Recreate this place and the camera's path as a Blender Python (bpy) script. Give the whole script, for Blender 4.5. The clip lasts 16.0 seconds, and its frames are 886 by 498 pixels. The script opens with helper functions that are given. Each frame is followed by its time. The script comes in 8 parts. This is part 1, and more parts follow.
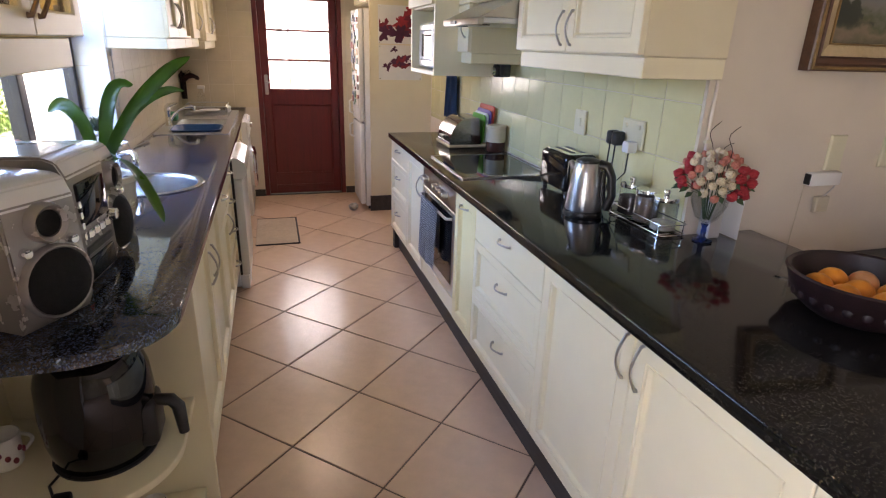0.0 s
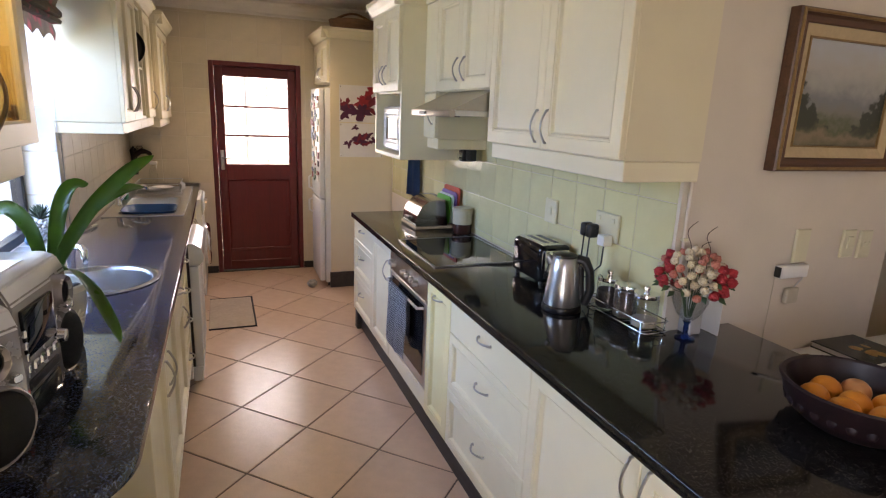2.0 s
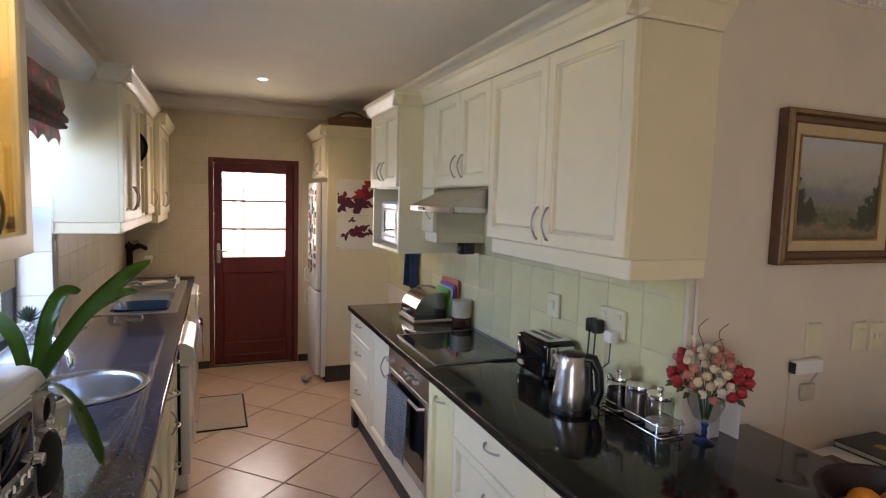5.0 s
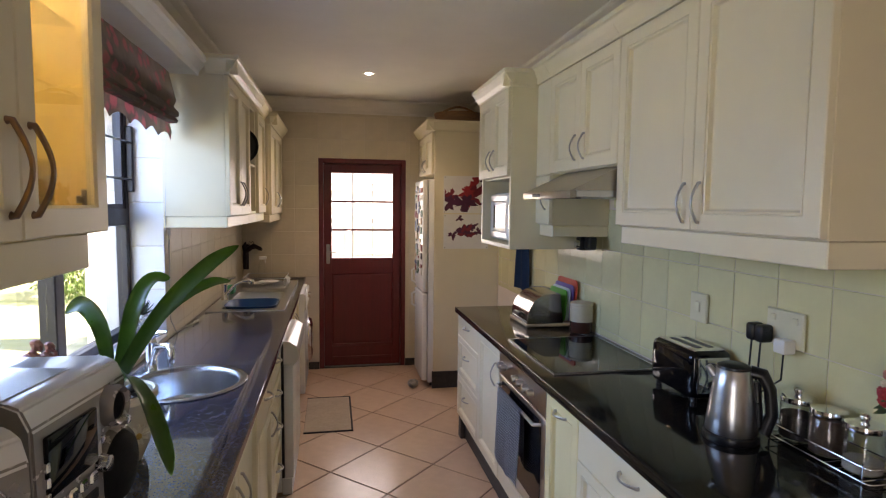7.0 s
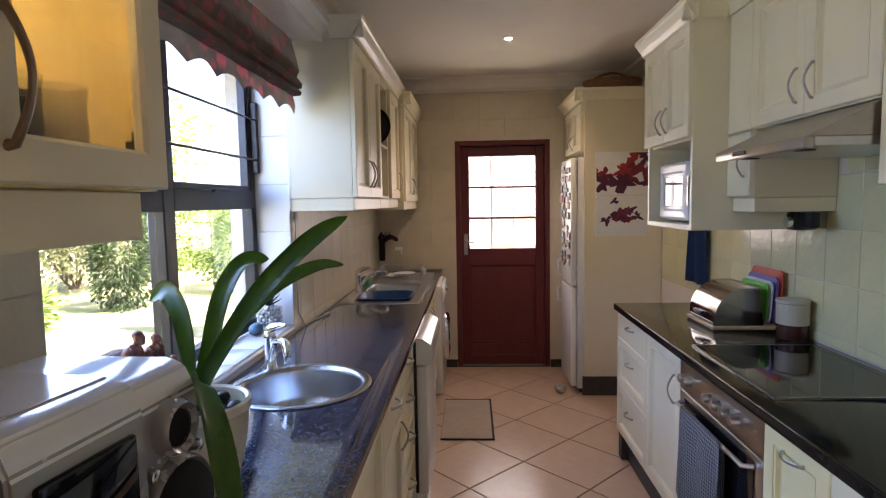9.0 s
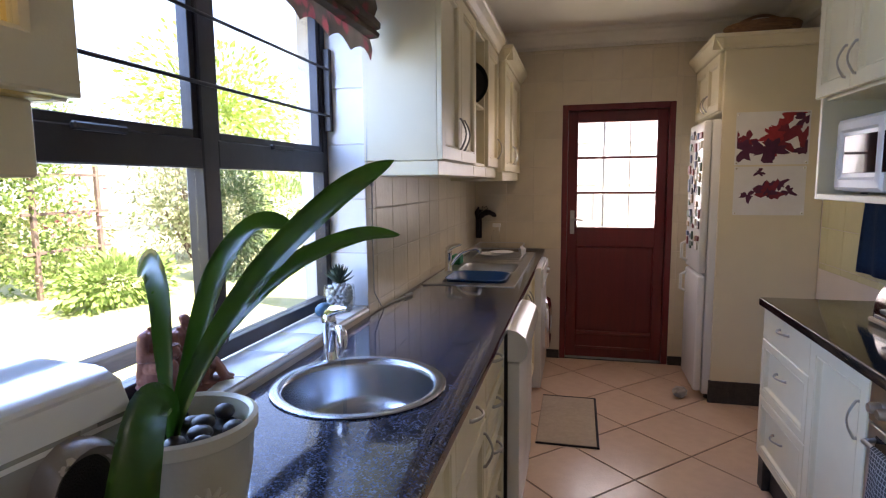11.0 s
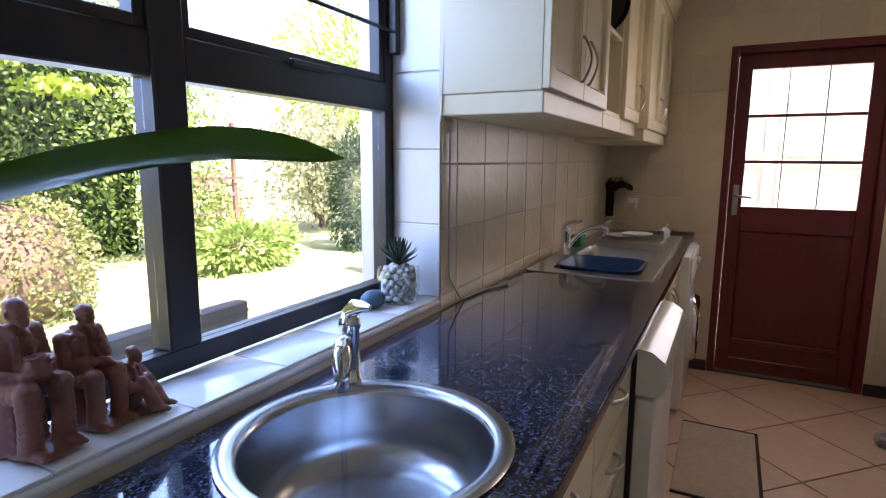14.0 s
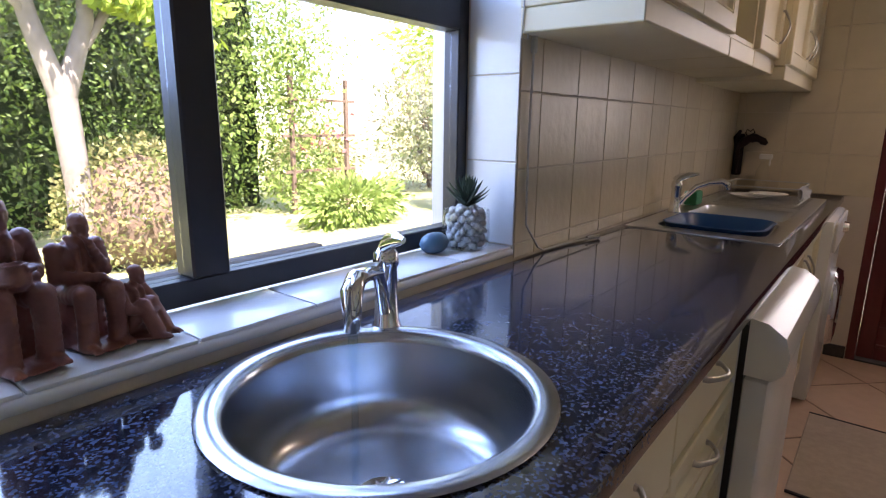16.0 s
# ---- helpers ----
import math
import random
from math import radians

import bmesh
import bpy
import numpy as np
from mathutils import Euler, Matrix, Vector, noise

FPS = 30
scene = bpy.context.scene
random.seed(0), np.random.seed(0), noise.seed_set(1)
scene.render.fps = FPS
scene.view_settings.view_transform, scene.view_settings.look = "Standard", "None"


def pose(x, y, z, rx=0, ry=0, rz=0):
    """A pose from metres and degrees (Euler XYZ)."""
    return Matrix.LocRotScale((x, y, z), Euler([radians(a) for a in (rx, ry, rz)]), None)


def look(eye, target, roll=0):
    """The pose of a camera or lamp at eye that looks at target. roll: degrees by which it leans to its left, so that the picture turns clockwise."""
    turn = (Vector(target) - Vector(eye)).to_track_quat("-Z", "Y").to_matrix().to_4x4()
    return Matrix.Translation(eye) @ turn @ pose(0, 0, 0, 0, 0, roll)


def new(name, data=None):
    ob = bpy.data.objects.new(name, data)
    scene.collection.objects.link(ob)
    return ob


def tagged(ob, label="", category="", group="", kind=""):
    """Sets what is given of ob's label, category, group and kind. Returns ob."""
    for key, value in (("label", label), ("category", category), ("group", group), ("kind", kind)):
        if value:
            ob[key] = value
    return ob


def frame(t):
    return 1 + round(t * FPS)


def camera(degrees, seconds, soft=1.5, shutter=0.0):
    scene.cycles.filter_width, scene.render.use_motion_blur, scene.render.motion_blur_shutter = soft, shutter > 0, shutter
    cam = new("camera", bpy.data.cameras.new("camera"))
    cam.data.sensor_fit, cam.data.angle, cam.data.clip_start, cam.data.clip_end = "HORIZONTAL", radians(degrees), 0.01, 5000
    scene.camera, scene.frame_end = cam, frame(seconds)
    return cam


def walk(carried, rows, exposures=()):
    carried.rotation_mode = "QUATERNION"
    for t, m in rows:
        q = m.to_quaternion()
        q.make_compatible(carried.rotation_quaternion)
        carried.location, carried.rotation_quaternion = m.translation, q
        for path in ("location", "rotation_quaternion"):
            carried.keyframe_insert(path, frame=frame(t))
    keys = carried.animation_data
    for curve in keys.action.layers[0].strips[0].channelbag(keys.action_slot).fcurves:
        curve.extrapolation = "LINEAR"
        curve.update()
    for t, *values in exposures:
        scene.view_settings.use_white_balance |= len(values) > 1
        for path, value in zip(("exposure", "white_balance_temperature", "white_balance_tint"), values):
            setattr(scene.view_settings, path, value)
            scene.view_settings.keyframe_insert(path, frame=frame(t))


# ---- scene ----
cam = camera(76.6, 16.0, soft=1.2)
PATH = [
    (0, (0.007, 0.294, 1.551), (0.554, 2.092, 0.867), 1.8),
    (0.5, (-0.023, 0.361, 1.556), (0.54, 2.178, 0.937), 1.9),
    (1, (-0.025, 0.423, 1.595), (0.569, 2.247, 1.03), 2.0),
    (1.5, (-0.045, 0.435, 1.633), (0.616, 2.25, 1.112), 2.3),
    (2, (-0.051, 0.442, 1.661), (0.67, 2.247, 1.189), 2.4),
    (2.5, (-0.07, 0.441, 1.683), (0.698, 2.242, 1.276), 2.6),
    (3, (-0.069, 0.438, 1.701), (0.715, 2.247, 1.367), 2.4),
    (3.5, (-0.075, 0.44, 1.713), (0.714, 2.257, 1.442), 2.2),
    (5.8, (-0.028, 0.591, 1.688), (0.622, 2.476, 1.532), 1.4),
    (6, (0.0, 0.618, 1.677), (0.602, 2.519, 1.521), 1.2),
    (6.5, (0.024, 0.692, 1.646), (0.49, 2.631, 1.494), 0.9),
    (7, (0.014, 0.799, 1.608), (0.397, 2.756, 1.454), 0.6),
    (7.5, (-0.01, 0.888, 1.585), (0.314, 2.856, 1.431), 0.3),
    (8, (-0.017, 1.023, 1.571), (0.225, 3.002, 1.411), -0.1),
    (8.5, (-0.004, 1.156, 1.54), (0.085, 3.148, 1.379), -0.6),
    (9, (0.019, 1.275, 1.514), (-0.085, 3.265, 1.347), -1.0),
    (9.5, (0.004, 1.372, 1.473), (-0.236, 3.349, 1.284), -1.0),
    (11.8, (0.013, 1.927, 1.435), (-0.558, 3.828, 1.185), -0.1),
    (12, (-0.001, 1.982, 1.423), (-0.605, 3.872, 1.171), -0.0),
    (12.5, (0.004, 2.069, 1.415), (-0.709, 3.918, 1.147), 0.0),
    (13, (-0.006, 2.171, 1.41), (-0.797, 3.985, 1.125), 0.1),
    (13.5, (-0.036, 2.313, 1.394), (-0.88, 4.101, 1.095), 0.2),
    (14, (-0.069, 2.383, 1.356), (-0.966, 4.144, 1.045), 0.4),
    (14.5, (-0.091, 2.433, 1.305), (-1.061, 4.152, 0.981), 0.6),
    (15, (-0.104, 2.478, 1.271), (-1.174, 4.129, 0.914), 0.8),
    (15.5, (-0.099, 2.529, 1.266), (-1.254, 4.111, 0.862), 0.9),
    (16, (-0.065, 2.589, 1.265), (-1.277, 4.118, 0.828), 0.8),
]
EXPOSURES = [(0.0, 3.62, 6950, 30), (3.5, 3.38, 7350, 29), (6.0, 3.06, 7320, 29), (7.0, 3.0, 7300, 29), (9.0, 2.97, 7000, 31), (12.5, 2.72, 6550, 30), (16.0, 2.57, 6850, 32)]
walk(cam, [(t, look(eye, target, roll)) for t, eye, target, roll in PATH], EXPOSURES)

# ---- world, sun, large lights ----
world = bpy.data.worlds.new("sky")
scene.world = world
world.use_nodes = True
_wn = world.node_tree.nodes
_sky = _wn.new("ShaderNodeTexSky")
_sky.sky_type, _sky.sun_disc = "NISHITA", False
_sky.sun_elevation, _sky.sun_rotation = radians(54.5), radians(110)
_wn["Background"].inputs["Strength"].default_value = 0.15
world.node_tree.links.new(_sky.outputs[0], _wn["Background"].inputs["Color"])
sun = new("sun", bpy.data.lights.new("sun", "SUN"))
sun.data.energy, sun.data.angle, sun.data.color = 5.0, radians(0.5), (1.0, 0.95, 0.86)
# the sun stands high behind the house and lights the garden
sun.matrix_world = look((8.0, -3.0, 12.0), (0, 0, 0))


def area_lamp(name, m, w, h, watts, colour):
    lamp = new(name, bpy.data.lights.new(name, "AREA"))
    lamp.data.shape, lamp.data.size, lamp.data.size_y = "RECTANGLE", w, h
    lamp.data.energy, lamp.data.color = watts, colour
    lamp.matrix_world = m
    return lamp


# the ceiling downlight, and the lamp inside the glazed wall unit
_l = new("downlight_bulb", bpy.data.lights.new("downlight_bulb", "SPOT"))
_l.data.energy, _l.data.color = 2.8, (1.0, 0.80, 0.55)
_l.data.spot_size, _l.data.spot_blend, _l.data.shadow_soft_size = radians(120), 0.6, 0.03
_l.matrix_world = look((0.28, 5.16, 2.570), (0.28, 5.16, 0))
_l = new("cabinet_bulb", bpy.data.lights.new("cabinet_bulb", "POINT"))
_l.data.energy, _l.data.color, _l.data.shadow_soft_size = 0.5, (1.0, 0.87, 0.60), 0.02
_l.location = (-0.70, 1.86, 2.20)
XL_DOOR = -0.98
# skylight through the window and the glazed doors; the living-room lamp is added fill
area_lamp("window_skylight", look((-1.50, 3.05, 1.75), (-0.40, 2.80, 0.85)), 1.4, 1.0, 7.5, (0.30, 0.54, 1.0))
area_lamp("door_skylight", look((0.30, 6.56, 1.50), (0.30, 4.0, 0.6)), 0.62, 0.84, 1.0, (0.95, 0.97, 1.0))
# added fill lamp with no opening behind it; the south wall is plain
area_lamp("living_room_window_light", look((2.6, -2.15, 1.6), (0.9, 2.5, 1.0)), 2.0, 1.4, 0.52, (1.0, 0.78, 0.56))
_l = area_lamp("glass_door_light", look((XL_DOOR, -0.85, 1.15), (1.0, -0.6, 1.0)), 1.3, 1.9, 2.9, (0.72, 0.81, 1.0))
_l.data.spread = radians(125)


# ---- materials ----
def mat(name, colour, rough=0.5, metal=0.0, vary=0.08, scale=18.0, bump=0.02, bump_scale=120.0, second=None,
        coat=0.0, rough_vary=0.06, spec=0.5, per_piece=0.0):
    """A painted, stone or metal surface: a base colour that varies at two scales, with fine relief."""
    m = bpy.data.materials.new(name)
    m.use_nodes = True
    n, l = m.node_tree.nodes, m.node_tree.links
    b = n["Principled BSDF"]
    tc = n.new("ShaderNodeTexCoord")
    big, fine = n.new("ShaderNodeTexNoise"), n.new("ShaderNodeTexNoise")
    big.inputs["Scale"].default_value, fine.inputs["Scale"].default_value = scale * 0.18, scale
    big.inputs["Detail"].default_value, fine.inputs["Detail"].default_value = 3, 4
    l.new(tc.outputs["Object"], big.inputs["Vector"])
    l.new(tc.outputs["Object"], fine.inputs["Vector"])
    mix = n.new("ShaderNodeMix")
    mix.data_type = "RGBA"
    other = second or tuple(c * (1 - 2.2 * vary) for c in colour)
    mix.inputs["A"].default_value, mix.inputs["B"].default_value = (*colour, 1), (*other, 1)
    add = n.new("ShaderNodeMath")
    add.operation = "MULTIPLY_ADD"
    add.inputs[1].default_value = 0.5
    l.new(fine.outputs["Fac"], add.inputs[0])
    half = n.new("ShaderNodeMath")
    half.operation, half.inputs[1].default_value = "MULTIPLY", 0.5
    l.new(big.outputs["Fac"], half.inputs[0])
    l.new(half.outputs[0], add.inputs[2])
    ramp = n.new("ShaderNodeMapRange")
    ramp.inputs["From Min"].default_value, ramp.inputs["From Max"].default_value = 0.3, 0.7
    l.new(add.outputs[0], ramp.inputs["Value"])
    l.new(ramp.outputs["Result"], mix.inputs["Factor"])
    out = mix.outputs["Result"]
    if per_piece:
        oi, hsv = n.new("ShaderNodeObjectInfo"), n.new("ShaderNodeHueSaturation")
        r = n.new("ShaderNodeMapRange")
        r.inputs["To Min"].default_value, r.inputs["To Max"].default_value = 1 - per_piece, 1 + per_piece
        l.new(oi.outputs["Random"], r.inputs["Value"])
        l.new(r.outputs["Result"], hsv.inputs["Value"])
        l.new(out, hsv.inputs["Color"])
        out = hsv.outputs["Color"]
    l.new(out, b.inputs["Base Color"])
    rr = n.new("ShaderNodeMapRange")
    rr.inputs["To Min"].default_value, rr.inputs["To Max"].default_value = max(0.02, rough - rough_vary), rough + rough_vary
    l.new(fine.outputs["Fac"], rr.inputs["Value"])
    l.new(rr.outputs["Result"], b.inputs["Roughness"])
    b.inputs["Metallic"].default_value = metal
    b.inputs["Coat Weight"].default_value = coat
    b.inputs["Specular IOR Level"].default_value = spec
    if bump:
        bn, bp = n.new("ShaderNodeTexNoise"), n.new("ShaderNodeBump")
        bn.inputs["Scale"].default_value, bn.inputs["Detail"].default_value = bump_scale, 3
        bp.inputs["Strength"].default_value, bp.inputs["Distance"].default_value = min(1, bump * 10), 0.002
        l.new(tc.outputs["Object"], bn.inputs["Vector"])
        l.new(bn.outputs["Fac"], bp.inputs["Height"])
        l.new(bp.outputs["Normal"], b.inputs["Normal"])
    return m


def granite(name, dark, mid, fleck, flecks, rough, spec=0.5, coat=0.0, grain=1.0):
    """Polished granite: a dark ground, grey crystals and light flecks."""
    m = bpy.data.materials.new(name)
    m.use_nodes = True
    n, l = m.node_tree.nodes, m.node_tree.links
    b = n["Principled BSDF"]
    tc = n.new("ShaderNodeTexCoord")
    v1, v2, no = n.new("ShaderNodeTexVoronoi"), n.new("ShaderNodeTexVoronoi"), n.new("ShaderNodeTexNoise")
    v1.inputs["Scale"].default_value, v2.inputs["Scale"].default_value, no.inputs["Scale"].default_value = 280 * grain, 380 * grain, 40
    for t in (v1, v2, no):
        l.new(tc.outputs["Object"], t.inputs["Vector"])
    sep1, sep2 = n.new("ShaderNodeSeparateColor"), n.new("ShaderNodeSeparateColor")
    l.new(v1.outputs["Color"], sep1.inputs["Color"])
    l.new(v2.outputs["Color"], sep2.inputs["Color"])
    r1, r2 = n.new("ShaderNodeMapRange"), n.new("ShaderNodeMapRange")
    r1.inputs["From Min"].default_value, r1.inputs["From Max"].default_value = 0.45, 1.0
    r2.inputs["From Min"].default_value, r2.inputs["From Max"].default_value = 1 - flecks, 1 - flecks * 0.4
    l.new(sep1.outputs["Red"], r1.inputs["Value"])
    l.new(sep2.outputs["Green"], r2.inputs["Value"])
    a, c = n.new("ShaderNodeMix"), n.new("ShaderNodeMix")
    a.data_type = c.data_type = "RGBA"
    a.inputs["A"].default_value, a.inputs["B"].default_value = (*dark, 1), (*mid, 1)
    c.inputs["B"].default_value = (*fleck, 1)
    l.new(r1.outputs["Result"], a.inputs["Factor"])
    l.new(a.outputs["Result"], c.inputs["A"])
    mul = n.new("ShaderNodeMath")
    mul.operation = "MULTIPLY"
    l.new(r2.outputs["Result"], mul.inputs[0])
    l.new(no.outputs["Fac"], mul.inputs[1])
    l.new(mul.outputs[0], c.inputs["Factor"])
    l.new(c.outputs["Result"], b.inputs["Base Color"])
    rr = n.new("ShaderNodeMapRange")
    rr.inputs["To Min"].default_value, rr.inputs["To Max"].default_value = rough, rough + 0.08
    l.new(no.outputs["Fac"], rr.inputs["Value"])
    l.new(rr.outputs["Result"], b.inputs["Roughness"])
    b.inputs["Specular IOR Level"].default_value = spec
    b.inputs["Coat Weight"].default_value, b.inputs["Coat Roughness"].default_value = coat, 0.03
    return m


def wood(name, light, dark, rough=0.4, axis=2, rings=9.0, coat=0.0):
    """Grained wood, the grain along one axis."""
    m = bpy.data.materials.new(name)
    m.use_nodes = True
    n, l = m.node_tree.nodes, m.node_tree.links
    b = n["Principled BSDF"]
    tc, mp = n.new("ShaderNodeTexCoord"), n.new("ShaderNodeMapping")
    s = [rings] * 3
    s[axis] = rings * 0.06
    mp.inputs["Scale"].default_value = s
    l.new(tc.outputs["Object"], mp.inputs["Vector"])
    no, fi = n.new("ShaderNodeTexNoise"), n.new("ShaderNodeTexNoise")
    no.inputs["Scale"].default_value, no.inputs["Detail"].default_value, no.inputs["Distortion"].default_value = 2.0, 5, 0.8
    fi.inputs["Scale"].default_value, fi.inputs["Detail"].default_value = 14, 4
    l.new(mp.outputs["Vector"], no.inputs["Vector"])
    l.new(mp.outputs["Vector"], fi.inputs["Vector"])
    av = n.new("ShaderNodeMath")
    av.operation = "MULTIPLY_ADD"
    av.inputs[1].default_value = 0.4
    h = n.new("ShaderNodeMath")
    h.operation, h.inputs[1].default_value = "MULTIPLY", 0.6
    l.new(no.outputs["Fac"], h.inputs[0])
    l.new(fi.outputs["Fac"], av.inputs[0])
    l.new(h.outputs[0], av.inputs[2])
    mr, mix = n.new("ShaderNodeMapRange"), n.new("ShaderNodeMix")
    mr.inputs["From Min"].default_value, mr.inputs["From Max"].default_value = 0.36, 0.64
    mix.data_type = "RGBA"
    mix.inputs["A"].default_value, mix.inputs["B"].default_value = (*light, 1), (*dark, 1)
    l.new(av.outputs[0], mr.inputs["Value"])
    l.new(mr.outputs["Result"], mix.inputs["Factor"])
    l.new(mix.outputs["Result"], b.inputs["Base Color"])
    b.inputs["Roughness"].default_value, b.inputs["Coat Weight"].default_value = rough, coat
    bp = n.new("ShaderNodeBump")
    bp.inputs["Strength"].default_value, bp.inputs["Distance"].default_value = 0.15, 0.001
    l.new(fi.outputs["Fac"], bp.inputs["Height"])
    l.new(bp.outputs["Normal"], b.inputs["Normal"])
    return m


def glass(name, colour=(1, 1, 1), rough=0.0, ior=1.45, thin=True):
    m = bpy.data.materials.new(name)
    m.use_nodes = True
    n, l = m.node_tree.nodes, m.node_tree.links
    if not thin:
        b = n["Principled BSDF"]
        b.inputs["Base Color"].default_value, b.inputs["Roughness"].default_value = (*colour, 1), rough
        b.inputs["Transmission Weight"].default_value, b.inputs["IOR"].default_value = 1.0, ior
        return m
    n.remove(n["Principled BSDF"])
    tr, gl, lw, mx = (n.new("ShaderNodeBsdfTransparent"), n.new("ShaderNodeBsdfGlossy"), n.new("ShaderNodeLayerWeight"), n.new("ShaderNodeMixShader"))
    tr.inputs["Color"].default_value = (*colour, 1)
    gl.inputs["Roughness"].default_value, lw.inputs["Blend"].default_value = rough, 0.5
    pw, ma = n.new("ShaderNodeMath"), n.new("ShaderNodeMath")
    pw.operation, pw.inputs[1].default_value = "POWER", 4.0
    ma.operation, ma.inputs[1].default_value, ma.inputs[2].default_value = "MULTIPLY_ADD", 0.8, 0.035
    l.new(lw.outputs["Facing"], pw.inputs[0])
    l.new(pw.outputs[0], ma.inputs[0])
    l.new(ma.outputs[0], mx.inputs[0])
    l.new(tr.outputs[0], mx.inputs[1])
    l.new(gl.outputs[0], mx.inputs[2])
    l.new(mx.outputs[0], n["Material Output"].inputs["Surface"])
    return m


def glow(name, colour, strength):
    m = bpy.data.materials.new(name)
    m.use_nodes = True
    b = m.node_tree.nodes["Principled BSDF"]
    b.inputs["Emission Color"].default_value, b.inputs["Emission Strength"].default_value = (*colour, 1), strength
    return m


M = {}
M["cream"] = mat("cream_paint", (0.80, 0.725, 0.515), 0.34, vary=0.03, scale=9, bump=0.012, bump_scale=260)
M["cream_panel"] = mat("cream_melamine", (0.75, 0.67, 0.47), 0.38, vary=0.03, scale=7, bump=0.01, bump_scale=300)
M["wall"] = mat("warm_white_wall", (0.68, 0.60, 0.49), 0.75, vary=0.05, scale=5, bump=0.03, bump_scale=90)
M["ceiling"] = mat("ceiling_white", (0.86, 0.82, 0.77), 0.8, vary=0.04, scale=4, bump=0.02, bump_scale=60)
M["plaster"] = mat("cornice_plaster", (0.80, 0.76, 0.68), 0.6, vary=0.04, scale=9, bump=0.02, bump_scale=140)
M["outside_plaster"] = mat("outside_plaster", (0.78, 0.76, 0.72), 0.85, vary=0.05, scale=6, bump=0.05, bump_scale=80)
M["grout"] = mat("tile_grout", (0.70, 0.66, 0.56), 0.85, vary=0.08, scale=30)
M["floor_grout"] = mat("floor_grout", (0.16, 0.115, 0.085), 0.9, vary=0.15, scale=40)
M["tile_beige"] = mat("beige_glazed_tile", (0.66, 0.575, 0.42), 0.32, spec=0.38, vary=0.06, scale=10, bump=0.09, bump_scale=26, per_piece=0.05)
M["tile_green"] = mat("pale_green_glazed_tile", (0.70, 0.655, 0.37), 0.14, vary=0.06, scale=10, bump=0.14, bump_scale=24, per_piece=0.05)
M["tile_white"] = mat("white_glazed_tile", (0.80, 0.81, 0.80), 0.15, vary=0.04, scale=9, bump=0.06, bump_scale=24, per_piece=0.03)
M["floor_tile"] = mat("peach_ceramic_floor_tile", (0.70, 0.50, 0.36), 0.24, vary=0.07, scale=16, bump=0.03, bump_scale=70, per_piece=0.05)
M["granite_black"] = granite("black_granite", (0.005, 0.005, 0.005), (0.013, 0.012, 0.010), (0.07, 0.06, 0.045), 0.16, 0.04, 0.4)
M["granite_blue"] = granite("blue_grey_granite", (0.006, 0.007, 0.011), (0.020, 0.028, 0.055), (0.12, 0.165, 0.27), 0.38, 0.045, 0.6, 0.35, 0.72)
M["door_red"] = wood("red_mahogany", (0.135, 0.010, 0.011), (0.095, 0.007, 0.008), 0.36, axis=2, rings=14, coat=0.15)
M["chrome"] = mat("chrome", (0.80, 0.81, 0.83), 0.08, 1.0, vary=0.02, bump=0, rough_vary=0.03)
M["steel"] = mat("brushed_steel", (0.58, 0.58, 0.58), 0.30, 1.0, vary=0.03, scale=40, bump=0, rough_vary=0.03)
M["pewter"] = mat("pewter_handle", (0.50, 0.48, 0.44), 0.30, 1.0, vary=0.06, scale=60, bump=0.01)
M["brown_metal"] = mat("bronze_handle", (0.30, 0.21, 0.15), 0.32, 1.0, vary=0.08, scale=60, bump=0.01)
M["bronze"] = mat("dark_bronze_aluminium", (0.030, 0.028, 0.032), 0.38, 0.2, vary=0.08, scale=30, bump=0.015)
M["black"] = mat("black_plastic", (0.012, 0.012, 0.013), 0.30, vary=0.1, scale=40, bump=0.015, bump_scale=300)
M["black_gloss"] = mat("black_glass", (0.004, 0.004, 0.005), 0.04, vary=0.1, scale=20, bump=0, rough_vary=0.02)
M["white_plastic"] = mat("white_plastic", (0.80, 0.79, 0.75), 0.30, vary=0.03, scale=20, bump=0.01, bump_scale=300)
M["plate_cream"] = mat("cream_plastic", (0.67, 0.63, 0.44), 0.35, vary=0.03, scale=20, bump=0.01, bump_scale=300)
M["appliance"] = mat("white_enamel", (0.78, 0.78, 0.75), 0.22, vary=0.03, scale=8, bump=0.008, bump_scale=300)
M["silver"] = mat("silver_plastic", (0.46, 0.435, 0.42), 0.26, 0.5, vary=0.05, scale=25, bump=0.012, bump_scale=300)
M["dark_wood"] = wood("dark_plinth", (0.050, 0.043, 0.040), (0.022, 0.019, 0.018), 0.5, axis=1, rings=8)
M["glass_clear"] = glass("clear_glass")
M["glass_thin"] = glass("window_glass", (0.97, 0.98, 0.97))
M["jar_glass"] = glass("jar_glass", (0.97, 0.98, 0.975), 0.0, 1.45)
M["sink_steel"] = mat("sink_steel", (0.50, 0.53, 0.57), 0.24, 1.0, vary=0.04, scale=30, bump=0, rough_vary=0.03)
M["cream_yellow"] = mat("yellowed_cream_paint", (0.80, 0.71, 0.40), 0.34, vary=0.03, scale=9, bump=0.012, bump_scale=260)
M["bin_steel"] = mat("polished_steel", (0.42, 0.39, 0.37), 0.15, 1.0, vary=0.05, scale=20, bump=0, rough_vary=0.03)
M["hood_steel"] = mat("warm_brushed_steel", (0.46, 0.42, 0.36), 0.32, 1.0, vary=0.05, scale=40, bump=0, rough_vary=0.04)
M["tumbler_glass"] = glass("tumbler_glass", (0.965, 0.97, 0.96), 0.02)
M["downlight"] = glow("lit_halogen", (1.0, 0.9, 0.72), 30)


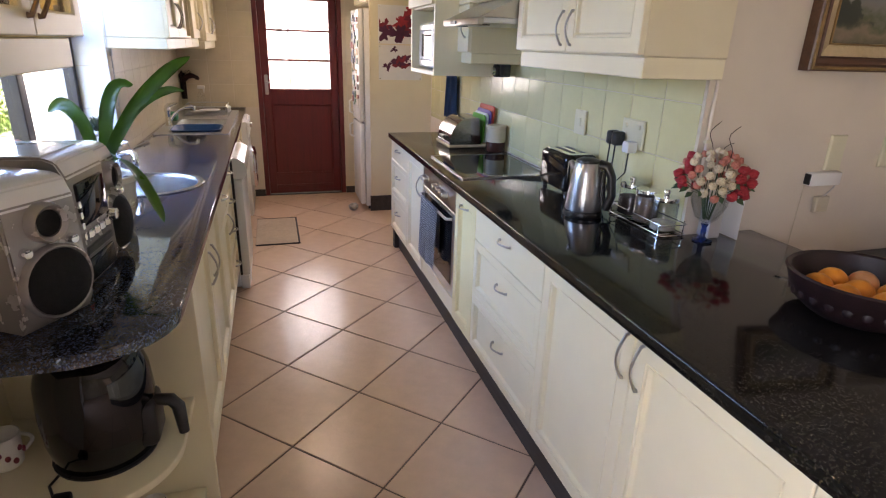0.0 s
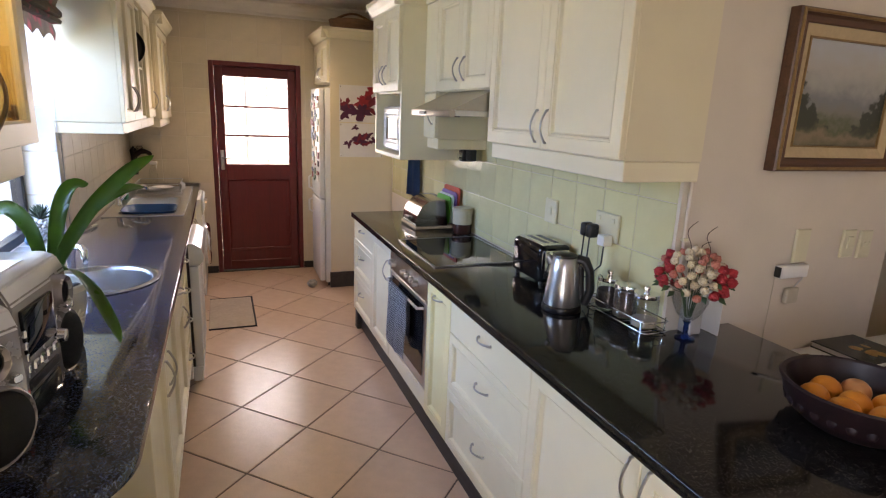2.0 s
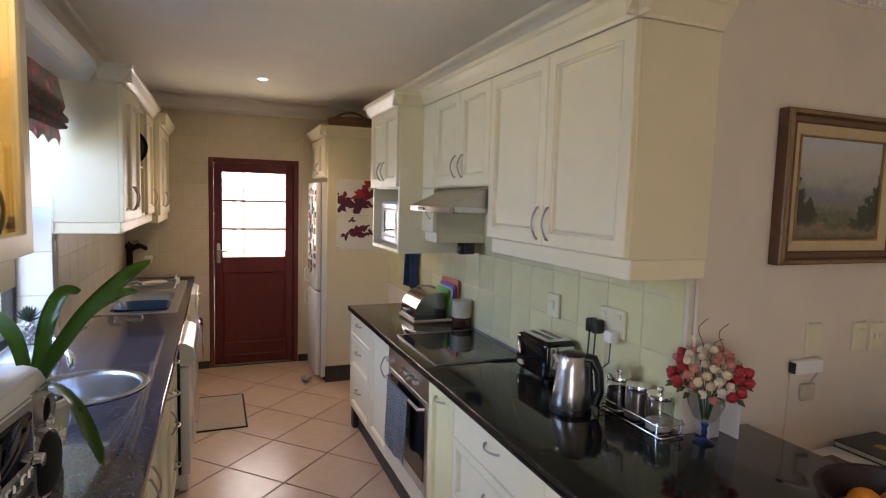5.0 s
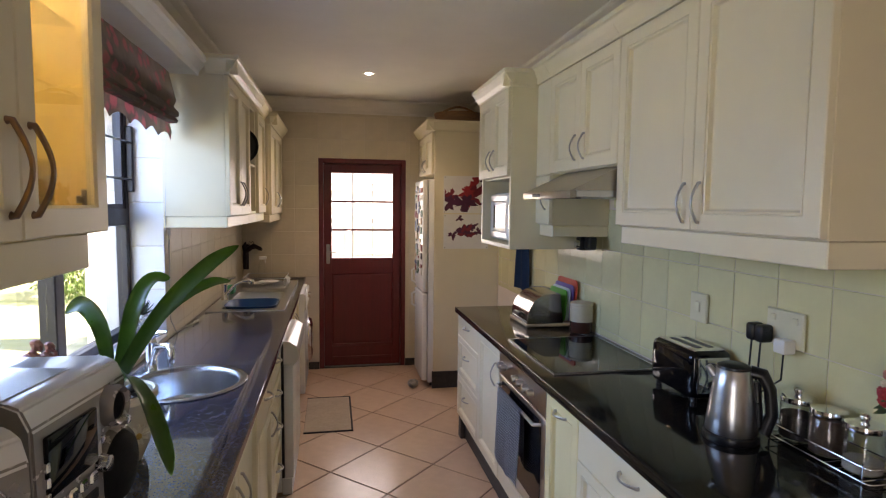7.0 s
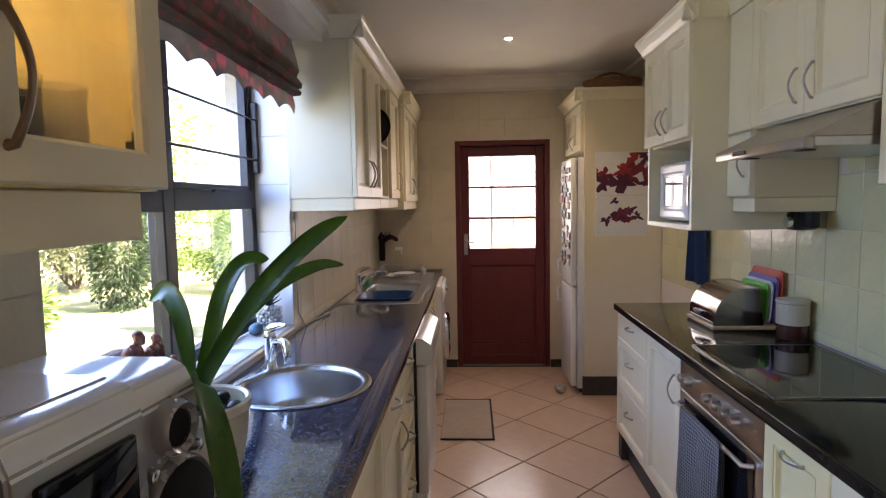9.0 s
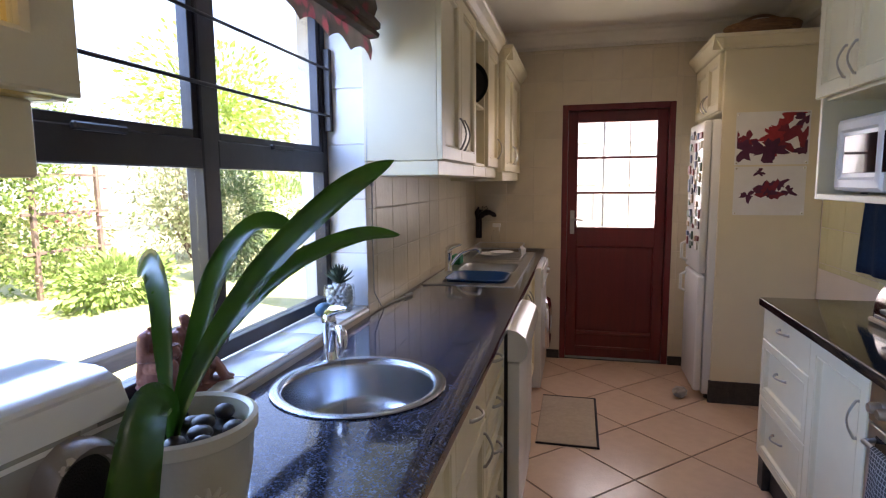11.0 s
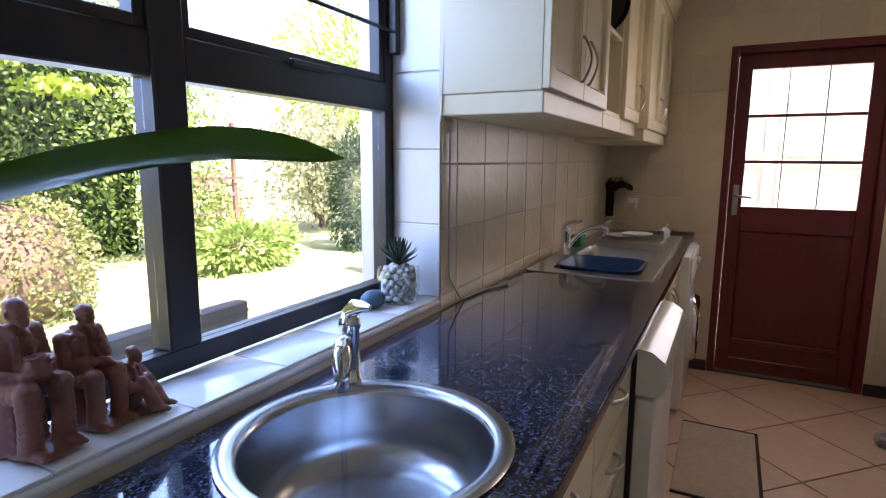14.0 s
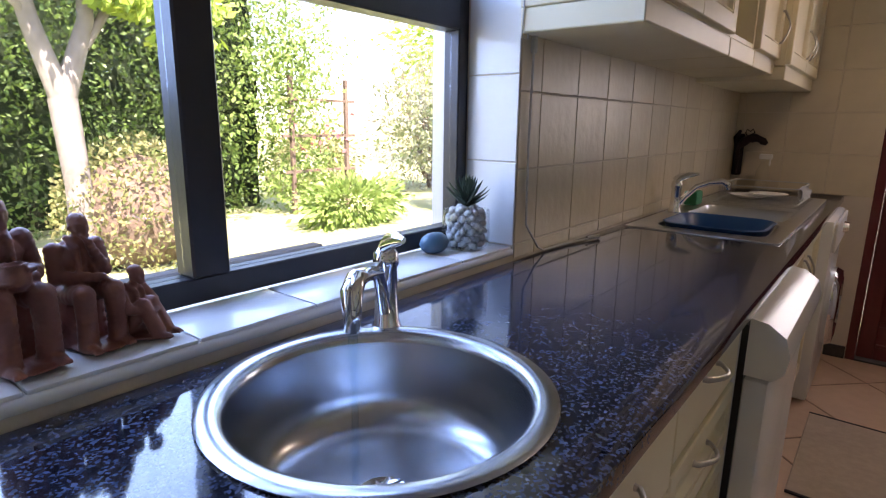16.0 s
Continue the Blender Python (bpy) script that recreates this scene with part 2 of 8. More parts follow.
# ---- mesh helpers ----
def thing(name, at, label="", category="", group="", kind=""):
    """An Empty at the base of a thing; its parts are built in world metres."""
    e = new(name)
    e.location = at
    e.empty_display_size = 0.05
    return tagged(e, label, category, group, kind)


def finish(bm, name, material, smooth=None):
    me = bpy.data.meshes.new(name)
    bmesh.ops.recalc_face_normals(bm, faces=bm.faces)
    if smooth is not None:
        for f in bm.faces:
            f.smooth = True
        for e in bm.edges:
            if len(e.link_faces) == 2 and e.calc_face_angle(0) > radians(smooth):
                e.smooth = False
    bm.to_mesh(me)
    bm.free()
    for one in material if isinstance(material, (list, tuple)) else (material,):
        me.materials.append(one)
    return me


def part(name, bm, material, parent, label="", smooth=None):
    """Links a bmesh as one mesh object under a thing or under a part."""
    ob = new(name, finish(bm, name, material, smooth))
    if parent is not None:
        ob.parent = parent
        if parent.data is None:
            ob.matrix_parent_inverse = Matrix.Translation(-parent.location)
    return tagged(ob, label)


def solo(name, bm, material, label, category, group="", kind="", smooth=None):
    """A thing that is one mesh."""
    return tagged(part(name, bm, material, None, smooth=smooth), label, category, group, kind)


def structure(name, bm, material, label="", smooth=None):
    return tagged(part(name, bm, material, None, smooth=smooth), label, kind="structure")


def box(bm, a, b, bevel=0.0, seg=1, m=None):
    lo, hi = [min(p, q) for p, q in zip(a, b)], [max(p, q) for p, q in zip(a, b)]
    vs = [bm.verts.new((x, y, z)) for x in (lo[0], hi[0]) for y in (lo[1], hi[1]) for z in (lo[2], hi[2])]
    fs = [bm.faces.new([vs[i] for i in q]) for q in ((0, 1, 3, 2), (4, 6, 7, 5), (0, 4, 5, 1), (2, 3, 7, 6), (0, 2, 6, 4), (1, 5, 7, 3))]
    made = vs
    if bevel:
        es = list({e for f in fs for e in f.edges})
        r = bmesh.ops.bevel(bm, geom=es, offset=bevel, offset_type="OFFSET", segments=seg, profile=0.5, affect="EDGES")
        made = list({v for f in r["faces"] for v in f.verts} | {v for v in vs if v.is_valid})
    if m is not None:
        for v in made:
            v.co = m @ v.co
    return bm


def boxes(items, bevel=0.0, seg=1):
    bm = bmesh.new()
    for a, b in items:
        box(bm, a, b, bevel, seg)
    return bm


def lathe(bm, profile, at, seg=24, m=None, squash=(1, 1)):
    """Turns a profile of (radius, height) about the vertical through at."""
    rows = []
    for r, z in profile:
        if r < 1e-5:
            rows.append([bm.verts.new((0, 0, z))])
        else:
            rows.append([bm.verts.new((r * squash[0] * math.cos(2 * math.pi * k / seg), r * squash[1] * math.sin(2 * math.pi * k / seg), z)) for k in range(seg)])
    for p, q in zip(rows, rows[1:]):
        for k in range(seg):
            j = (k + 1) % seg
            if len(p) == 1 and len(q) == 1:
                continue
            if len(p) == 1:
                bm.faces.new((p[0], q[j], q[k]))
            elif len(q) == 1:
                bm.faces.new((p[k], p[j], q[0]))
            else:
                bm.faces.new((p[k], p[j], q[j], q[k]))
    t = Matrix.Translation(at) @ (m or Matrix())
    for row in rows:
        for v in row:
            v.co = t @ v.co
    return bm


def tube(bm, pts, radius, seg=8, flat=1.0):
    """A round bar along points; radius is a number or one for each point."""
    pts = [Vector(p) for p in pts]
    rad = radius if isinstance(radius, (list, tuple)) else [radius] * len(pts)
    rows, side = [], None
    for i, p in enumerate(pts):
        d = (pts[min(i + 1, len(pts) - 1)] - pts[max(i - 1, 0)]).normalized()
        if side is None:
            side = d.orthogonal().normalized()
        side = (side - d * side.dot(d))
        side = side.normalized() if side.length > 1e-6 else d.orthogonal().normalized()
        up = d.cross(side)
        rows.append([bm.verts.new(p + (side * math.cos(2 * math.pi * k / seg) + up * flat * math.sin(2 * math.pi * k / seg)) * rad[i]) for k in range(seg)])
    for p, q in zip(rows, rows[1:]):
        for k in range(seg):
            bm.faces.new((p[k], p[(k + 1) % seg], q[(k + 1) % seg], q[k]))
    bm.faces.new(rows[0][::-1])
    bm.faces.new(rows[-1])
    return bm


def arc(a, b, out, n=10, power=1.0):
    """Points on a bow from a to b that swells towards out."""
    a, b, out = Vector(a), Vector(b), Vector(out)
    return [a.lerp(b, i / n) + out * math.sin(math.pi * i / n) ** power for i in range(n + 1)]


def plane_m(origin, u, v, w):
    """A matrix whose x, y, z axes are u (across), v (up) and w (outwards)."""
    m = Matrix((u, v, w)).transposed().to_4x4()
    m.translation = origin
    return m


def rects(bm, m, w, h, loops, close=True):
    """Nested rectangles (inset, depth) in the plane of m, joined into a moulded panel w by h."""
    rows = []
    for i, d in loops:
        rows.append([bm.verts.new(m @ Vector((x, y, d))) for x, y in ((i, i), (w - i, i), (w - i, h - i), (i, h - i))])
    for p, q in zip(rows, rows[1:]):
        for k in range(4):
            bm.faces.new((p[k], p[(k + 1) % 4], q[(k + 1) % 4], q[k]))
    if close:
        bm.faces.new(rows[-1])
        bm.faces.new(rows[0][::-1])
    return bm


def extrude_profile(bm, prof, a, b, across, up=(0, 0, 1), ends=True):
    """Sweeps a closed profile of (out, height) straight from a to b."""
    a, b, across, up = Vector(a), Vector(b), Vector(across), Vector(up)
    r = [[bm.verts.new(p + across * o + up * z) for o, z in prof] for p in (a, b)]
    n = len(prof)
    for k in range(n):
        bm.faces.new((r[0][k], r[0][(k + 1) % n], r[1][(k + 1) % n], r[1][k]))
    if ends:
        bm.faces.new(r[0][::-1])
        bm.faces.new(r[1])
    return bm


FACE = {  # panels that face along an axis: u, v, w
    "-x": ((0, -1, 0), (0, 0, 1), (-1, 0, 0)), "+x": ((0, 1, 0), (0, 0, 1), (1, 0, 0)),
    "-y": ((1, 0, 0), (0, 0, 1), (0, -1, 0)), "+y": ((-1, 0, 0), (0, 0, 1), (0, 1, 0))}


def face(way, x, y, z):
    u, v, w = FACE[way]
    return plane_m((x, y, z), u, v, w)


SHAKER = [(0, 0), (0, 0.018), (0.003, 0.021), (0.050, 0.021), (0.051, 0.0165), (0.0535, 0.0165), (0.055, 0.020), (0.060, 0.0185), (0.064, 0.006), (0.068, 0.0035), (0.080, 0.0035)]
SLAB = [(0, 0), (0, 0.016), (0.004, 0.020)]
DRAWER = [(0, 0), (0, 0.018), (0.003, 0.021), (0.036, 0.021), (0.037, 0.0165), (0.0395, 0.0165), (0.041, 0.020), (0.046, 0.0185), (0.050, 0.006), (0.054, 0.0035), (0.062, 0.0035)]


def bow_handle(parent, a, b, out, material, r=0.0045):
    """A bowed bar handle with two small feet."""
    bm = bmesh.new()
    a, b, out = Vector(a), Vector(b), Vector(out)
    pts = [a, *(arc(a + out * 0.25, b + out * 0.25, out * 0.75, 10)), b]
    tube(bm, pts, [r * 1.5, *[r * (0.95 + 0.35 * abs(i - 5) / 5) for i in range(11)], r * 1.5], 8, 0.8)
    return part("handle", bm, material, parent, "bowed pewter handle", smooth=50)


def cab_door(parent, way, x, y, z, w, h, loops=SHAKER, handle=None, material=None, name="door", metal=None):
    """A moulded door or drawer front with its lower corner at x, y, z. handle: (u, v) of its middle and 'v' or 'h'."""
    m = face(way, x, y, z)
    bm = rects(bmesh.new(), m, w - 0.003, h - 0.003, loops)
    d = part(name, bm, material or M["cream"], parent)
    if handle:
        hu, hv, kind, length = handle
        half = Vector((0, length / 2, 0)) if kind == "v" else Vector((length / 2, 0, 0))
        mid = Vector((hu, hv, 0.020))
        u = m.to_3x3()
        bow_handle(d, m @ (mid - half), m @ (mid + half), u @ Vector((0, 0, 0.030)), metal or M["pewter"])
    return d



# ---- the plan ----
XL, XR, YF, CEIL, TOP = -0.828, 1.448, 6.33, 2.60, 0.91
WIN_A, WIN_B, SILL, WIN_T = 2.325, 3.850, 0.945, 2.20
DOOR_A, DOOR_B, DOOR_T = -0.125, 0.715, 2.05
YP = 1.957

# floor: a slab, with diagonal tiles on it further down
structure("floor", boxes([((-0.95, -2.2, -0.12), (4.2, 6.45, -0.004))]), M["floor_grout"], "dark grout bed of a tiled kitchen floor")
# walls, with the openings through them
wl = boxes([((XL - 0.28, -2.2, -0.2), (XL, -1.55, CEIL)), ((XL - 0.28, -1.55, 2.1), (XL, -0.15, CEIL)), ((XL - 0.28, -0.15, -0.2), (XL, WIN_A, CEIL)), ((XL - 0.28, WIN_B, -0.2), (XL, YF + 0.25, CEIL)),
            ((XL - 0.28, WIN_A, -0.2), (XL, WIN_B, SILL - 0.02)), ((XL - 0.28, WIN_A, WIN_T), (XL, WIN_B, CEIL))])
wall_left = structure("wall_west", wl, M["wall"], "warm white plastered wall with the garden window")
wf = boxes([((XL, YF, -0.2), (DOOR_A, YF + 0.25, CEIL)), ((DOOR_B, YF, -0.2), (XR + 0.25, YF + 0.25, CEIL)), ((DOOR_A, YF, DOOR_T), (DOOR_B, YF + 0.25, CEIL))])
wall_far = structure("wall_north", wf, M["wall"], "end wall of the kitchen around the back door")
wall_right = structure("wall_east", boxes([((XR, YP, -0.1), (XR + 0.22, YF, CEIL))]), M["wall"], "kitchen wall behind the cooker")
structure("wall_picture", boxes([((XR + 0.22, YP, -0.1), (2.64, YP + 0.2, CEIL)), ((2.64, YP, 2.1), (3.46, YP + 0.2, CEIL)), ((3.46, YP, -0.1), (4.2, YP + 0.2, CEIL))]), M["wall"], "warm white wall with a framed painting")
structure("wall_south", boxes([((XL, -2.4, -0.1), (4.2, -2.2, CEIL))]), M["wall"], "plain wall of the living room")
structure("wall_living_room", boxes([((4.2, -2.4, -0.1), (4.4, 4.2, CEIL))]), M["wall"], "plain wall of the living room")
structure("wall_passage", boxes([((2.0, 4.0, -0.1), (4.2, 4.2, CEIL))]), M["wall"], "plain wall of the passage")
structure("ceiling", boxes([((XL - 0.28, -2.4, CEIL), (4.4, YF + 0.25, CEIL + 0.15))]), M["ceiling"], "white painted ceiling")

# cornice: a cove with a dentil row
COVE = [(0, 0), (0.010, 0), (0.014, 0.018), (0.030, 0.030), (0.050, 0.062), (0.080, 0.090), (0.112, 0.100), (0.120, 0.106), (0.120, 0.125), (0, 0.125)]


def cornice(name, a, b, across, dentils=True):
    bm = bmesh.new()
    a, b, across = Vector(a), Vector(b), Vector(across)
    extrude_profile(bm, COVE, a, b, across)
    ob = structure(name, bm, M["plaster"], "white plaster cornice with a dentil row")
    if dentils:
        d = b - a
        n = int(d.length / 0.034)
        u = d.normalized()
        bm = bmesh.new()
        for i in range(n):
            p = a + u * (0.034 * i + 0.008)
            q = p + u * 0.018 + across * 0.024 + Vector((0, 0, 0.022))
            box(bm, p + across * 0.006 + Vector((0, 0, 0.004)), q)
        tagged(part("dentil", bm, M["plaster"], ob), kind="stuff")
    return ob


zc = CEIL - 0.125
cornice("cornice_north", (XL, YF, zc), (XR, YF, zc), (0, -1, 0))
cornice("cornice_east", (XR, YP, zc), (XR, YF, zc), (-1, 0, 0))
cornice("cornice_west", (XL, -2.2, zc), (XL, YF, zc), (1, 0, 0))
cornice("cornice_picture_wall", (XR, YP, zc), (4.2, YP, zc), (0, -1, 0))

# back door: frame, stiles, panel, nine panes
frame_y = YF + 0.05
d1 = thing("door_1", (0.295, YF + 0.08, 0), "closed dark red wooden back door with nine glazed panes", "door", kind="structure")
part("door_frame", boxes([((DOOR_A, YF - 0.004, 0), (DOOR_A + 0.045, YF + 0.14, DOOR_T)), ((DOOR_B - 0.045, YF - 0.004, 0), (DOOR_B, YF + 0.14, DOOR_T)),
                          ((DOOR_A + 0.045, YF - 0.004, DOOR_T - 0.045), (DOOR_B - 0.045, YF + 0.14, DOOR_T))], 0.004), M["door_red"], d1)
part("door_stop", boxes([((DOOR_A + 0.0455, YF + 0.090, 0.009), (DOOR_A + 0.062, YF + 0.139, DOOR_T - 0.046)), ((DOOR_B - 0.062, YF + 0.090, 0.009), (DOOR_B - 0.0455, YF + 0.139, DOOR_T - 0.046)),
                         ((DOOR_A + 0.0625, YF + 0.090, DOOR_T - 0.062), (DOOR_B - 0.0625, YF + 0.139, DOOR_T - 0.046))]), M["door_red"], d1)
lx0, lx1, lz0, lz1, ly = DOOR_A + 0.048, DOOR_B - 0.048, 0.012, DOOR_T - 0.048, YF + 0.045
gx0, gx1, gz0, gz1 = lx0 + 0.075, lx1 - 0.075, 1.085, 1.915
part("stile", boxes([((lx0, ly, lz0), (gx0, ly + 0.042, lz1))], 0.003), M["door_red"], d1)
part("stile", boxes([((gx1, ly, lz0), (lx1, ly + 0.042, lz1))], 0.003), M["door_red"], d1)
part("rail", boxes([((gx0, ly, gz1), (gx1, ly + 0.042, lz1))], 0.003), M["door_red"], d1)
part("rail", boxes([((gx0, ly, 0.93), (gx1, ly + 0.042, gz0))], 0.003), M["door_red"], d1)
part("rail", boxes([((gx0, ly, lz0), (gx1, ly + 0.042, 0.215))], 0.003), M["door_red"], d1)
bm = rects(bmesh.new(), face("-y", gx0 - 0.004, ly + 0.030, 0.211), gx1 - gx0 + 0.008, 0.722, [(0, 0), (0, 0.012), (0.012, 0.016), (0.022, 0.018), (0.030, 0.018)])
part("panel", bm, M["door_red"], d1)
part("weather_board", boxes([((gx0 + 0.002, ly - 0.012, 0.205), (gx1 - 0.002, ly - 0.001, 0.235))], 0.004), M["door_red"], d1)
part("weather_board", boxes([((gx0 + 0.002, ly - 0.012, 0.085), (gx1 - 0.002, ly - 0.001, 0.105))], 0.004), M["door_red"], d1)
pw, ph = (gx1 - gx0) / 3, (gz1 - gz0) / 3
for i in (1, 2):
    part("glazing_bar", boxes([((gx0, ly + 0.006, gz0 + ph * i - 0.009), (gx1, ly + 0.034, gz0 + ph * i + 0.009))], 0.002), M["door_red"], d1)
    part("glazing_bar", boxes([((gx0 + pw * i - 0.004, ly + 0.010, gz0), (gx0 + pw * i + 0.004, ly + 0.030, gz1))]), M["pewter"], d1, "thin lead glazing bar")
for i in range(3):
    for j in range(3):
        g = part("pane", boxes([((gx0 + pw * i + 0.003, ly + 0.018, gz0 + ph * j + 0.003), (gx0 + pw * (i + 1) - 0.003, ly + 0.022, gz0 + ph * (j + 1) - 0.003))]), M["glass_thin"], d1)
        g.visible_shadow = False
bm = boxes([((lx0 + 0.022, ly - 0.008, 1.03), (lx0 + 0.056, ly - 0.001, 1.22))], 0.006, 2)
part("handle_plate", bm, M["pewter"], d1, "old brass handle plate", smooth=40)
part("door_handle", tube(bmesh.new(), [(lx0 + 0.039, ly - 0.006, 1.15), (lx0 + 0.039, ly - 0.045, 1.15), (lx0 + 0.06, ly - 0.055, 1.15), (lx0 + 0.125, ly - 0.055, 1.145)], 0.008, 8), M["pewter"], d1, smooth=60)
structure("doorstep", boxes([((DOOR_A + 0.001, YF + 0.002, -0.1), (DOOR_B - 0.001, YF + 0.5, 0.008))], 0.004), M["dark_wood"], "dark wooden door sill")
structure("baseboard", boxes([((XL + 0.6, YF - 0.012, 0), (DOOR_A - 0.002, YF - 0.001, 0.07)), ((DOOR_B + 0.002, YF - 0.012, 0), (0.86, YF - 0.001, 0.07))]), M["dark_wood"], "dark tile skirting")

# garden window: dark bronze frame, transom, mullion, four sashes, bars
fx0, fx1 = -1.035, -0.985
w1 = thing("window_1", (fx0, 3.13, SILL), "dark bronze aluminium window with burglar bars, looking on the garden", "window", kind="structure")
FB, FT, MUL, TRA = SILL + 0.005, WIN_T - 0.002, 3.088, 1.538
part("window_frame", boxes([((fx0, WIN_A + 0.002, FB), (fx1, WIN_A + 0.045, FT)), ((fx0, WIN_B - 0.045, FB), (fx1, WIN_B - 0.002, FT)),
                            ((fx0, WIN_A + 0.045, FB), (fx1, WIN_B - 0.045, FB + 0.045)), ((fx0, WIN_A + 0.045, FT - 0.045), (fx1, WIN_B - 0.045, FT))], 0.003), M["bronze"], w1)
part("mullion", boxes([((fx0 - 0.004, MUL - 0.035, FB + 0.045), (fx1 + 0.006, MUL + 0.035, FT - 0.045))], 0.004), M["bronze"], w1)
for a, b in ((WIN_A + 0.045, MUL - 0.035), (MUL + 0.035, WIN_B - 0.045)):
    part("transom", boxes([((fx0 - 0.002, a, TRA - 0.04), (fx1 + 0.004, b, TRA + 0.04))], 0.004), M["bronze"], w1)
    s0, s1 = TRA + 0.04, FT - 0.045
    part("sash", boxes([((fx0 + 0.01, a, s0), (fx1 - 0.005, a + 0.022, s1)), ((fx0 + 0.01, b - 0.022, s0), (fx1 - 0.005, b, s1)), ((fx0 + 0.01, a + 0.022, s0), (fx1 - 0.005, b - 0.022, s0 + 0.022)),
                        ((fx0 + 0.01, a + 0.022, s1 - 0.022), (fx1 - 0.005, b - 0.022, s1))], 0.002), M["bronze"], w1)
    for z0, z1 in ((s0 + 0.02, s1 - 0.02), (FB + 0.045, TRA - 0.04)):
        g = part("pane", boxes([((fx0 + 0.022, a + 0.001, z0), (fx0 + 0.026, b - 0.001, z1))]), M["glass_thin"], w1)
        g.visible_shadow = False
    part("stay", boxes([((fx1 + 0.004, (a + b) / 2 - 0.07, TRA + 0.028), (fx1 + 0.02, (a + b) / 2 + 0.07, TRA + 0.045))], 0.004), M["bronze"], w1, "window stay on the transom")
for z in (1.72, 1.90, 2.08):
    part("burglar_bar", tube(bmesh.new(), [(fx1 + 0.022, WIN_A + 0.01, z), (fx1 + 0.022, WIN_B - 0.02, z)], 0.0055, 8), M["bronze"], w1, smooth=60)
part("bar_bracket", boxes([((fx1 + 0.002, WIN_B - 0.032, 1.66), (fx1 + 0.03, WIN_B - 0.006, 1.98))], 0.003), M["bronze"], w1)
part("bar_bracket", boxes([((fx1 + 0.002, WIN_A + 0.006, 1.66), (fx1 + 0.03, WIN_A + 0.032, 1.98))], 0.003), M["bronze"], w1)

# glazed garden door of the living room, behind the start of the walk
d2 = thing("door_2", (XL - 0.2, -0.85, 0), "glazed garden door of the living room", "door", kind="structure")
part("door_frame", boxes([((XL - 0.22, -1.548, 0.0), (XL - 0.16, -1.49, 2.098)), ((XL - 0.22, -0.21, 0.0), (XL - 0.16, -0.152, 2.098)), ((XL - 0.22, -1.489, 2.04), (XL - 0.16, -0.211, 2.098)), ((XL - 0.22, -0.88, 0.0), (XL - 0.16, -0.82, 2.039))], 0.003), M["bronze"], d2)

# ---- worktops ----
def slab_edge(bm, outline, z0, z1, r=0.008):
    """A worktop from its outline, with a rounded front edge."""
    vs = [bm.verts.new((x, y, z0)) for x, y in outline]
    f = bm.faces.new(vs)
    top = bmesh.ops.extrude_face_region(bm, geom=[f])
    tv = [v for v in top["geom"] if isinstance(v, bmesh.types.BMVert)]
    for v in tv:
        v.co.z = z1
    es = [e for e in bm.edges if all(abs(v.co.z - z1) < 1e-6 for v in e.verts)]
    bmesh.ops.bevel(bm, geom=es, offset=r, segments=3, profile=0.5, affect="EDGES")
    return bm


XE, XW = 0.84, -0.25
def slab_holes(bm, outline, holes, z0, z1, r=0.007):
    """A worktop from its outline with openings through it and a rounded top edge."""
    pts = [Vector((x, y)) for x, y in outline]
    n = len(pts)
    area = sum(pts[i].x * pts[(i + 1) % n].y - pts[(i + 1) % n].x * pts[i].y for i in range(n))
    sgn = 1 if area > 0 else -1

    def inward(i):
        a, b = (pts[i] - pts[i - 1]).normalized(), (pts[(i + 1) % n] - pts[i]).normalized()
        na, nb = Vector((-a.y, a.x)) * sgn, Vector((-b.y, b.x)) * sgn
        d = na + nb
        return d / max(0.3, d.dot(na))

    rows = [[bm.verts.new((*(pts[i] + inward(i) * o), z)) for i in range(n)] for z, o in ((z0, 0), (z1 - r, 0), (z1 - r * 0.3, r * 0.3), (z1, r))]
    for p, q in zip(rows, rows[1:]):
        for k in range(n):
            bm.faces.new((p[k], p[(k + 1) % n], q[(k + 1) % n], q[k]))
    for row, z in ((rows[-1], z1), (rows[0], z0)):
        edges = [bm.edges.get((row[k], row[(k + 1) % n])) for k in range(n)]
        loops = []
        for h in holes:
            hv = [bm.verts.new((x, y, z)) for x, y in h]
            loops.append(hv)
            edges += [bm.edges.new((hv[k], hv[(k + 1) % len(hv)])) for k in range(len(hv))]
        bmesh.ops.triangle_fill(bm, use_beauty=True, use_dissolve=False, edges=edges, normal=(0, 0, 1))
        if z == z1:
            tops = loops
    for a, b in zip(tops, loops):
        for k in range(len(a)):
            j = (k + 1) % len(a)
            bm.faces.new((a[k], a[j], b[j], b[k]))
    return bm


def ring_pts(x, y, r, n=40):
    return [(x + r * math.cos(2 * math.pi * i / n), y + r * math.sin(2 * math.pi * i / n)) for i in range(n)]


def round_rect(x0, y0, x1, y1, r, n=5):
    o = []
    for cx, cy, a0 in ((x1 - r, y1 - r, 0), (x0 + r, y1 - r, 90), (x0 + r, y0 + r, 180), (x1 - r, y0 + r, 270)):
        o += [(cx + r * math.cos(radians(a0 + 90 * i / n)), cy + r * math.sin(radians(a0 + 90 * i / n))) for i in range(n + 1)]
    return o


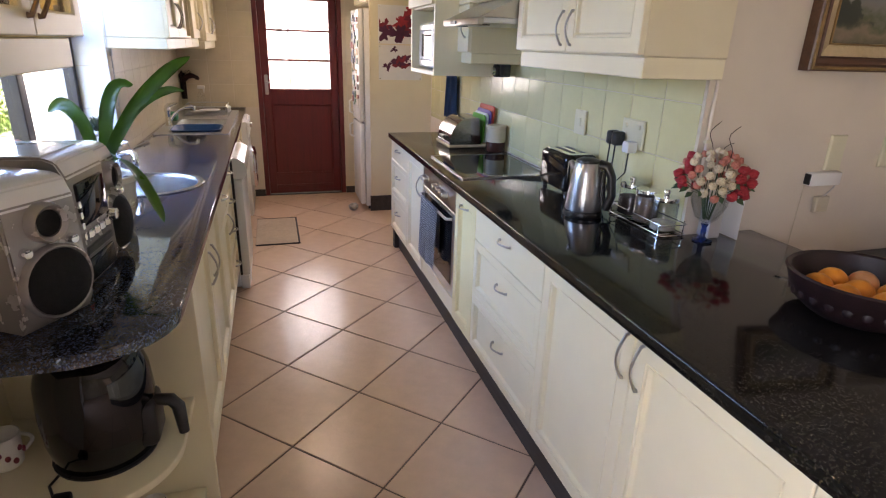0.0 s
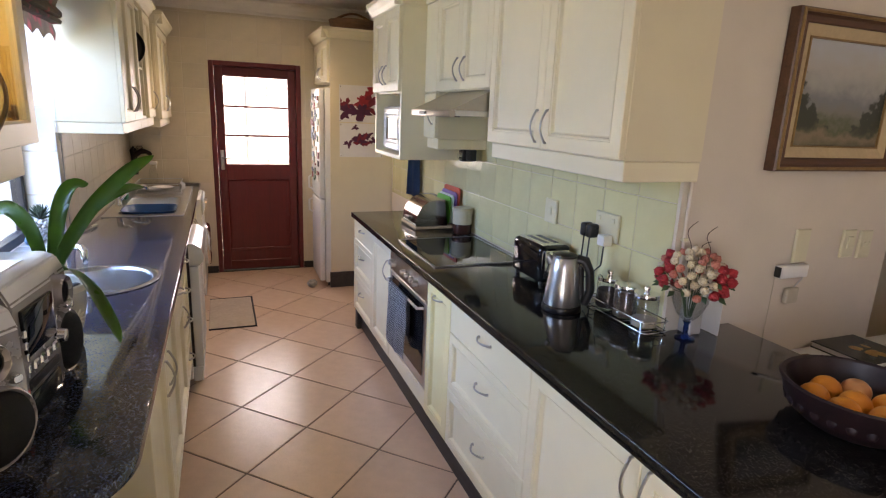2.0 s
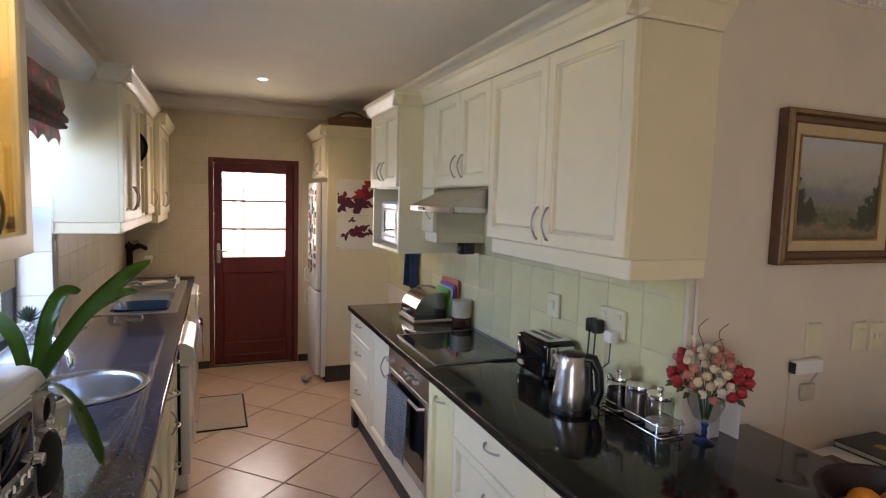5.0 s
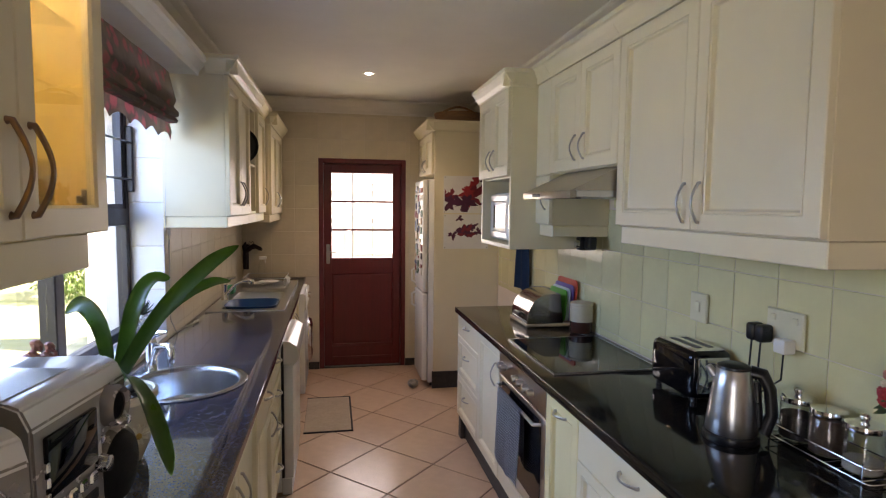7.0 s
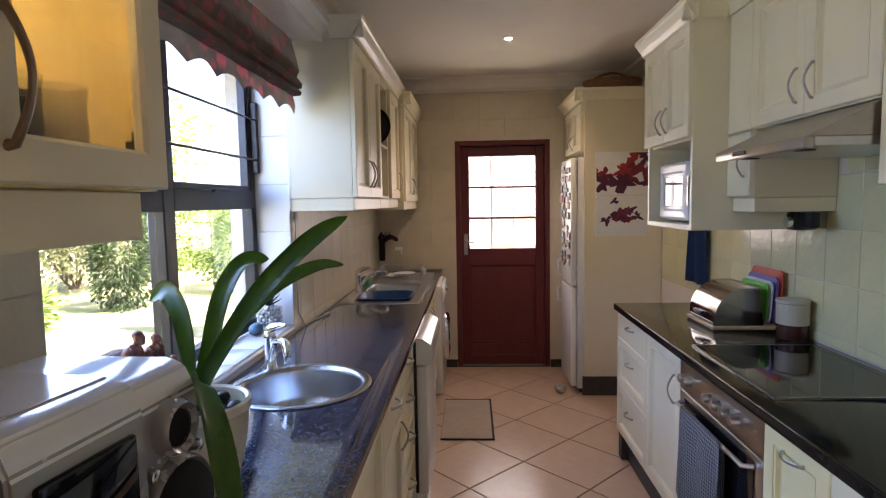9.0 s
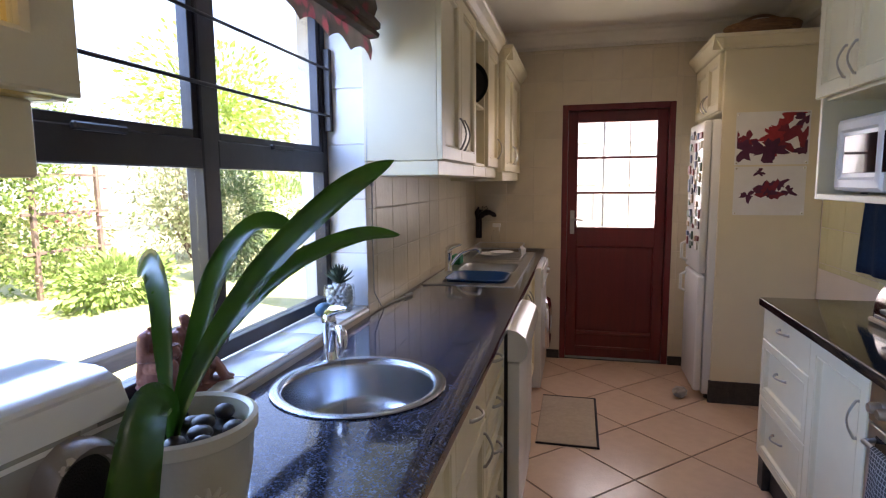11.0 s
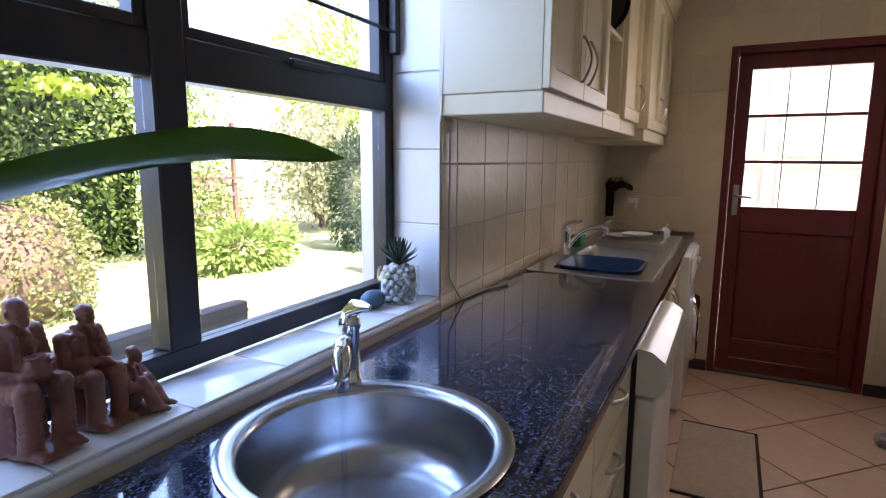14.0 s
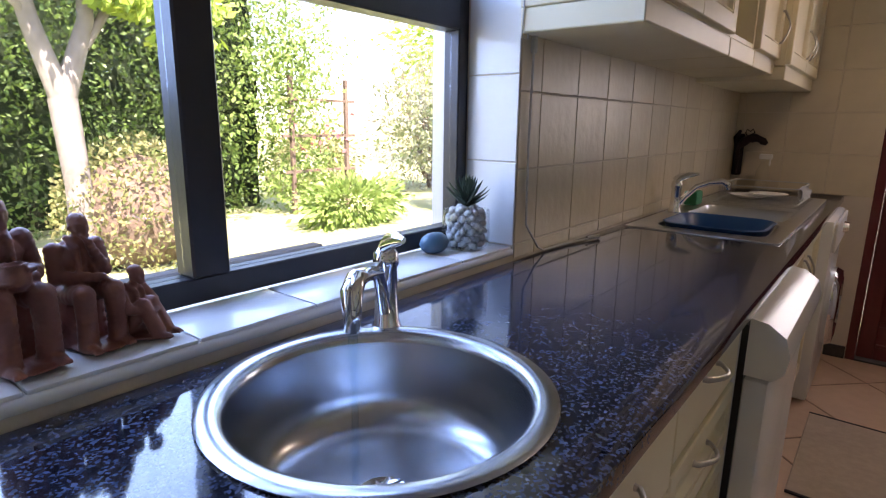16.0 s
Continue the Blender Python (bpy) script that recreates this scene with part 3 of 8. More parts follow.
SINK = (-0.562, 3.088)
BASIN_A, BASIN_B = (-0.715, 4.65, -0.36, 4.99), (-0.715, 5.04, -0.36, 5.39)
out = [(XL + 0.002, YF - 0.003), (XL + 0.002, 1.50)]
out += [(-0.47 + 0.22 * math.sin(a), 1.72 - 0.22 * math.cos(a)) for a in [i * math.pi / 2 / 10 for i in range(11)]]
out += [(XW, YF - 0.003)]
bm = slab_holes(bmesh.new(), out, [ring_pts(*SINK, 0.208), round_rect(BASIN_A[0] - 0.01, BASIN_A[1] - 0.01, BASIN_B[2] + 0.01, BASIN_B[3] + 0.01, 0.05)], TOP - 0.032, TOP)
top_l = solo("worktop", bm, M["granite_blue"], "polished dark blue-grey granite worktop with a rounded end", "worktop", smooth=40)
out = [(XR - 0.002, 4.56), (XR - 0.002, YP - 0.004), (1.765, YP - 0.004), (1.765, 0.0), (XE, 0.0), (XE, 4.56)]
bm = slab_edge(bmesh.new(), out, TOP - 0.035, TOP)
top_r = solo("worktop", bm, M["granite_black"], "polished black granite worktop running into a peninsula", "worktop", smooth=40)

# ---- built-in cupboards ----
def carcass(parent, a, b, material=None, name="body"):
    return part(name, boxes([(a, b)], 0.002), material or M["cream_panel"], parent)


CROWN = [(0, 0), (0.008, 0), (0.012, 0.012), (0.030, 0.032), (0.048, 0.060), (0.056, 0.066), (0.056, 0.085), (0, 0.085)]


def crown(parent, a, b, across):
    return part("crown_moulding", extrude_profile(bmesh.new(), CROWN, a, b, across), M["cream"], parent)


# right-hand base units; doors face the aisle
RX, RB, RT = 0.88, 0.165, TOP - 0.038
G = "cream kitchen base units"


def base_r(y0, y1, label, fronts):
    t = thing("base_cabinet", (1.1, (y0 + y1) / 2, 0), label, "cabinet", G)
    carcass(t, (RX, y0 + 0.001, RB), (XR - 0.02, y1 - 0.001, RT))
    part("plinth", boxes([((0.905, y0, 0.001), (0.925, y1, RB - 0.001))]), M["dark_wood"], t, "dark plinth board")
    for f in fronts:
        cab_door(t, "-x", RX, y1 - 0.0015 - f.get("u", 0), f["z"], f.get("w", y1 - y0), f["h"], f.get("loops", SHAKER), f.get("handle"), name=f.get("name", "door"))
    return t


H0 = RT - RB
def drawers3(w, heights):
    z, r = RB, []
    for h, lo in heights:
        r.append(dict(z=z, h=h, loops=lo, handle=(w / 2, h * 0.62, "h", 0.10), name="drawer"))
        z += h
    return r


base_r(4.00, 4.545, "cream base unit with three drawers at the worktop's end", drawers3(0.545, [(0.285, DRAWER), (0.272, DRAWER), (H0 - 0.557, SLAB)]))
base_r(3.56, 4.00, "cream base unit with one narrow door beside the oven", [dict(z=RB, h=H0, handle=(0.38, 0.55, "v", 0.12))])
pull_out = base_r(2.60, 2.90, "narrow yellowed cream pull-out base unit with a bowed handle", [dict(z=RB, h=H0, handle=(0.15, 0.655, "h", 0.09))])
for ob in pull_out.children:
    if ob.name.startswith("door"):
        ob.data.materials[0] = M["cream_yellow"]
base_r(1.895, 2.60, "cream base unit with three wide moulded drawers", drawers3(0.705, [(0.28, DRAWER), (0.27, DRAWER), (H0 - 0.55, SLAB)]))
base_r(0.845, 1.895, "cream base unit with a pair of panelled doors", [dict(z=RB, h=H0, w=0.525, handle=(0.492, 0.625, "v", 0.13)), dict(z=RB, h=H0, w=0.525, u=0.525, handle=(0.033, 0.625, "v", 0.13))])
base_r(0.02, 0.845, "cream base unit with a pair of panelled doors", [dict(z=RB, h=H0, w=0.4125, handle=(0.38, 0.625, "v", 0.13)), dict(z=RB, h=H0, w=0.4125, u=0.4125, handle=(0.033, 0.625, "v", 0.13))])
solo("cabinet_foot", boxes([((0.87, 4.47, 0.001), (0.904, 4.54, RB - 0.001))], 0.003), M["dark_wood"], "dark wooden corner foot under the drawers", "cabinet foot")
structure("peninsula_back", boxes([((XR - 0.018, 0.02, 0.001), (1.70, YP - 0.01, RT))]), M["wall"], "plastered back of the peninsula")

# built-under oven with a towel on its rail
ov = thing("oven", (1.1, 3.23, 0), "built-under stainless steel oven with knobs and a black glass door", "oven")
OY0, OY1 = 2.903, 3.557
carcass(ov, (RX + 0.001, OY0, RB), (XR - 0.03, OY1, RT), M["black"])
part("plinth", boxes([((0.905, 2.90, 0.001), (0.925, 3.56, RB - 0.001))]), M["dark_wood"], ov, "dark plinth board")
part("control_panel", boxes([((RX - 0.020, OY0, 0.745), (RX, OY1, RT - 0.003))], 0.003), M["hood_steel"], ov)
for y in (3.50, 3.45, 3.27, 3.20, 3.13, 3.06):
    part("knob", lathe(bmesh.new(), [(0.0, 0.030), (0.013, 0.030), (0.016, 0.026), (0.018, 0.0), (0.0, 0.0)], (RX - 0.020, y, 0.80), 16, Matrix.Rotation(radians(-90), 4, "Y")), M["steel"], ov, smooth=40)
part("door", boxes([((RX - 0.018, OY0, 0.27), (RX, OY1, 0.738))], 0.003), M["steel"], ov)
part("door_glass", boxes([((RX - 0.0215, OY0 + 0.05, 0.33), (RX - 0.0185, OY1 - 0.05, 0.715))], 0.001), M["black_gloss"], ov)
part("lower_panel", boxes([((RX - 0.018, OY0, RB), (RX, OY1, 0.262))], 0.003), M["cream"], ov)
rail = part("rail", tube(bmesh.new(), [(RX - 0.020, OY0 + 0.05, 0.70), (RX - 0.052, OY0 + 0.06, 0.70), (RX - 0.055, OY1 - 0.06, 0.70), (RX - 0.020, OY1 - 0.05, 0.70)], 0.008, 10), M["steel"], ov, smooth=50)

# induction hob
hb = thing("hob", (1.17, 3.27, TOP), "black ceramic glass hob set in the worktop", "hob")
part("glass_top", boxes([((0.917, 2.955, TOP + 0.0005), (1.397, 3.565, TOP + 0.006))], 0.002), M["black_gloss"], hb)
part("trim", boxes([((0.910, 2.948, TOP + 0.0003), (0.9165, 3.572, TOP + 0.007)), ((1.3975, 2.948, TOP + 0.0003), (1.404, 3.572, TOP + 0.007)),
                    ((0.9165, 2.948, TOP + 0.0003), (1.3975, 2.9545, TOP + 0.007)), ((0.9165, 3.5655, TOP + 0.0003), (1.3975, 3.572, TOP + 0.007))]), M["steel"], hb, "thin steel trim")

# right-hand wall units
G = "cream kitchen wall units"


def crown_x(y):
    return 1.108


def wall_r(name, x, y0, y1, z0, z1, label, fronts, rail_z=None, top=True, ends=()):
    t = thing(name, ((x + XR) / 2, (y0 + y1) / 2, z0), label, "cabinet", G)
    carcass(t, (x, y0, z0), (XR - 0.004, y1, z1))
    if rail_z:
        part("light_rail", boxes([((x + 0.006, y0 + 0.004, rail_z), (XR - 0.004, y1 - 0.004, z0 - 0.001))], 0.003), M["cream"], t)
    for f in fronts:
        cab_door(t, "-x", x, y1 - 0.0015 - f.get("u", 0), f["z"], f["w"], f["h"], f.get("loops", SHAKER), f.get("handle"))
    if top:
        crown(t, (crown_x(y0), y0 - (0.05 if "s" in ends else 0), z1), (crown_x(y1), y1, z1), (-1, 0, 0))
        if "s" in ends:
            crown(t, (crown_x(y0) - 0.05, y0, z1), (XR - 0.004, y0, z1), (0, -1, 0))
        part("top_board", boxes([((crown_x(y0) + 0.001, y0 + 0.001, z1 + 0.001), (XR - 0.006, y1 - 0.001, z1 + 0.08))]), M["cream_panel"], t)
    return t


WT = 2.265
wall_r("wall_cabinet", 1.126, 1.89, 2.845, 1.535, WT, "cream wall unit with a pair of panelled doors", [dict(z=1.54, h=WT - 1.54, w=0.477, handle=(0.440, 0.085, "v", 0.12)), dict(z=1.54, h=WT - 1.54, w=0.477, u=0.477, handle=(0.037, 0.085, "v", 0.12))], 1.468, ends=("s",))
wall_r("wall_cabinet", 1.126, 2.846, 3.545, 1.775, WT, "cream wall unit with two doors above the cooker hood", [dict(z=1.78, h=WT - 1.78, w=0.349, handle=(0.304, 0.10, "v", 0.11)), dict(z=1.78, h=WT - 1.78, w=0.349, u=0.349, handle=(0.045, 0.10, "v", 0.11))])
wall_r("wall_cabinet", 1.125, 3.547, 3.739, 1.51, WT, "narrow cream wall unit beside the cooker hood", [dict(z=1.515, h=0.255, w=0.192, loops=SLAB, handle=(0.15, 0.13, "v", 0.10)), dict(z=1.775, h=WT - 1.775, w=0.192, loops=SLAB)], 1.452)

# microwave housing: an open niche below a pair of doors
mc = thing("microwave_cabinet", (1.2, 4.04, 1.37), "cream wall unit with an open niche for the microwave", "cabinet", G)
MX, MY0, MY1 = 0.975, 3.74, 4.34
part("side_panel", boxes([((MX - 0.015, MY0, 1.372), (XR - 0.004, MY0 + 0.020, WT + 0.02))], 0.002), M["cream"], mc)
part("side_panel", boxes([((MX - 0.015, MY1 - 0.020, 1.372), (XR - 0.004, MY1, WT + 0.02))], 0.002), M["cream"], mc)
part("shelf", boxes([((MX - 0.015, MY0 + 0.0205, 1.372), (XR - 0.004, MY1 - 0.0205, 1.395))], 0.002), M["cream"], mc)
part("shelf", boxes([((MX, MY0 + 0.0205, 1.765), (XR - 0.004, MY1 - 0.0205, 1.785))], 0.002), M["cream"], mc)
part("back_panel", boxes([((XR - 0.02, MY0 + 0.0205, 1.396), (XR - 0.005, MY1 - 0.0205, 1.764))]), M["cream_panel"], mc)
carcass(mc, (MX, MY0 + 0.021, 1.786), (XR - 0.021, MY1 - 0.021, WT + 0.02))
for k, hu in ((0, 0.26), (1, 0.04)):
    cab_door(mc, "-x", MX - 0.016, MY1 - 0.0015 - 0.30 * k, 1.775, 0.30, WT - 0.017 - 1.775, SHAKER, (hu, 0.10, "v", 0.11))
crown(mc, (MX - 0.020, MY0 - 0.05, WT - 0.015), (MX - 0.020, MY1 + 0.05, WT - 0.015), (-1, 0, 0))
crown(mc, (MX - 0.070, MY0, WT - 0.015), (XR - 0.36, MY0, WT - 0.015), (0, -1, 0))
part("top_board", boxes([((MX - 0.019, MY0 + 0.001, WT + 0.021), (XR - 0.006, MY1 - 0.001, WT + 0.07))]), M["cream_panel"], mc)

mw = thing("microwave", (1.2, 4.03, 1.395), "white microwave oven with a rounded window, in the niche", "microwave")
part("body", boxes([((1.03, MY0 + 0.05, 1.402), (1.42, MY1 - 0.05, 1.69))], 0.012, 2), M["appliance"], mw, smooth=40)
bm = rects(bmesh.new(), face("-x", 1.029, MY1 - 0.06, 1.41), 0.37, 0.27, [(0, 0), (0, 0.020), (0.012, 0.028), (0.040, 0.030), (0.050, 0.022), (0.056, 0.022)])
bmesh.ops.bevel(bm, geom=[e for e in bm.edges if abs(e.calc_length()) < 0.03], offset=0.004, segments=1, affect="EDGES")
dr = part("door", bm, M["appliance"], mw)
part("window", boxes([((1.004, MY0 + 0.155, 1.475), (1.008, MY1 - 0.13, 1.615))], 0.001), M["black_gloss"], dr)
part("control_panel", boxes([((1.010, MY0 + 0.052, 1.41), (1.028, MY0 + 0.108, 1.68))], 0.003), M["white_plastic"], mw)
part("dial", lathe(bmesh.new(), [(0, 0.018), (0.014, 0.018), (0.017, 0), (0, 0)], (1.009, MY0 + 0.080, 1.54), 16, Matrix.Rotation(radians(-90), 4, "Y")), M["black"], mw, smooth=40)
for y in (MY0 + 0.09, MY1 - 0.09):
    part("foot", lathe(bmesh.new(), [(0, 0), (0.012, 0), (0.012, 0.007), (0, 0.007)], (1.10, y, 1.3955), 10), M["black"], mw)

# cooker hood
hd = thing("cooker_hood", (1.2, 3.14, 1.63), "stainless steel canopy cooker hood with a slanted front", "cooker hood")
hy0, hy1 = 2.858, 3.40
bm = bmesh.new()
v = [bm.verts.new(c) for c in ((0.925, hy1, 1.675), (0.925, hy0, 1.675), (1.13, hy0, 1.772), (1.13, hy1, 1.772), (XR - 0.01, hy0, 1.772), (XR - 0.01, hy1, 1.772), (XR - 0.01, hy0, 1.675), (XR - 0.01, hy1, 1.675))]
for q in ((0, 1, 2, 3), (3, 2, 4, 5), (5, 4, 6, 7), (1, 6, 4, 2), (0, 3, 5, 7), (0, 7, 6, 1)):
    bm.faces.new([v[i] for i in q])
part("canopy", bm, M["hood_steel"], hd)
part("front_lip", boxes([((0.915, hy0 - 0.002, 1.642), (0.945, hy1 + 0.002, 1.6745))], 0.004, 2), M["hood_steel"], hd, smooth=40)
part("filter", boxes([((0.946, hy0, 1.648), (XR - 0.012, hy1, 1.6745))], 0.002), M["steel"], hd)
part("switch", boxes([((0.909, 3.17, 1.650), (0.9145, 3.26, 1.666))], 0.003), M["black"], hd)
for y in (2.98, 3.30):
    part("lamp_lens", lathe(bmesh.new(), [(0, 0), (0.028, 0), (0.030, 0.004), (0, 0.004)], (0.99, y, 1.643), 16), M["black"], hd)

# tall unit with the fridge in it
tu = thing("tall_cabinet", (1.17, 5.9, 0), "tall cream end panel and top cupboard round the fridge", "cabinet")
TY = 5.56
part("end_panel", boxes([((0.868, TY, 0.152), (XR - 0.003, TY + 0.022, 2.245))], 0.002), M["cream_panel"], tu)
part("plinth", boxes([((0.86, TY + 0.002, 0.001), (XR - 0.003, TY + 0.020, 0.150))]), M["dark_wood"], tu, "dark tile plinth")
carcass(tu, (0.868, TY + 0.023, 1.88), (XR - 0.003, YF - 0.004, 2.245))
for k in (0, 1):
    cab_door(tu, "-x", 0.867, YF - 0.008 - 0.36 * k, 1.885, 0.36, 0.355, SHAKER, (0.32 if k == 0 else 0.04, 0.08, "v", 0.10))
crown(tu, (0.845, TY - 0.05, 2.245), (0.845, YF - 0.004, 2.245), (-1, 0, 0))
crown(tu, (0.79, TY, 2.245), (XR - 0.003, TY, 2.245), (0, -1, 0))
part("top_board", boxes([((0.846, TY + 0.001, 2.246), (XR - 0.005, YF - 0.006, 2.325))]), M["cream_panel"], tu)

fr = thing("fridge", (1.05, 5.9, 0), "white fridge-freezer covered in magnets and notes", "fridge")
FX, FY0, FY1 = 0.825, TY + 0.040, 6.06
part("body", boxes([((FX, FY0, 0.04), (XR - 0.06, FY1, 1.835))], 0.012, 2), M["appliance"], fr, smooth=40)
part("door", boxes([((FX - 0.052, FY0, 0.06), (FX - 0.004, FY1, 0.835))], 0.014, 3), M["appliance"], fr, smooth=40)
up = part("door", boxes([((FX - 0.052, FY0, 0.850), (FX - 0.004, FY1, 1.830))], 0.014, 3), M["appliance"], fr, smooth=40)
for z0, z1 in ((0.66, 0.80), (0.885, 1.025)):
    part("handle", tube(bmesh.new(), [(FX - 0.05, FY1 - 0.05, z0), (FX - 0.088, FY1 - 0.055, z0 + 0.02), (FX - 0.088, FY1 - 0.055, z1 - 0.02), (FX - 0.05, FY1 - 0.05, z1)], 0.011, 10), M["appliance"], fr, smooth=50)
for y in (FY0 + 0.06, FY1 - 0.06):
    part("foot", lathe(bmesh.new(), [(0, 0), (0.022, 0), (0.022, 0.04), (0, 0.04)], (FX + 0.05, y, 0.0005), 10), M["black"], fr)
MAG = [mat("magnet_" + n, c, 0.45, vary=0.1, scale=60) for n, c in (("dark", (0.05, 0.04, 0.045)), ("red", (0.22, 0.05, 0.05)), ("blue", (0.08, 0.10, 0.18)), ("green", (0.08, 0.14, 0.09)), ("paper", (0.75, 0.73, 0.66)), ("tan", (0.42, 0.30, 0.18)))]
rng = random.Random(5)
for i in range(11):
    for j in range(5):
        if rng.random() < 0.10:
            continue
        z, y = 0.99 + i * 0.074 + rng.uniform(-0.02, 0.02), FY0 + 0.03 + j * 0.082 + rng.uniform(-0.02, 0.02)
        w, h = rng.uniform(0.030, 0.075), rng.uniform(0.03, 0.06)
        bm = boxes([((FX - 0.062, y, z), (FX - 0.0525, y + w, z + h))], 0.0025)
        solo("fridge_magnet", bm, MAG[rng.randrange(6)], "small coloured magnet stuck on the fridge door", "magnet", "magnets on the fridge")

# ---- left-hand base run ----
LX, LT = -0.29, TOP - 0.035
G = "cream kitchen base units"


def base_l(y0, y1, label, fronts, z0=RB):
    t = thing("base_cabinet", (-0.57, (y0 + y1) / 2, 0), label, "cabinet", G)
    carcass(t, (XL + 0.02, y0 + 0.001, z0), (LX, y1 - 0.001, LT if fronts and not fronts[0].get("low") else 0.70))
    part("plinth", boxes([((LX - 0.05, y0, 0.001), (LX - 0.03, y1, z0 - 0.001))]), M["dark_wood"], t, "dark plinth board")
    for f in fronts:
        cab_door(t, "+x", LX, y0 + 0.0015 + f.get("u", 0), f["z"], f.get("w", y1 - y0), f["h"], f.get("loops", SHAKER), f.get("handle"), name=f.get("name", "door"))
    return t


HL = LT - RB
base_l(2.03, 2.98, "cream base unit with two panelled doors under the worktop", [dict(low=1, z=RB, h=HL, w=0.475, handle=(0.43, 0.55, "v", 0.13)), dict(z=RB, h=HL, w=0.475, u=0.475, handle=(0.045, 0.55, "v", 0.13))])
base_l(2.98, 3.44, "cream base unit with a drawer under the round sink", [dict(low=1, z=RB, h=0.53, handle=(0.41, 0.44, "v", 0.11)), dict(z=RB + 0.535, h=HL - 0.535, loops=SLAB, handle=(0.23, 0.10, "h", 0.10), name="drawer")])
base_l(3.44, 3.885, "cream base unit with drawers and an open slot", [dict(z=RB, h=0.19, loops=DRAWER, handle=(0.19, 0.12, "h", 0.09), name="drawer"), dict(z=RB + 0.235, h=0.155, loops=DRAWER, handle=(0.19, 0.10, "h", 0.09), name="drawer"),
                        dict(z=RB + 0.405, h=0.15, loops=DRAWER, handle=(0.19, 0.10, "h", 0.09), name="drawer"), dict(z=RB + 0.57, h=HL - 0.57, loops=SLAB, handle=(0.19, 0.10, "h", 0.09), name="drawer")])
base_l(4.50, 5.52, "cream base unit with doors under the double sink", [dict(low=1, z=RB, h=HL, w=0.51, handle=(0.46, 0.57, "v", 0.12)), dict(z=RB, h=HL, w=0.51, u=0.51, handle=(0.05, 0.57, "v", 0.12))])

# open rounded end shelves
es = thing("end_shelf_unit", (-0.57, 1.78, 0), "cream open end unit with rounded shelves", "shelf unit")
part("end_panel", boxes([((XL + 0.004, 2.006, 0.001), (LX + 0.022, 2.028, LT))], 0.002), M["cream"], es)
part("back_panel", boxes([((XL + 0.003, 1.54, 0.001), (XL + 0.018, 2.005, LT))]), M["cream"], es)
for z in (0.06, 0.43):
    o = [(XL + 0.019, 2.004), (XL + 0.019, 1.56)] + [(-0.52 + 0.215 * math.sin(a), 1.775 - 0.215 * math.cos(a)) for a in [i * math.pi / 2 / 10 for i in range(11)]] + [(-0.305, 2.004)]
    part("shelf", slab_edge(bmesh.new(), o, z, z + 0.022, 0.004), M["cream"], es, smooth=40)

# dishwasher
dw = thing("dishwasher", (-0.55, 4.13, 0), "white freestanding dishwasher with a bowed control fascia", "dishwasher")
part("body", boxes([((XL + 0.03, 3.890, 0.02), (LX + 0.02, 4.494, LT - 0.004))], 0.004), M["appliance"], dw)
part("door", boxes([((LX + 0.035, 3.890, 0.10), (-0.205, 4.494, 0.73))], 0.008, 2), M["appliance"], dw, smooth=40)
bm = extrude_profile(bmesh.new(), [(0, 0), (0.055, 0), (0.075, 0.02), (0.082, 0.06), (0.070, 0.10), (0.035, 0.125), (0, 0.13)], (LX + 0.035, 3.890, 0.738), (LX + 0.035, 4.494, 0.738), (1, 0, 0))
part("fascia", bm, M["appliance"], dw, smooth=35)
part("seal", boxes([((LX + 0.0205, 3.896, 0.10), (LX + 0.0345, 4.488, 0.85))]), M["black"], dw, "black rubber door seal")
part("kick_panel", boxes([((LX + 0.0205, 3.90, 0.002), (-0.215, 4.486, 0.096))], 0.003), M["appliance"], dw)

# washing machine
wm = thing("washing_machine", (-0.55, 5.83, 0), "white front-loading washing machine with a chrome-ringed porthole", "washing machine")
part("body", boxes([((XL + 0.03, 5.53, 0.02), (-0.225, 6.125, LT - 0.004))], 0.012, 2), M["appliance"], wm, smooth=40)
ring = lathe(bmesh.new(), [(0.125, 0.0), (0.185, 0.0), (0.195, 0.020), (0.180, 0.045), (0.150, 0.050), (0.125, 0.025)], (-0.224, 5.83, 0.42), 32, Matrix.Rotation(radians(90), 4, "Y"))
dr = part("door", ring, M["chrome"], wm, "chrome porthole ring", smooth=50)
part("porthole_glass", lathe(bmesh.new(), [(0, 0.050), (0.05, 0.046), (0.10, 0.036), (0.126, 0.020), (0.126, 0.001), (0, 0.001)], (-0.224, 5.83, 0.42), 28, Matrix.Rotation(radians(90), 4, "Y")), M["black_gloss"], dr, smooth=50)
part("control_panel", boxes([((-0.2245, 5.54, 0.73), (-0.212, 6.115, 0.86))], 0.005, 2), M["white_plastic"], wm, smooth=40)
part("dial", lathe(bmesh.new(), [(0, 0.022), (0.024, 0.022), (0.028, 0), (0, 0)], (-0.2115, 5.92, 0.80), 18, Matrix.Rotation(radians(90), 4, "Y")), M["chrome"], wm, smooth=40)

# ---- left-hand wall units ----
G = "cream kitchen wall units"
CX = -0.523
WL = 2.255


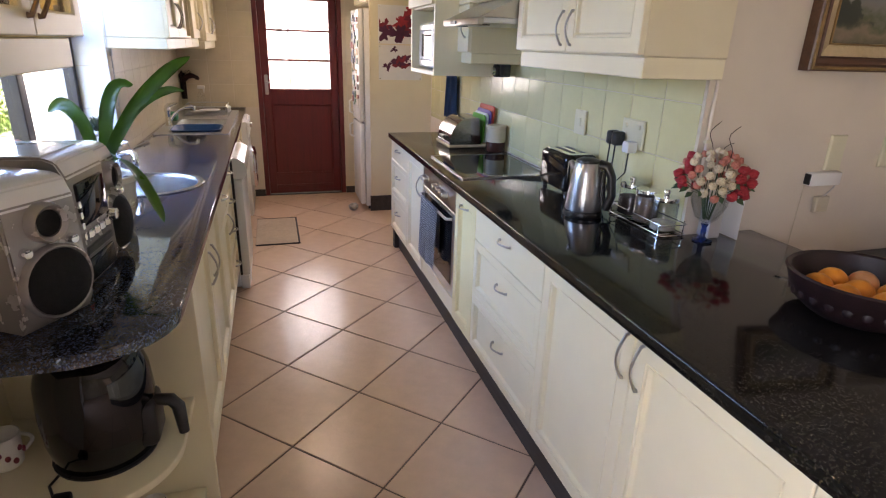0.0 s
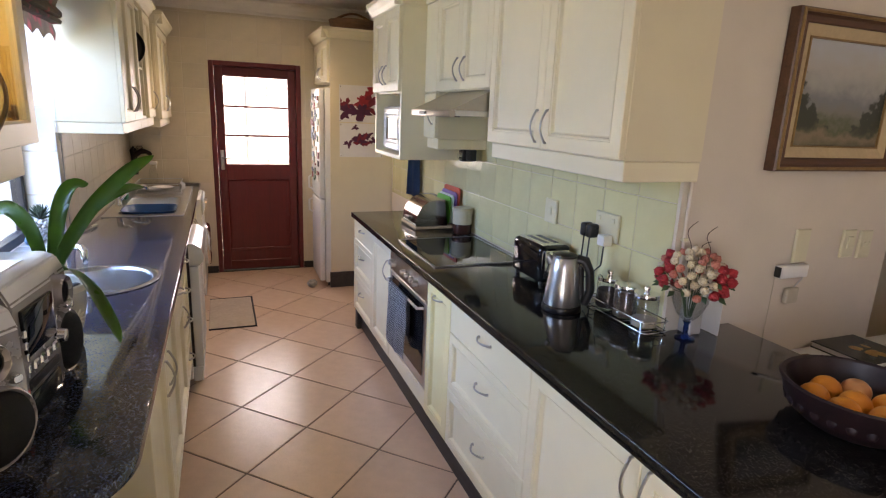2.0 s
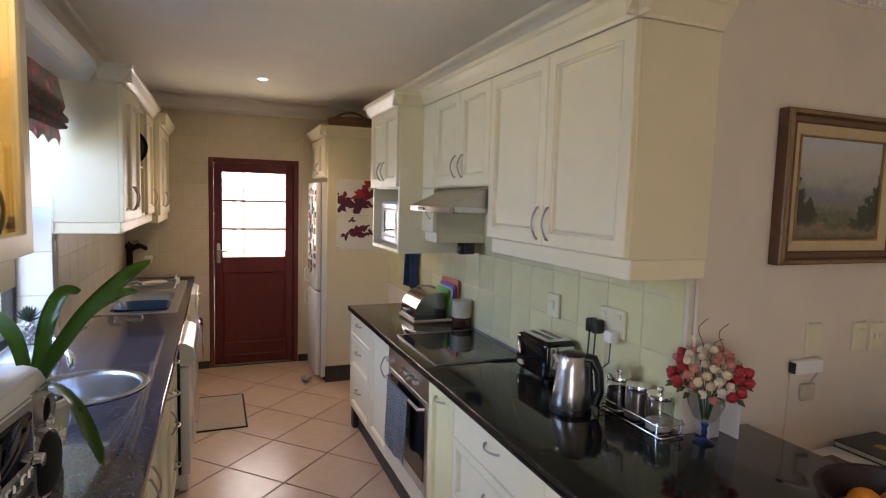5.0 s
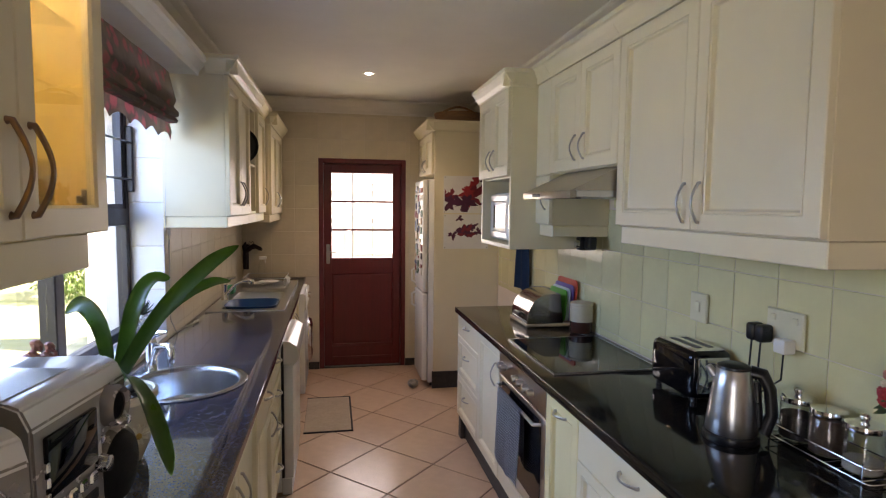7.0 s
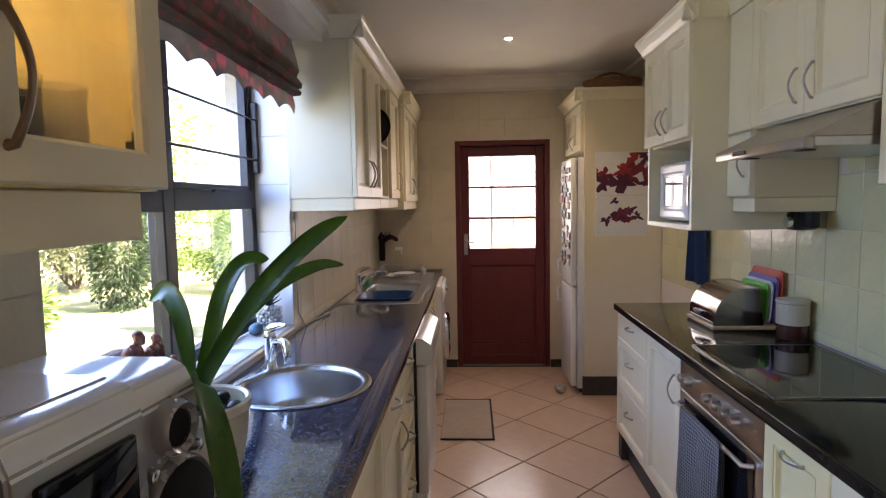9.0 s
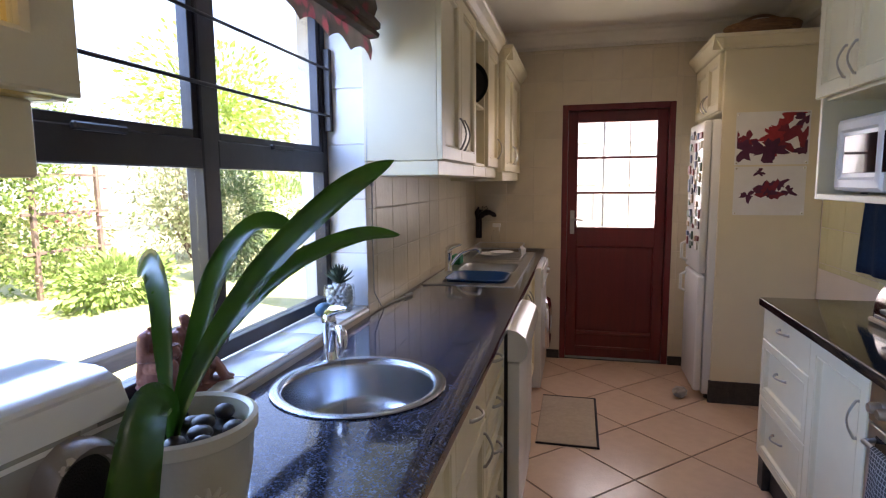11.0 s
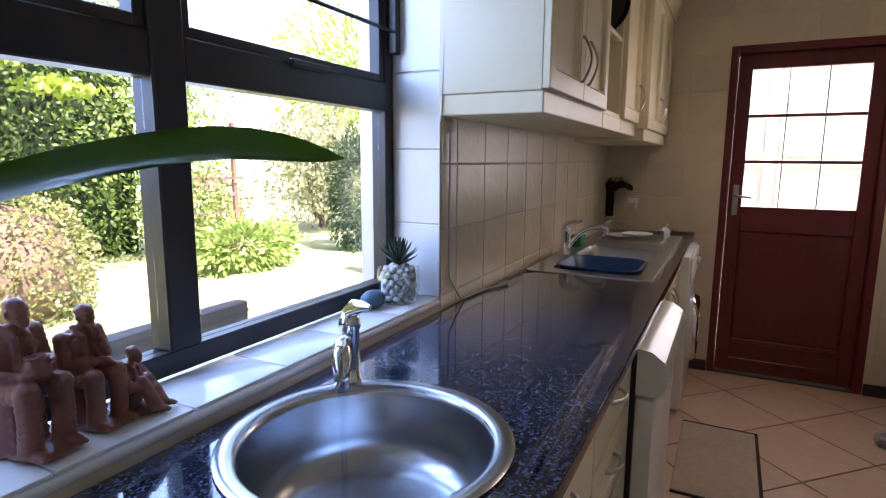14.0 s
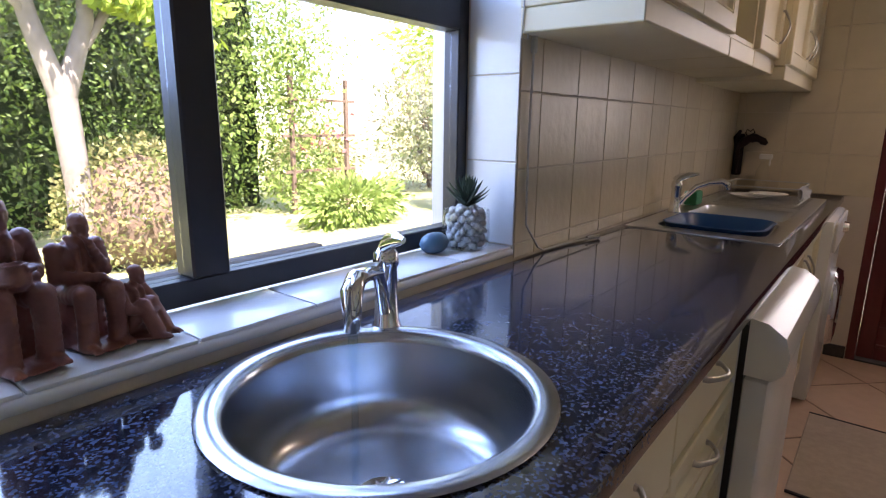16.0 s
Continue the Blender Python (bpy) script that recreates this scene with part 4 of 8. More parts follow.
def wall_l(y0, y1, z0, label, fronts, rail=True, x=CX, crown_s=False, top=WL, solid=True):
    t = thing("wall_cabinet", ((XL + x) / 2, (y0 + y1) / 2, z0), label, "cabinet", G)
    if solid:
        carcass(t, (XL + 0.004, y0, z0), (x, y1, top))
    else:
        part("side_panel", boxes([((XL + 0.004, y0, z0), (x, y0 + 0.018, top))], 0.002), M["cream"], t)
        part("side_panel", boxes([((XL + 0.004, y1 - 0.018, z0), (x, y1, top))], 0.002), M["cream"], t)
        for z in (z0, top - 0.018):
            part("shelf", boxes([((XL + 0.004, y0 + 0.0185, z), (x, y1 - 0.0185, z + 0.018))], 0.002), M["cream"], t)
    if rail:
        part("light_rail", boxes([((XL + 0.004, y0 + 0.003, z0 - 0.058), (x + 0.004, y1 - 0.003, z0 - 0.001))], 0.003), M["cream"], t)
    for f in fronts:
        cab_door(t, "+x", x, y0 + 0.0015 + f.get("u", 0), z0 + 0.004, f["w"], top - z0 - 0.006, f.get("loops", SHAKER), f.get("handle"))
    crown(t, (x + 0.02, y0 - (0.05 if crown_s else 0), top), (x + 0.02, y1, top), (1, 0, 0))
    if crown_s:
        crown(t, (XL + 0.22, y0, top), (x + 0.07, y0, top), (0, -1, 0))
    part("top_board", boxes([((XL + 0.006, y0 + 0.001, top + 0.001), (x + 0.02, y1 - 0.001, top + 0.08))]), M["cream_panel"], t)
    return t


wall_l(3.833, 4.585, 1.54, "cream wall unit with a pair of panelled doors beside the window", [dict(w=0.367, handle=(0.325, 0.12, "v", 0.13)), dict(w=0.367, u=0.367, handle=(0.042, 0.12, "v", 0.13))], crown_s=True)
op = wall_l(4.587, 4.96, 1.54, "open cream wall shelves between two cupboards", [], solid=False)
part("shelf", boxes([((XL + 0.004, 4.606, 1.86), (CX - 0.003, 4.941, 1.876))], 0.002), M["cream"], op)
part("back_panel", boxes([((XL + 0.003, 4.606, 1.56), (XL + 0.012, 4.941, WL - 0.02))]), M["cream"], op)
wall_l(4.962, 5.38, 1.54, "single-door cream wall unit with a bowed handle", [dict(w=0.418, handle=(0.37, 0.12, "v", 0.12))])
wall_l(5.382, 6.325, 1.52, "deeper cream wall unit in the far corner", [dict(w=0.47, handle=(0.43, 0.12, "v", 0.12)), dict(w=0.47, u=0.47, handle=(0.042, 0.12, "v", 0.12))], x=-0.48, crown_s=True, top=2.22)

# glazed wall unit, honey-coloured inside, with glasses on its shelves
M["honey"] = wood("honey_veneer", (0.88, 0.72, 0.33), (0.79, 0.61, 0.23), 0.5, axis=2, rings=5)
gc = thing("glazed_cabinet", (-0.69, 1.86, 1.53), "cream wall unit with glazed doors and a honey-coloured interior", "cabinet", G)
GX, GY0, GY1, GZ0, GZ1 = -0.508, 1.48, 2.20, 1.54, 2.26
part("side_panel", boxes([((XL + 0.004, GY0, GZ0), (GX, GY0 + 0.018, GZ1))], 0.002), M["cream"], gc)
part("side_panel", boxes([((XL + 0.004, GY1 - 0.018, GZ0), (GX, GY1, GZ1))], 0.002), M["cream"], gc)
part("inner_lining", boxes([((XL + 0.02, GY1 - 0.0225, GZ0 + 0.0185), (GX - 0.002, GY1 - 0.0185, GZ1 - 0.019)), ((XL + 0.02, GY0 + 0.0185, GZ0 + 0.0185), (GX - 0.002, GY0 + 0.0225, GZ1 - 0.019))]), M["honey"], gc, "honey-coloured wood veneer lining")
part("back_panel", boxes([((XL + 0.005, GY0 + 0.0185, GZ0 + 0.0185), (XL + 0.018, GY1 - 0.0185, GZ1 - 0.019))]), M["honey"], gc, "honey-coloured wood veneer back")
part("shelf", boxes([((XL + 0.005, GY0 + 0.0185, GZ0), (GX, GY1 - 0.0185, GZ0 + 0.018))], 0.002), M["honey"], gc)
part("top_board", boxes([((XL + 0.005, GY0 + 0.0185, GZ1 - 0.018), (GX, GY1 - 0.0185, GZ1))], 0.002), M["cream"], gc)
part("glass_shelf", boxes([((XL + 0.02, GY0 + 0.024, 1.985), (GX - 0.03, GY1 - 0.024, 1.991))]), M["jar_glass"], gc, "clear glass shelf")
part("light_rail", boxes([((XL + 0.004, GY0 + 0.003, 1.462), (GX - 0.012, GY1 - 0.03, GZ0 - 0.001))], 0.003), M["cream"], gc)
crown(gc, (GX + 0.02, GY0, GZ1), (GX + 0.02, GY1 + 0.05, GZ1), (1, 0, 0))
part("hinge", boxes([((GX - 0.035, GY1 - 0.030, 1.605), (GX - 0.004, GY1 - 0.0235, 1.622)), ((GX - 0.024, GY1 - 0.030, 1.590), (GX - 0.010, GY1 - 0.0235, 1.637))], 0.002), M["pewter"], gc, "brass door hinge")
for k in (0, 1):
    y0 = GY0 + 0.36 * k
    m = face("+x", GX, y0 + 0.0015, GZ0 + 0.003)
    bm = rects(bmesh.new(), m, 0.357, GZ1 - GZ0 - 0.006, [(0.058, 0), (0, 0), (0, 0.017), (0.003, 0.020), (0.052, 0.020), (0.058, 0.014), (0.058, 0)], close=False)
    bmesh.ops.remove_doubles(bm, verts=bm.verts, dist=1e-5)
    d = part("door", bm, M["cream"], gc)
    g = part("pane", boxes([((GX + 0.004, y0 + 0.060, GZ0 + 0.062), (GX + 0.008, y0 + 0.300, GZ1 - 0.062))]), M["glass_thin"], d)
    yh = y0 + (0.325 if k == 0 else 0.033)
    bow_handle(d, (GX + 0.020, yh, 1.585), (GX + 0.020, yh, 1.735), (0.034, 0, 0), M["brown_metal"], 0.0055)

# pelmet over the window with its cornice
structure("pelmet", boxes([((XL + 0.002, 2.222, 2.245), (-0.655, 3.848, 2.262))], 0.002), M["plaster"], "white pelmet board above the window")
pl = structure("pelmet_moulding", extrude_profile(bmesh.new(), [(0, 0), (0.012, 0), (0.016, 0.02), (0.045, 0.055), (0.060, 0.062), (0.060, 0.085), (0, 0.085)], (-0.655, 2.222, 2.240), (-0.655, 3.848, 2.240), (1, 0, 0)), M["plaster"], "white moulding along the pelmet")

# downlight
dl = thing("downlight", (0.28, 5.16, CEIL), "small lit recessed ceiling downlight", "ceiling light")
part("rim", lathe(bmesh.new(), [(0.030, -0.004), (0.042, -0.005), (0.045, 0.0), (0.028, 0.0)], (0.28, 5.16, CEIL - 0.0005), 24), M["white_plastic"], dl, smooth=50)
part("bulb", lathe(bmesh.new(), [(0, -0.006), (0.015, -0.005), (0.024, -0.001), (0.024, 0.0), (0, 0.0)], (0.28, 5.16, CEIL - 0.0008), 20), M["downlight"], dl, smooth=50)

# ---- sinks and taps ----
sk = thing("round_sink", (*SINK, TOP), "round stainless steel sink bowl set in the granite", "sink")
part("bowl", lathe(bmesh.new(), [(0.236, 0.001), (0.237, 0.004), (0.231, 0.007), (0.213, 0.0065), (0.204, 0.001), (0.200, -0.012), (0.196, -0.10), (0.184, -0.135), (0.150, -0.155), (0.060, -0.162), (0.042, -0.163), (0.040, -0.172), (0, -0.172), (0, -0.176), (0.045, -0.176), (0.155, -0.160), (0.190, -0.138), (0.202, -0.10), (0.206, -0.01), (0.206, 0.001)], (*SINK, TOP), 56), M["sink_steel"], sk, smooth=50)
part("drain", lathe(bmesh.new(), [(0, -0.160), (0.020, -0.1595), (0.024, -0.164), (0.038, -0.162), (0.042, -0.160), (0.042, -0.168), (0, -0.168)], (*SINK, TOP), 24), M["chrome"], sk, smooth=50)


def mixer_tap(x, y, z, way, h=0.10, reach=0.13, label="chrome mixer tap", lever=(0.9, 0.45), drop=0.0):
    """A single-lever mixer: a stout body, a spout that bends over the bowl and a lever on top."""
    t = thing("mixer_tap", (x, y, z), label, "tap")
    way = Vector((*way, 0)).normalized()
    c, up = Vector((x, y, z)), Vector((0, 0, 1))
    part("body", lathe(bmesh.new(), [(0, 0), (0.026, 0), (0.026, 0.005), (0.022, 0.012), (0.0195, h * 0.6), (0.0195, h), (0.023, h + 0.006), (0.021, h + 0.026), (0.010, h + 0.038), (0, h + 0.038)], c, 24), M["chrome"], t, smooth=50)
    tip = c + way * reach
    part("spout", tube(bmesh.new(), [c + way * 0.014 + up * 0.035, c + way * 0.035 + up * (h - 0.035), c + way * 0.075 + up * (h + 0.010), c + way * (reach - 0.070) + up * (h + 0.030), c + way * (reach - 0.022) + up * (h + 0.036), tip + up * (h + 0.026), tip + up * (h + 0.006 - drop * 0.5), tip + up * (h + 0.006 - drop)], [0.011, 0.011, 0.011, 0.0115, 0.0145, 0.0155, 0.0125, 0.0105], 14), M["chrome"], t, smooth=60)
    lv = Vector((*lever, 0)).normalized()
    part("lever", tube(bmesh.new(), [c - lv * 0.010 + up * (h + 0.030), c + lv * 0.012 + up * (h + 0.046), c + lv * 0.046 + up * (h + 0.056), c + lv * 0.082 + up * (h + 0.062)], [0.019, 0.020, 0.014, 0.006], 10, 0.6), M["chrome"], t, smooth=60)
    return t, tip


tap_a, tip_a = mixer_tap(-0.729, 3.268, TOP + 0.0005, (0.129, -0.196), 0.110, 0.238, "chrome mixer tap running into the round sink", (0.90, -0.43), 0.035)
M["water"] = glass("running_water", (0.86, 0.93, 0.98), 0.02)
solo("water_stream", tube(bmesh.new(), [(tip_a.x, tip_a.y, TOP + 0.084), (tip_a.x + 0.002, tip_a.y, TOP + 0.0), (tip_a.x, tip_a.y, TOP - 0.157)], [0.007, 0.0045, 0.0055], 10), M["water"], "thin clear stream of running tap water", "water", smooth=60)

dk = thing("double_sink", (-0.58, 5.33, TOP), "stainless steel double-bowl sink with a ribbed drainer", "sink")
bm = slab_holes(bmesh.new(), round_rect(-0.800, 4.572, -0.305, 6.04, 0.015, 3), [round_rect(*BASIN_A, 0.045), round_rect(*BASIN_B, 0.045)], TOP + 0.0006, TOP + 0.0045, 0.002)
part("deck", bm, M["steel"], dk)
for b in (BASIN_A, BASIN_B):
    bm = bmesh.new()
    rows = []
    for z, o, r in ((TOP + 0.0046, 0, 0.045), (TOP - 0.006, 0.006, 0.045), (TOP - 0.12, 0.016, 0.05), (TOP - 0.14, 0.05, 0.04)):
        rows.append([bm.verts.new((x, y, z)) for x, y in round_rect(b[0] + o, b[1] + o, b[2] - o, b[3] - o, r)])
    for p, q in zip(rows, rows[1:]):
        for k in range(len(p)):
            bm.faces.new((p[k], p[(k + 1) % len(p)], q[(k + 1) % len(p)], q[k]))
    bm.faces.new(rows[-1])
    part("basin", bm, M["steel"], dk, smooth=50)
for i in range(9):
    y = 5.50 + i * 0.058
    part("drainer_rib", tube(bmesh.new(), [(-0.72, y, TOP + 0.0045), (-0.36, y, TOP + 0.0045)], 0.006, 6, 0.5), M["steel"], dk, smooth=60)
mixer_tap(-0.757, 5.02, TOP + 0.0048, (0.9, 0.25), 0.10, 0.19, "chrome mixer tap over the double sink")
M["blue_plastic"] = mat("blue_plastic", (0.015, 0.085, 0.26), 0.35, vary=0.06, scale=20, bump=0.01)
bm = bmesh.new()
rows = []
for z, o, r in ((-0.11, 0.05, 0.06), (-0.02, 0.018, 0.07), (0.012, 0.006, 0.075), (0.016, 0.0, 0.075), (0.019, 0.006, 0.075), (0.014, 0.014, 0.07), (-0.10, 0.055, 0.06)):
    rows.append([bm.verts.new((x, y, TOP + z)) for x, y in round_rect(-0.710 + o, 4.655 + o, -0.365 - o, 4.985 - o, r)])
for p, q in zip(rows, rows[1:]):
    for k in range(len(p)):
        bm.faces.new((p[k], p[(k + 1) % len(p)], q[(k + 1) % len(p)], q[k]))
bm.faces.new(rows[0])
bm.faces.new(rows[-1])
solo("washing_up_bowl", bm, M["blue_plastic"], "blue plastic washing-up bowl in the sink", "bowl", smooth=45)

# dish rack with a cloth, spray bottle, soap, wall ornament
rk = thing("dish_rack", (-0.55, 5.75, TOP), "small dark wire dish rack on the drainer", "dish rack")
for z in (TOP + 0.012, TOP + 0.085):
    o = round_rect(-0.72, 5.56, -0.38, 5.95, 0.03, 3)
    part("wire_frame", tube(bmesh.new(), [(x, y, z) for x, y in o] + [(*o[0], z)], 0.0032, 6), M["steel"], rk, smooth=60)
for i in range(11):
    y = 5.59 + i * 0.034
    part("wire", tube(bmesh.new(), [(-0.72, y, TOP + 0.085), (-0.715, y, TOP + 0.012), (-0.385, y, TOP + 0.012), (-0.38, y, TOP + 0.085)], 0.0018, 5), M["steel"], rk)
M["cloth_white"] = mat("white_cloth", (0.75, 0.75, 0.72), 0.9, vary=0.08, scale=30, bump=0.08, bump_scale=200)
bm = bmesh.new()
g = [[bm.verts.new((-0.378 + 0.012 * math.sin(i * 1.4 + j) * (1 if j != 3 else 0) + (0.02 if j > 3 else -0.004), 5.60 + i * 0.016, TOP + 0.092 - abs(j - 3) * (0.018 if j > 3 else 0.022))) for j in range(7)] for i in range(8)]
for i in range(7):
    for j in range(6):
        bm.faces.new((g[i][j], g[i + 1][j], g[i + 1][j + 1], g[i][j + 1]))
bmesh.ops.solidify(bm, geom=bm.faces[:], thickness=0.003)
solo("dishcloth", bm, M["cloth_white"], "white dishcloth hung over the rack's edge", "cloth", smooth=60)
for k, (px, py) in enumerate(((-0.60, 5.70), (-0.53, 5.76))):
    solo("plate", lathe(bmesh.new(), [(0, 0.0), (0.045, 0.0), (0.085, 0.012), (0.087, 0.015), (0.045, 0.005), (0, 0.004)], (px, py, TOP + 0.018 + 0.007 * k), 24), M["white_plastic"], "white plate drying in the rack", "plate", smooth=40)
M["green_sponge"] = mat("green_sponge", (0.03, 0.26, 0.12), 0.8, vary=0.15, scale=60, bump=0.1, bump_scale=200)
solo("sponge", boxes([((-0.795, 5.27, TOP + 0.006), (-0.735, 5.37, TOP + 0.07))], 0.010, 2), M["green_sponge"], "green washing-up sponge behind the sink", "sponge", smooth=40)
sp = thing("spray_bottle", (-0.64, 6.22, TOP + 0.004), "clear spray bottle with a white trigger", "bottle")
part("bottle", lathe(bmesh.new(), [(0, 0), (0.034, 0), (0.036, 0.01), (0.036, 0.11), (0.020, 0.15), (0.013, 0.165), (0.013, 0.18), (0, 0.18)], (-0.64, 6.22, TOP + 0.001), 20), M["jar_glass"], sp, smooth=40)
part("trigger", boxes([((-0.665, 6.205, TOP + 0.182), (-0.60, 6.235, TOP + 0.212)), ((-0.615, 6.213, TOP + 0.145), (-0.606, 6.227, TOP + 0.181))], 0.004), M["white_plastic"], sp)
M["iron"] = mat("dark_iron", (0.035, 0.018, 0.018), 0.5, 0.4, vary=0.1, scale=40)
wo = thing("wall_ornament", (-0.80, 6.28, 1.03), "dark wrought-iron ornament with a curled heart, on the wall", "ornament")
part("stem", tube(bmesh.new(), [(-0.80, 6.305, 1.0), (-0.795, 6.29, 1.12), (-0.81, 6.285, 1.21), (-0.79, 6.28, 1.25)], [0.008, 0.014, 0.017, 0.007], 8), M["iron"], wo, smooth=60)
part("wing", tube(bmesh.new(), arc((-0.80, 6.29, 1.15), (-0.645, 6.27, 1.175), (0, -0.01, 0.045), 8), [0.012, 0.022, 0.026, 0.022, 0.027, 0.022, 0.018, 0.022, 0.010], 8), M["iron"], wo, smooth=60)
part("heart", tube(bmesh.new(), [(-0.745, 6.29, 1.20), (-0.765, 6.29, 1.235), (-0.758, 6.29, 1.255), (-0.742, 6.29, 1.243), (-0.728, 6.29, 1.257), (-0.718, 6.29, 1.24), (-0.745, 6.29, 1.20)], 0.0035, 6), M["iron"], wo)
part("backplate", boxes([((-0.82, 6.3045, 0.99), (-0.77, 6.3245, 1.23))], 0.006), M["iron"], wo)

# ---- window sill: tiles, figures, stone, pebble jar, blind ----
sill = structure("window_sill", boxes([((fx1, WIN_A + 0.001, SILL - 0.019), (XL - 0.012, WIN_B - 0.001, SILL - 0.006))]), M["grout"], "mortar bed of the tiled sill")
for i in range(7):
    y0 = WIN_A + 0.002 + i * 0.2178
    part("tile", boxes([((fx1 + 0.001, y0, SILL - 0.0058), (XL - 0.004, y0 + 0.2150, SILL + 0.003))], 0.003, 2), M["tile_white"], sill, smooth=40)
structure("sill_edge", tube(bmesh.new(), [(XL - 0.007, WIN_A + 0.001, SILL - 0.014), (XL - 0.007, WIN_B - 0.001, SILL - 0.014)], 0.011, 10), M["tile_white"], "rounded white tile edge of the sill", smooth=60)

M["terracotta"] = mat("brown_terracotta", (0.30, 0.115, 0.082), 0.5, vary=0.16, scale=45, bump=0.5, bump_scale=55)


def blob(bm, c, r, m=None):
    q = bmesh.ops.create_icosphere(bm, subdivisions=2, radius=1.0)
    rot = m or Matrix()
    for v in q["verts"]:
        v.co = Vector(c) + rot @ Vector((v.co.x * r[0], v.co.y * r[1], v.co.z * r[2]))


def limb(bm, pts, rad):
    for a, b, r0, r1 in zip(pts, pts[1:], rad, rad[1:]):
        a, b = Vector(a), Vector(b)
        for k in range(5):
            r = r0 + (r1 - r0) * k / 4
            blob(bm, a.lerp(b, k / 4), (r, r, r))


def clay_head(bm, c, k=1.0):
    """A bearded, short-haired head with brow, nose and ears, centred at c."""
    c = Vector(c)
    for o, r in (((0, 0, 0.002), (0.0185, 0.0160, 0.0225)), ((-0.004, 0, 0.011), (0.0175, 0.0168, 0.0140)), ((0.014, 0, 0.006), (0.0060, 0.0115, 0.0035)),
                 ((0.0185, 0, -0.001), (0.0042, 0.0036, 0.0070)), ((0.0175, 0, -0.005), (0.0045, 0.0052, 0.0030)), ((0.011, 0.008, -0.005), (0.0060, 0.0048, 0.0060)),
                 ((0.011, -0.008, -0.005), (0.0060, 0.0048, 0.0060)), ((0.012, 0, -0.016), (0.0085, 0.0095, 0.0085)), ((0.0165, 0, -0.011), (0.0040, 0.0070, 0.0028)),
                 ((-0.002, 0.0165, -0.001), (0.0045, 0.0028, 0.0062)), ((-0.002, -0.0165, -0.001), (0.0045, 0.0028, 0.0062))):
        blob(bm, c + Vector(o) * k, tuple(v * k for v in r))


def clay_hand(bm, c, d, k=1.0):
    """A palm with four fingers along d."""
    c, d = Vector(c), Vector(d).normalized()
    s = d.cross(Vector((0, 0, 1))).normalized()
    blob(bm, c, (0.0095 * k, 0.0095 * k, 0.0070 * k))
    for i in range(4):
        p = c + s * (i - 1.5) * 0.0048 * k
        limb(bm, [p + d * 0.006 * k, p + d * 0.017 * k], [0.0034 * k, 0.0028 * k])


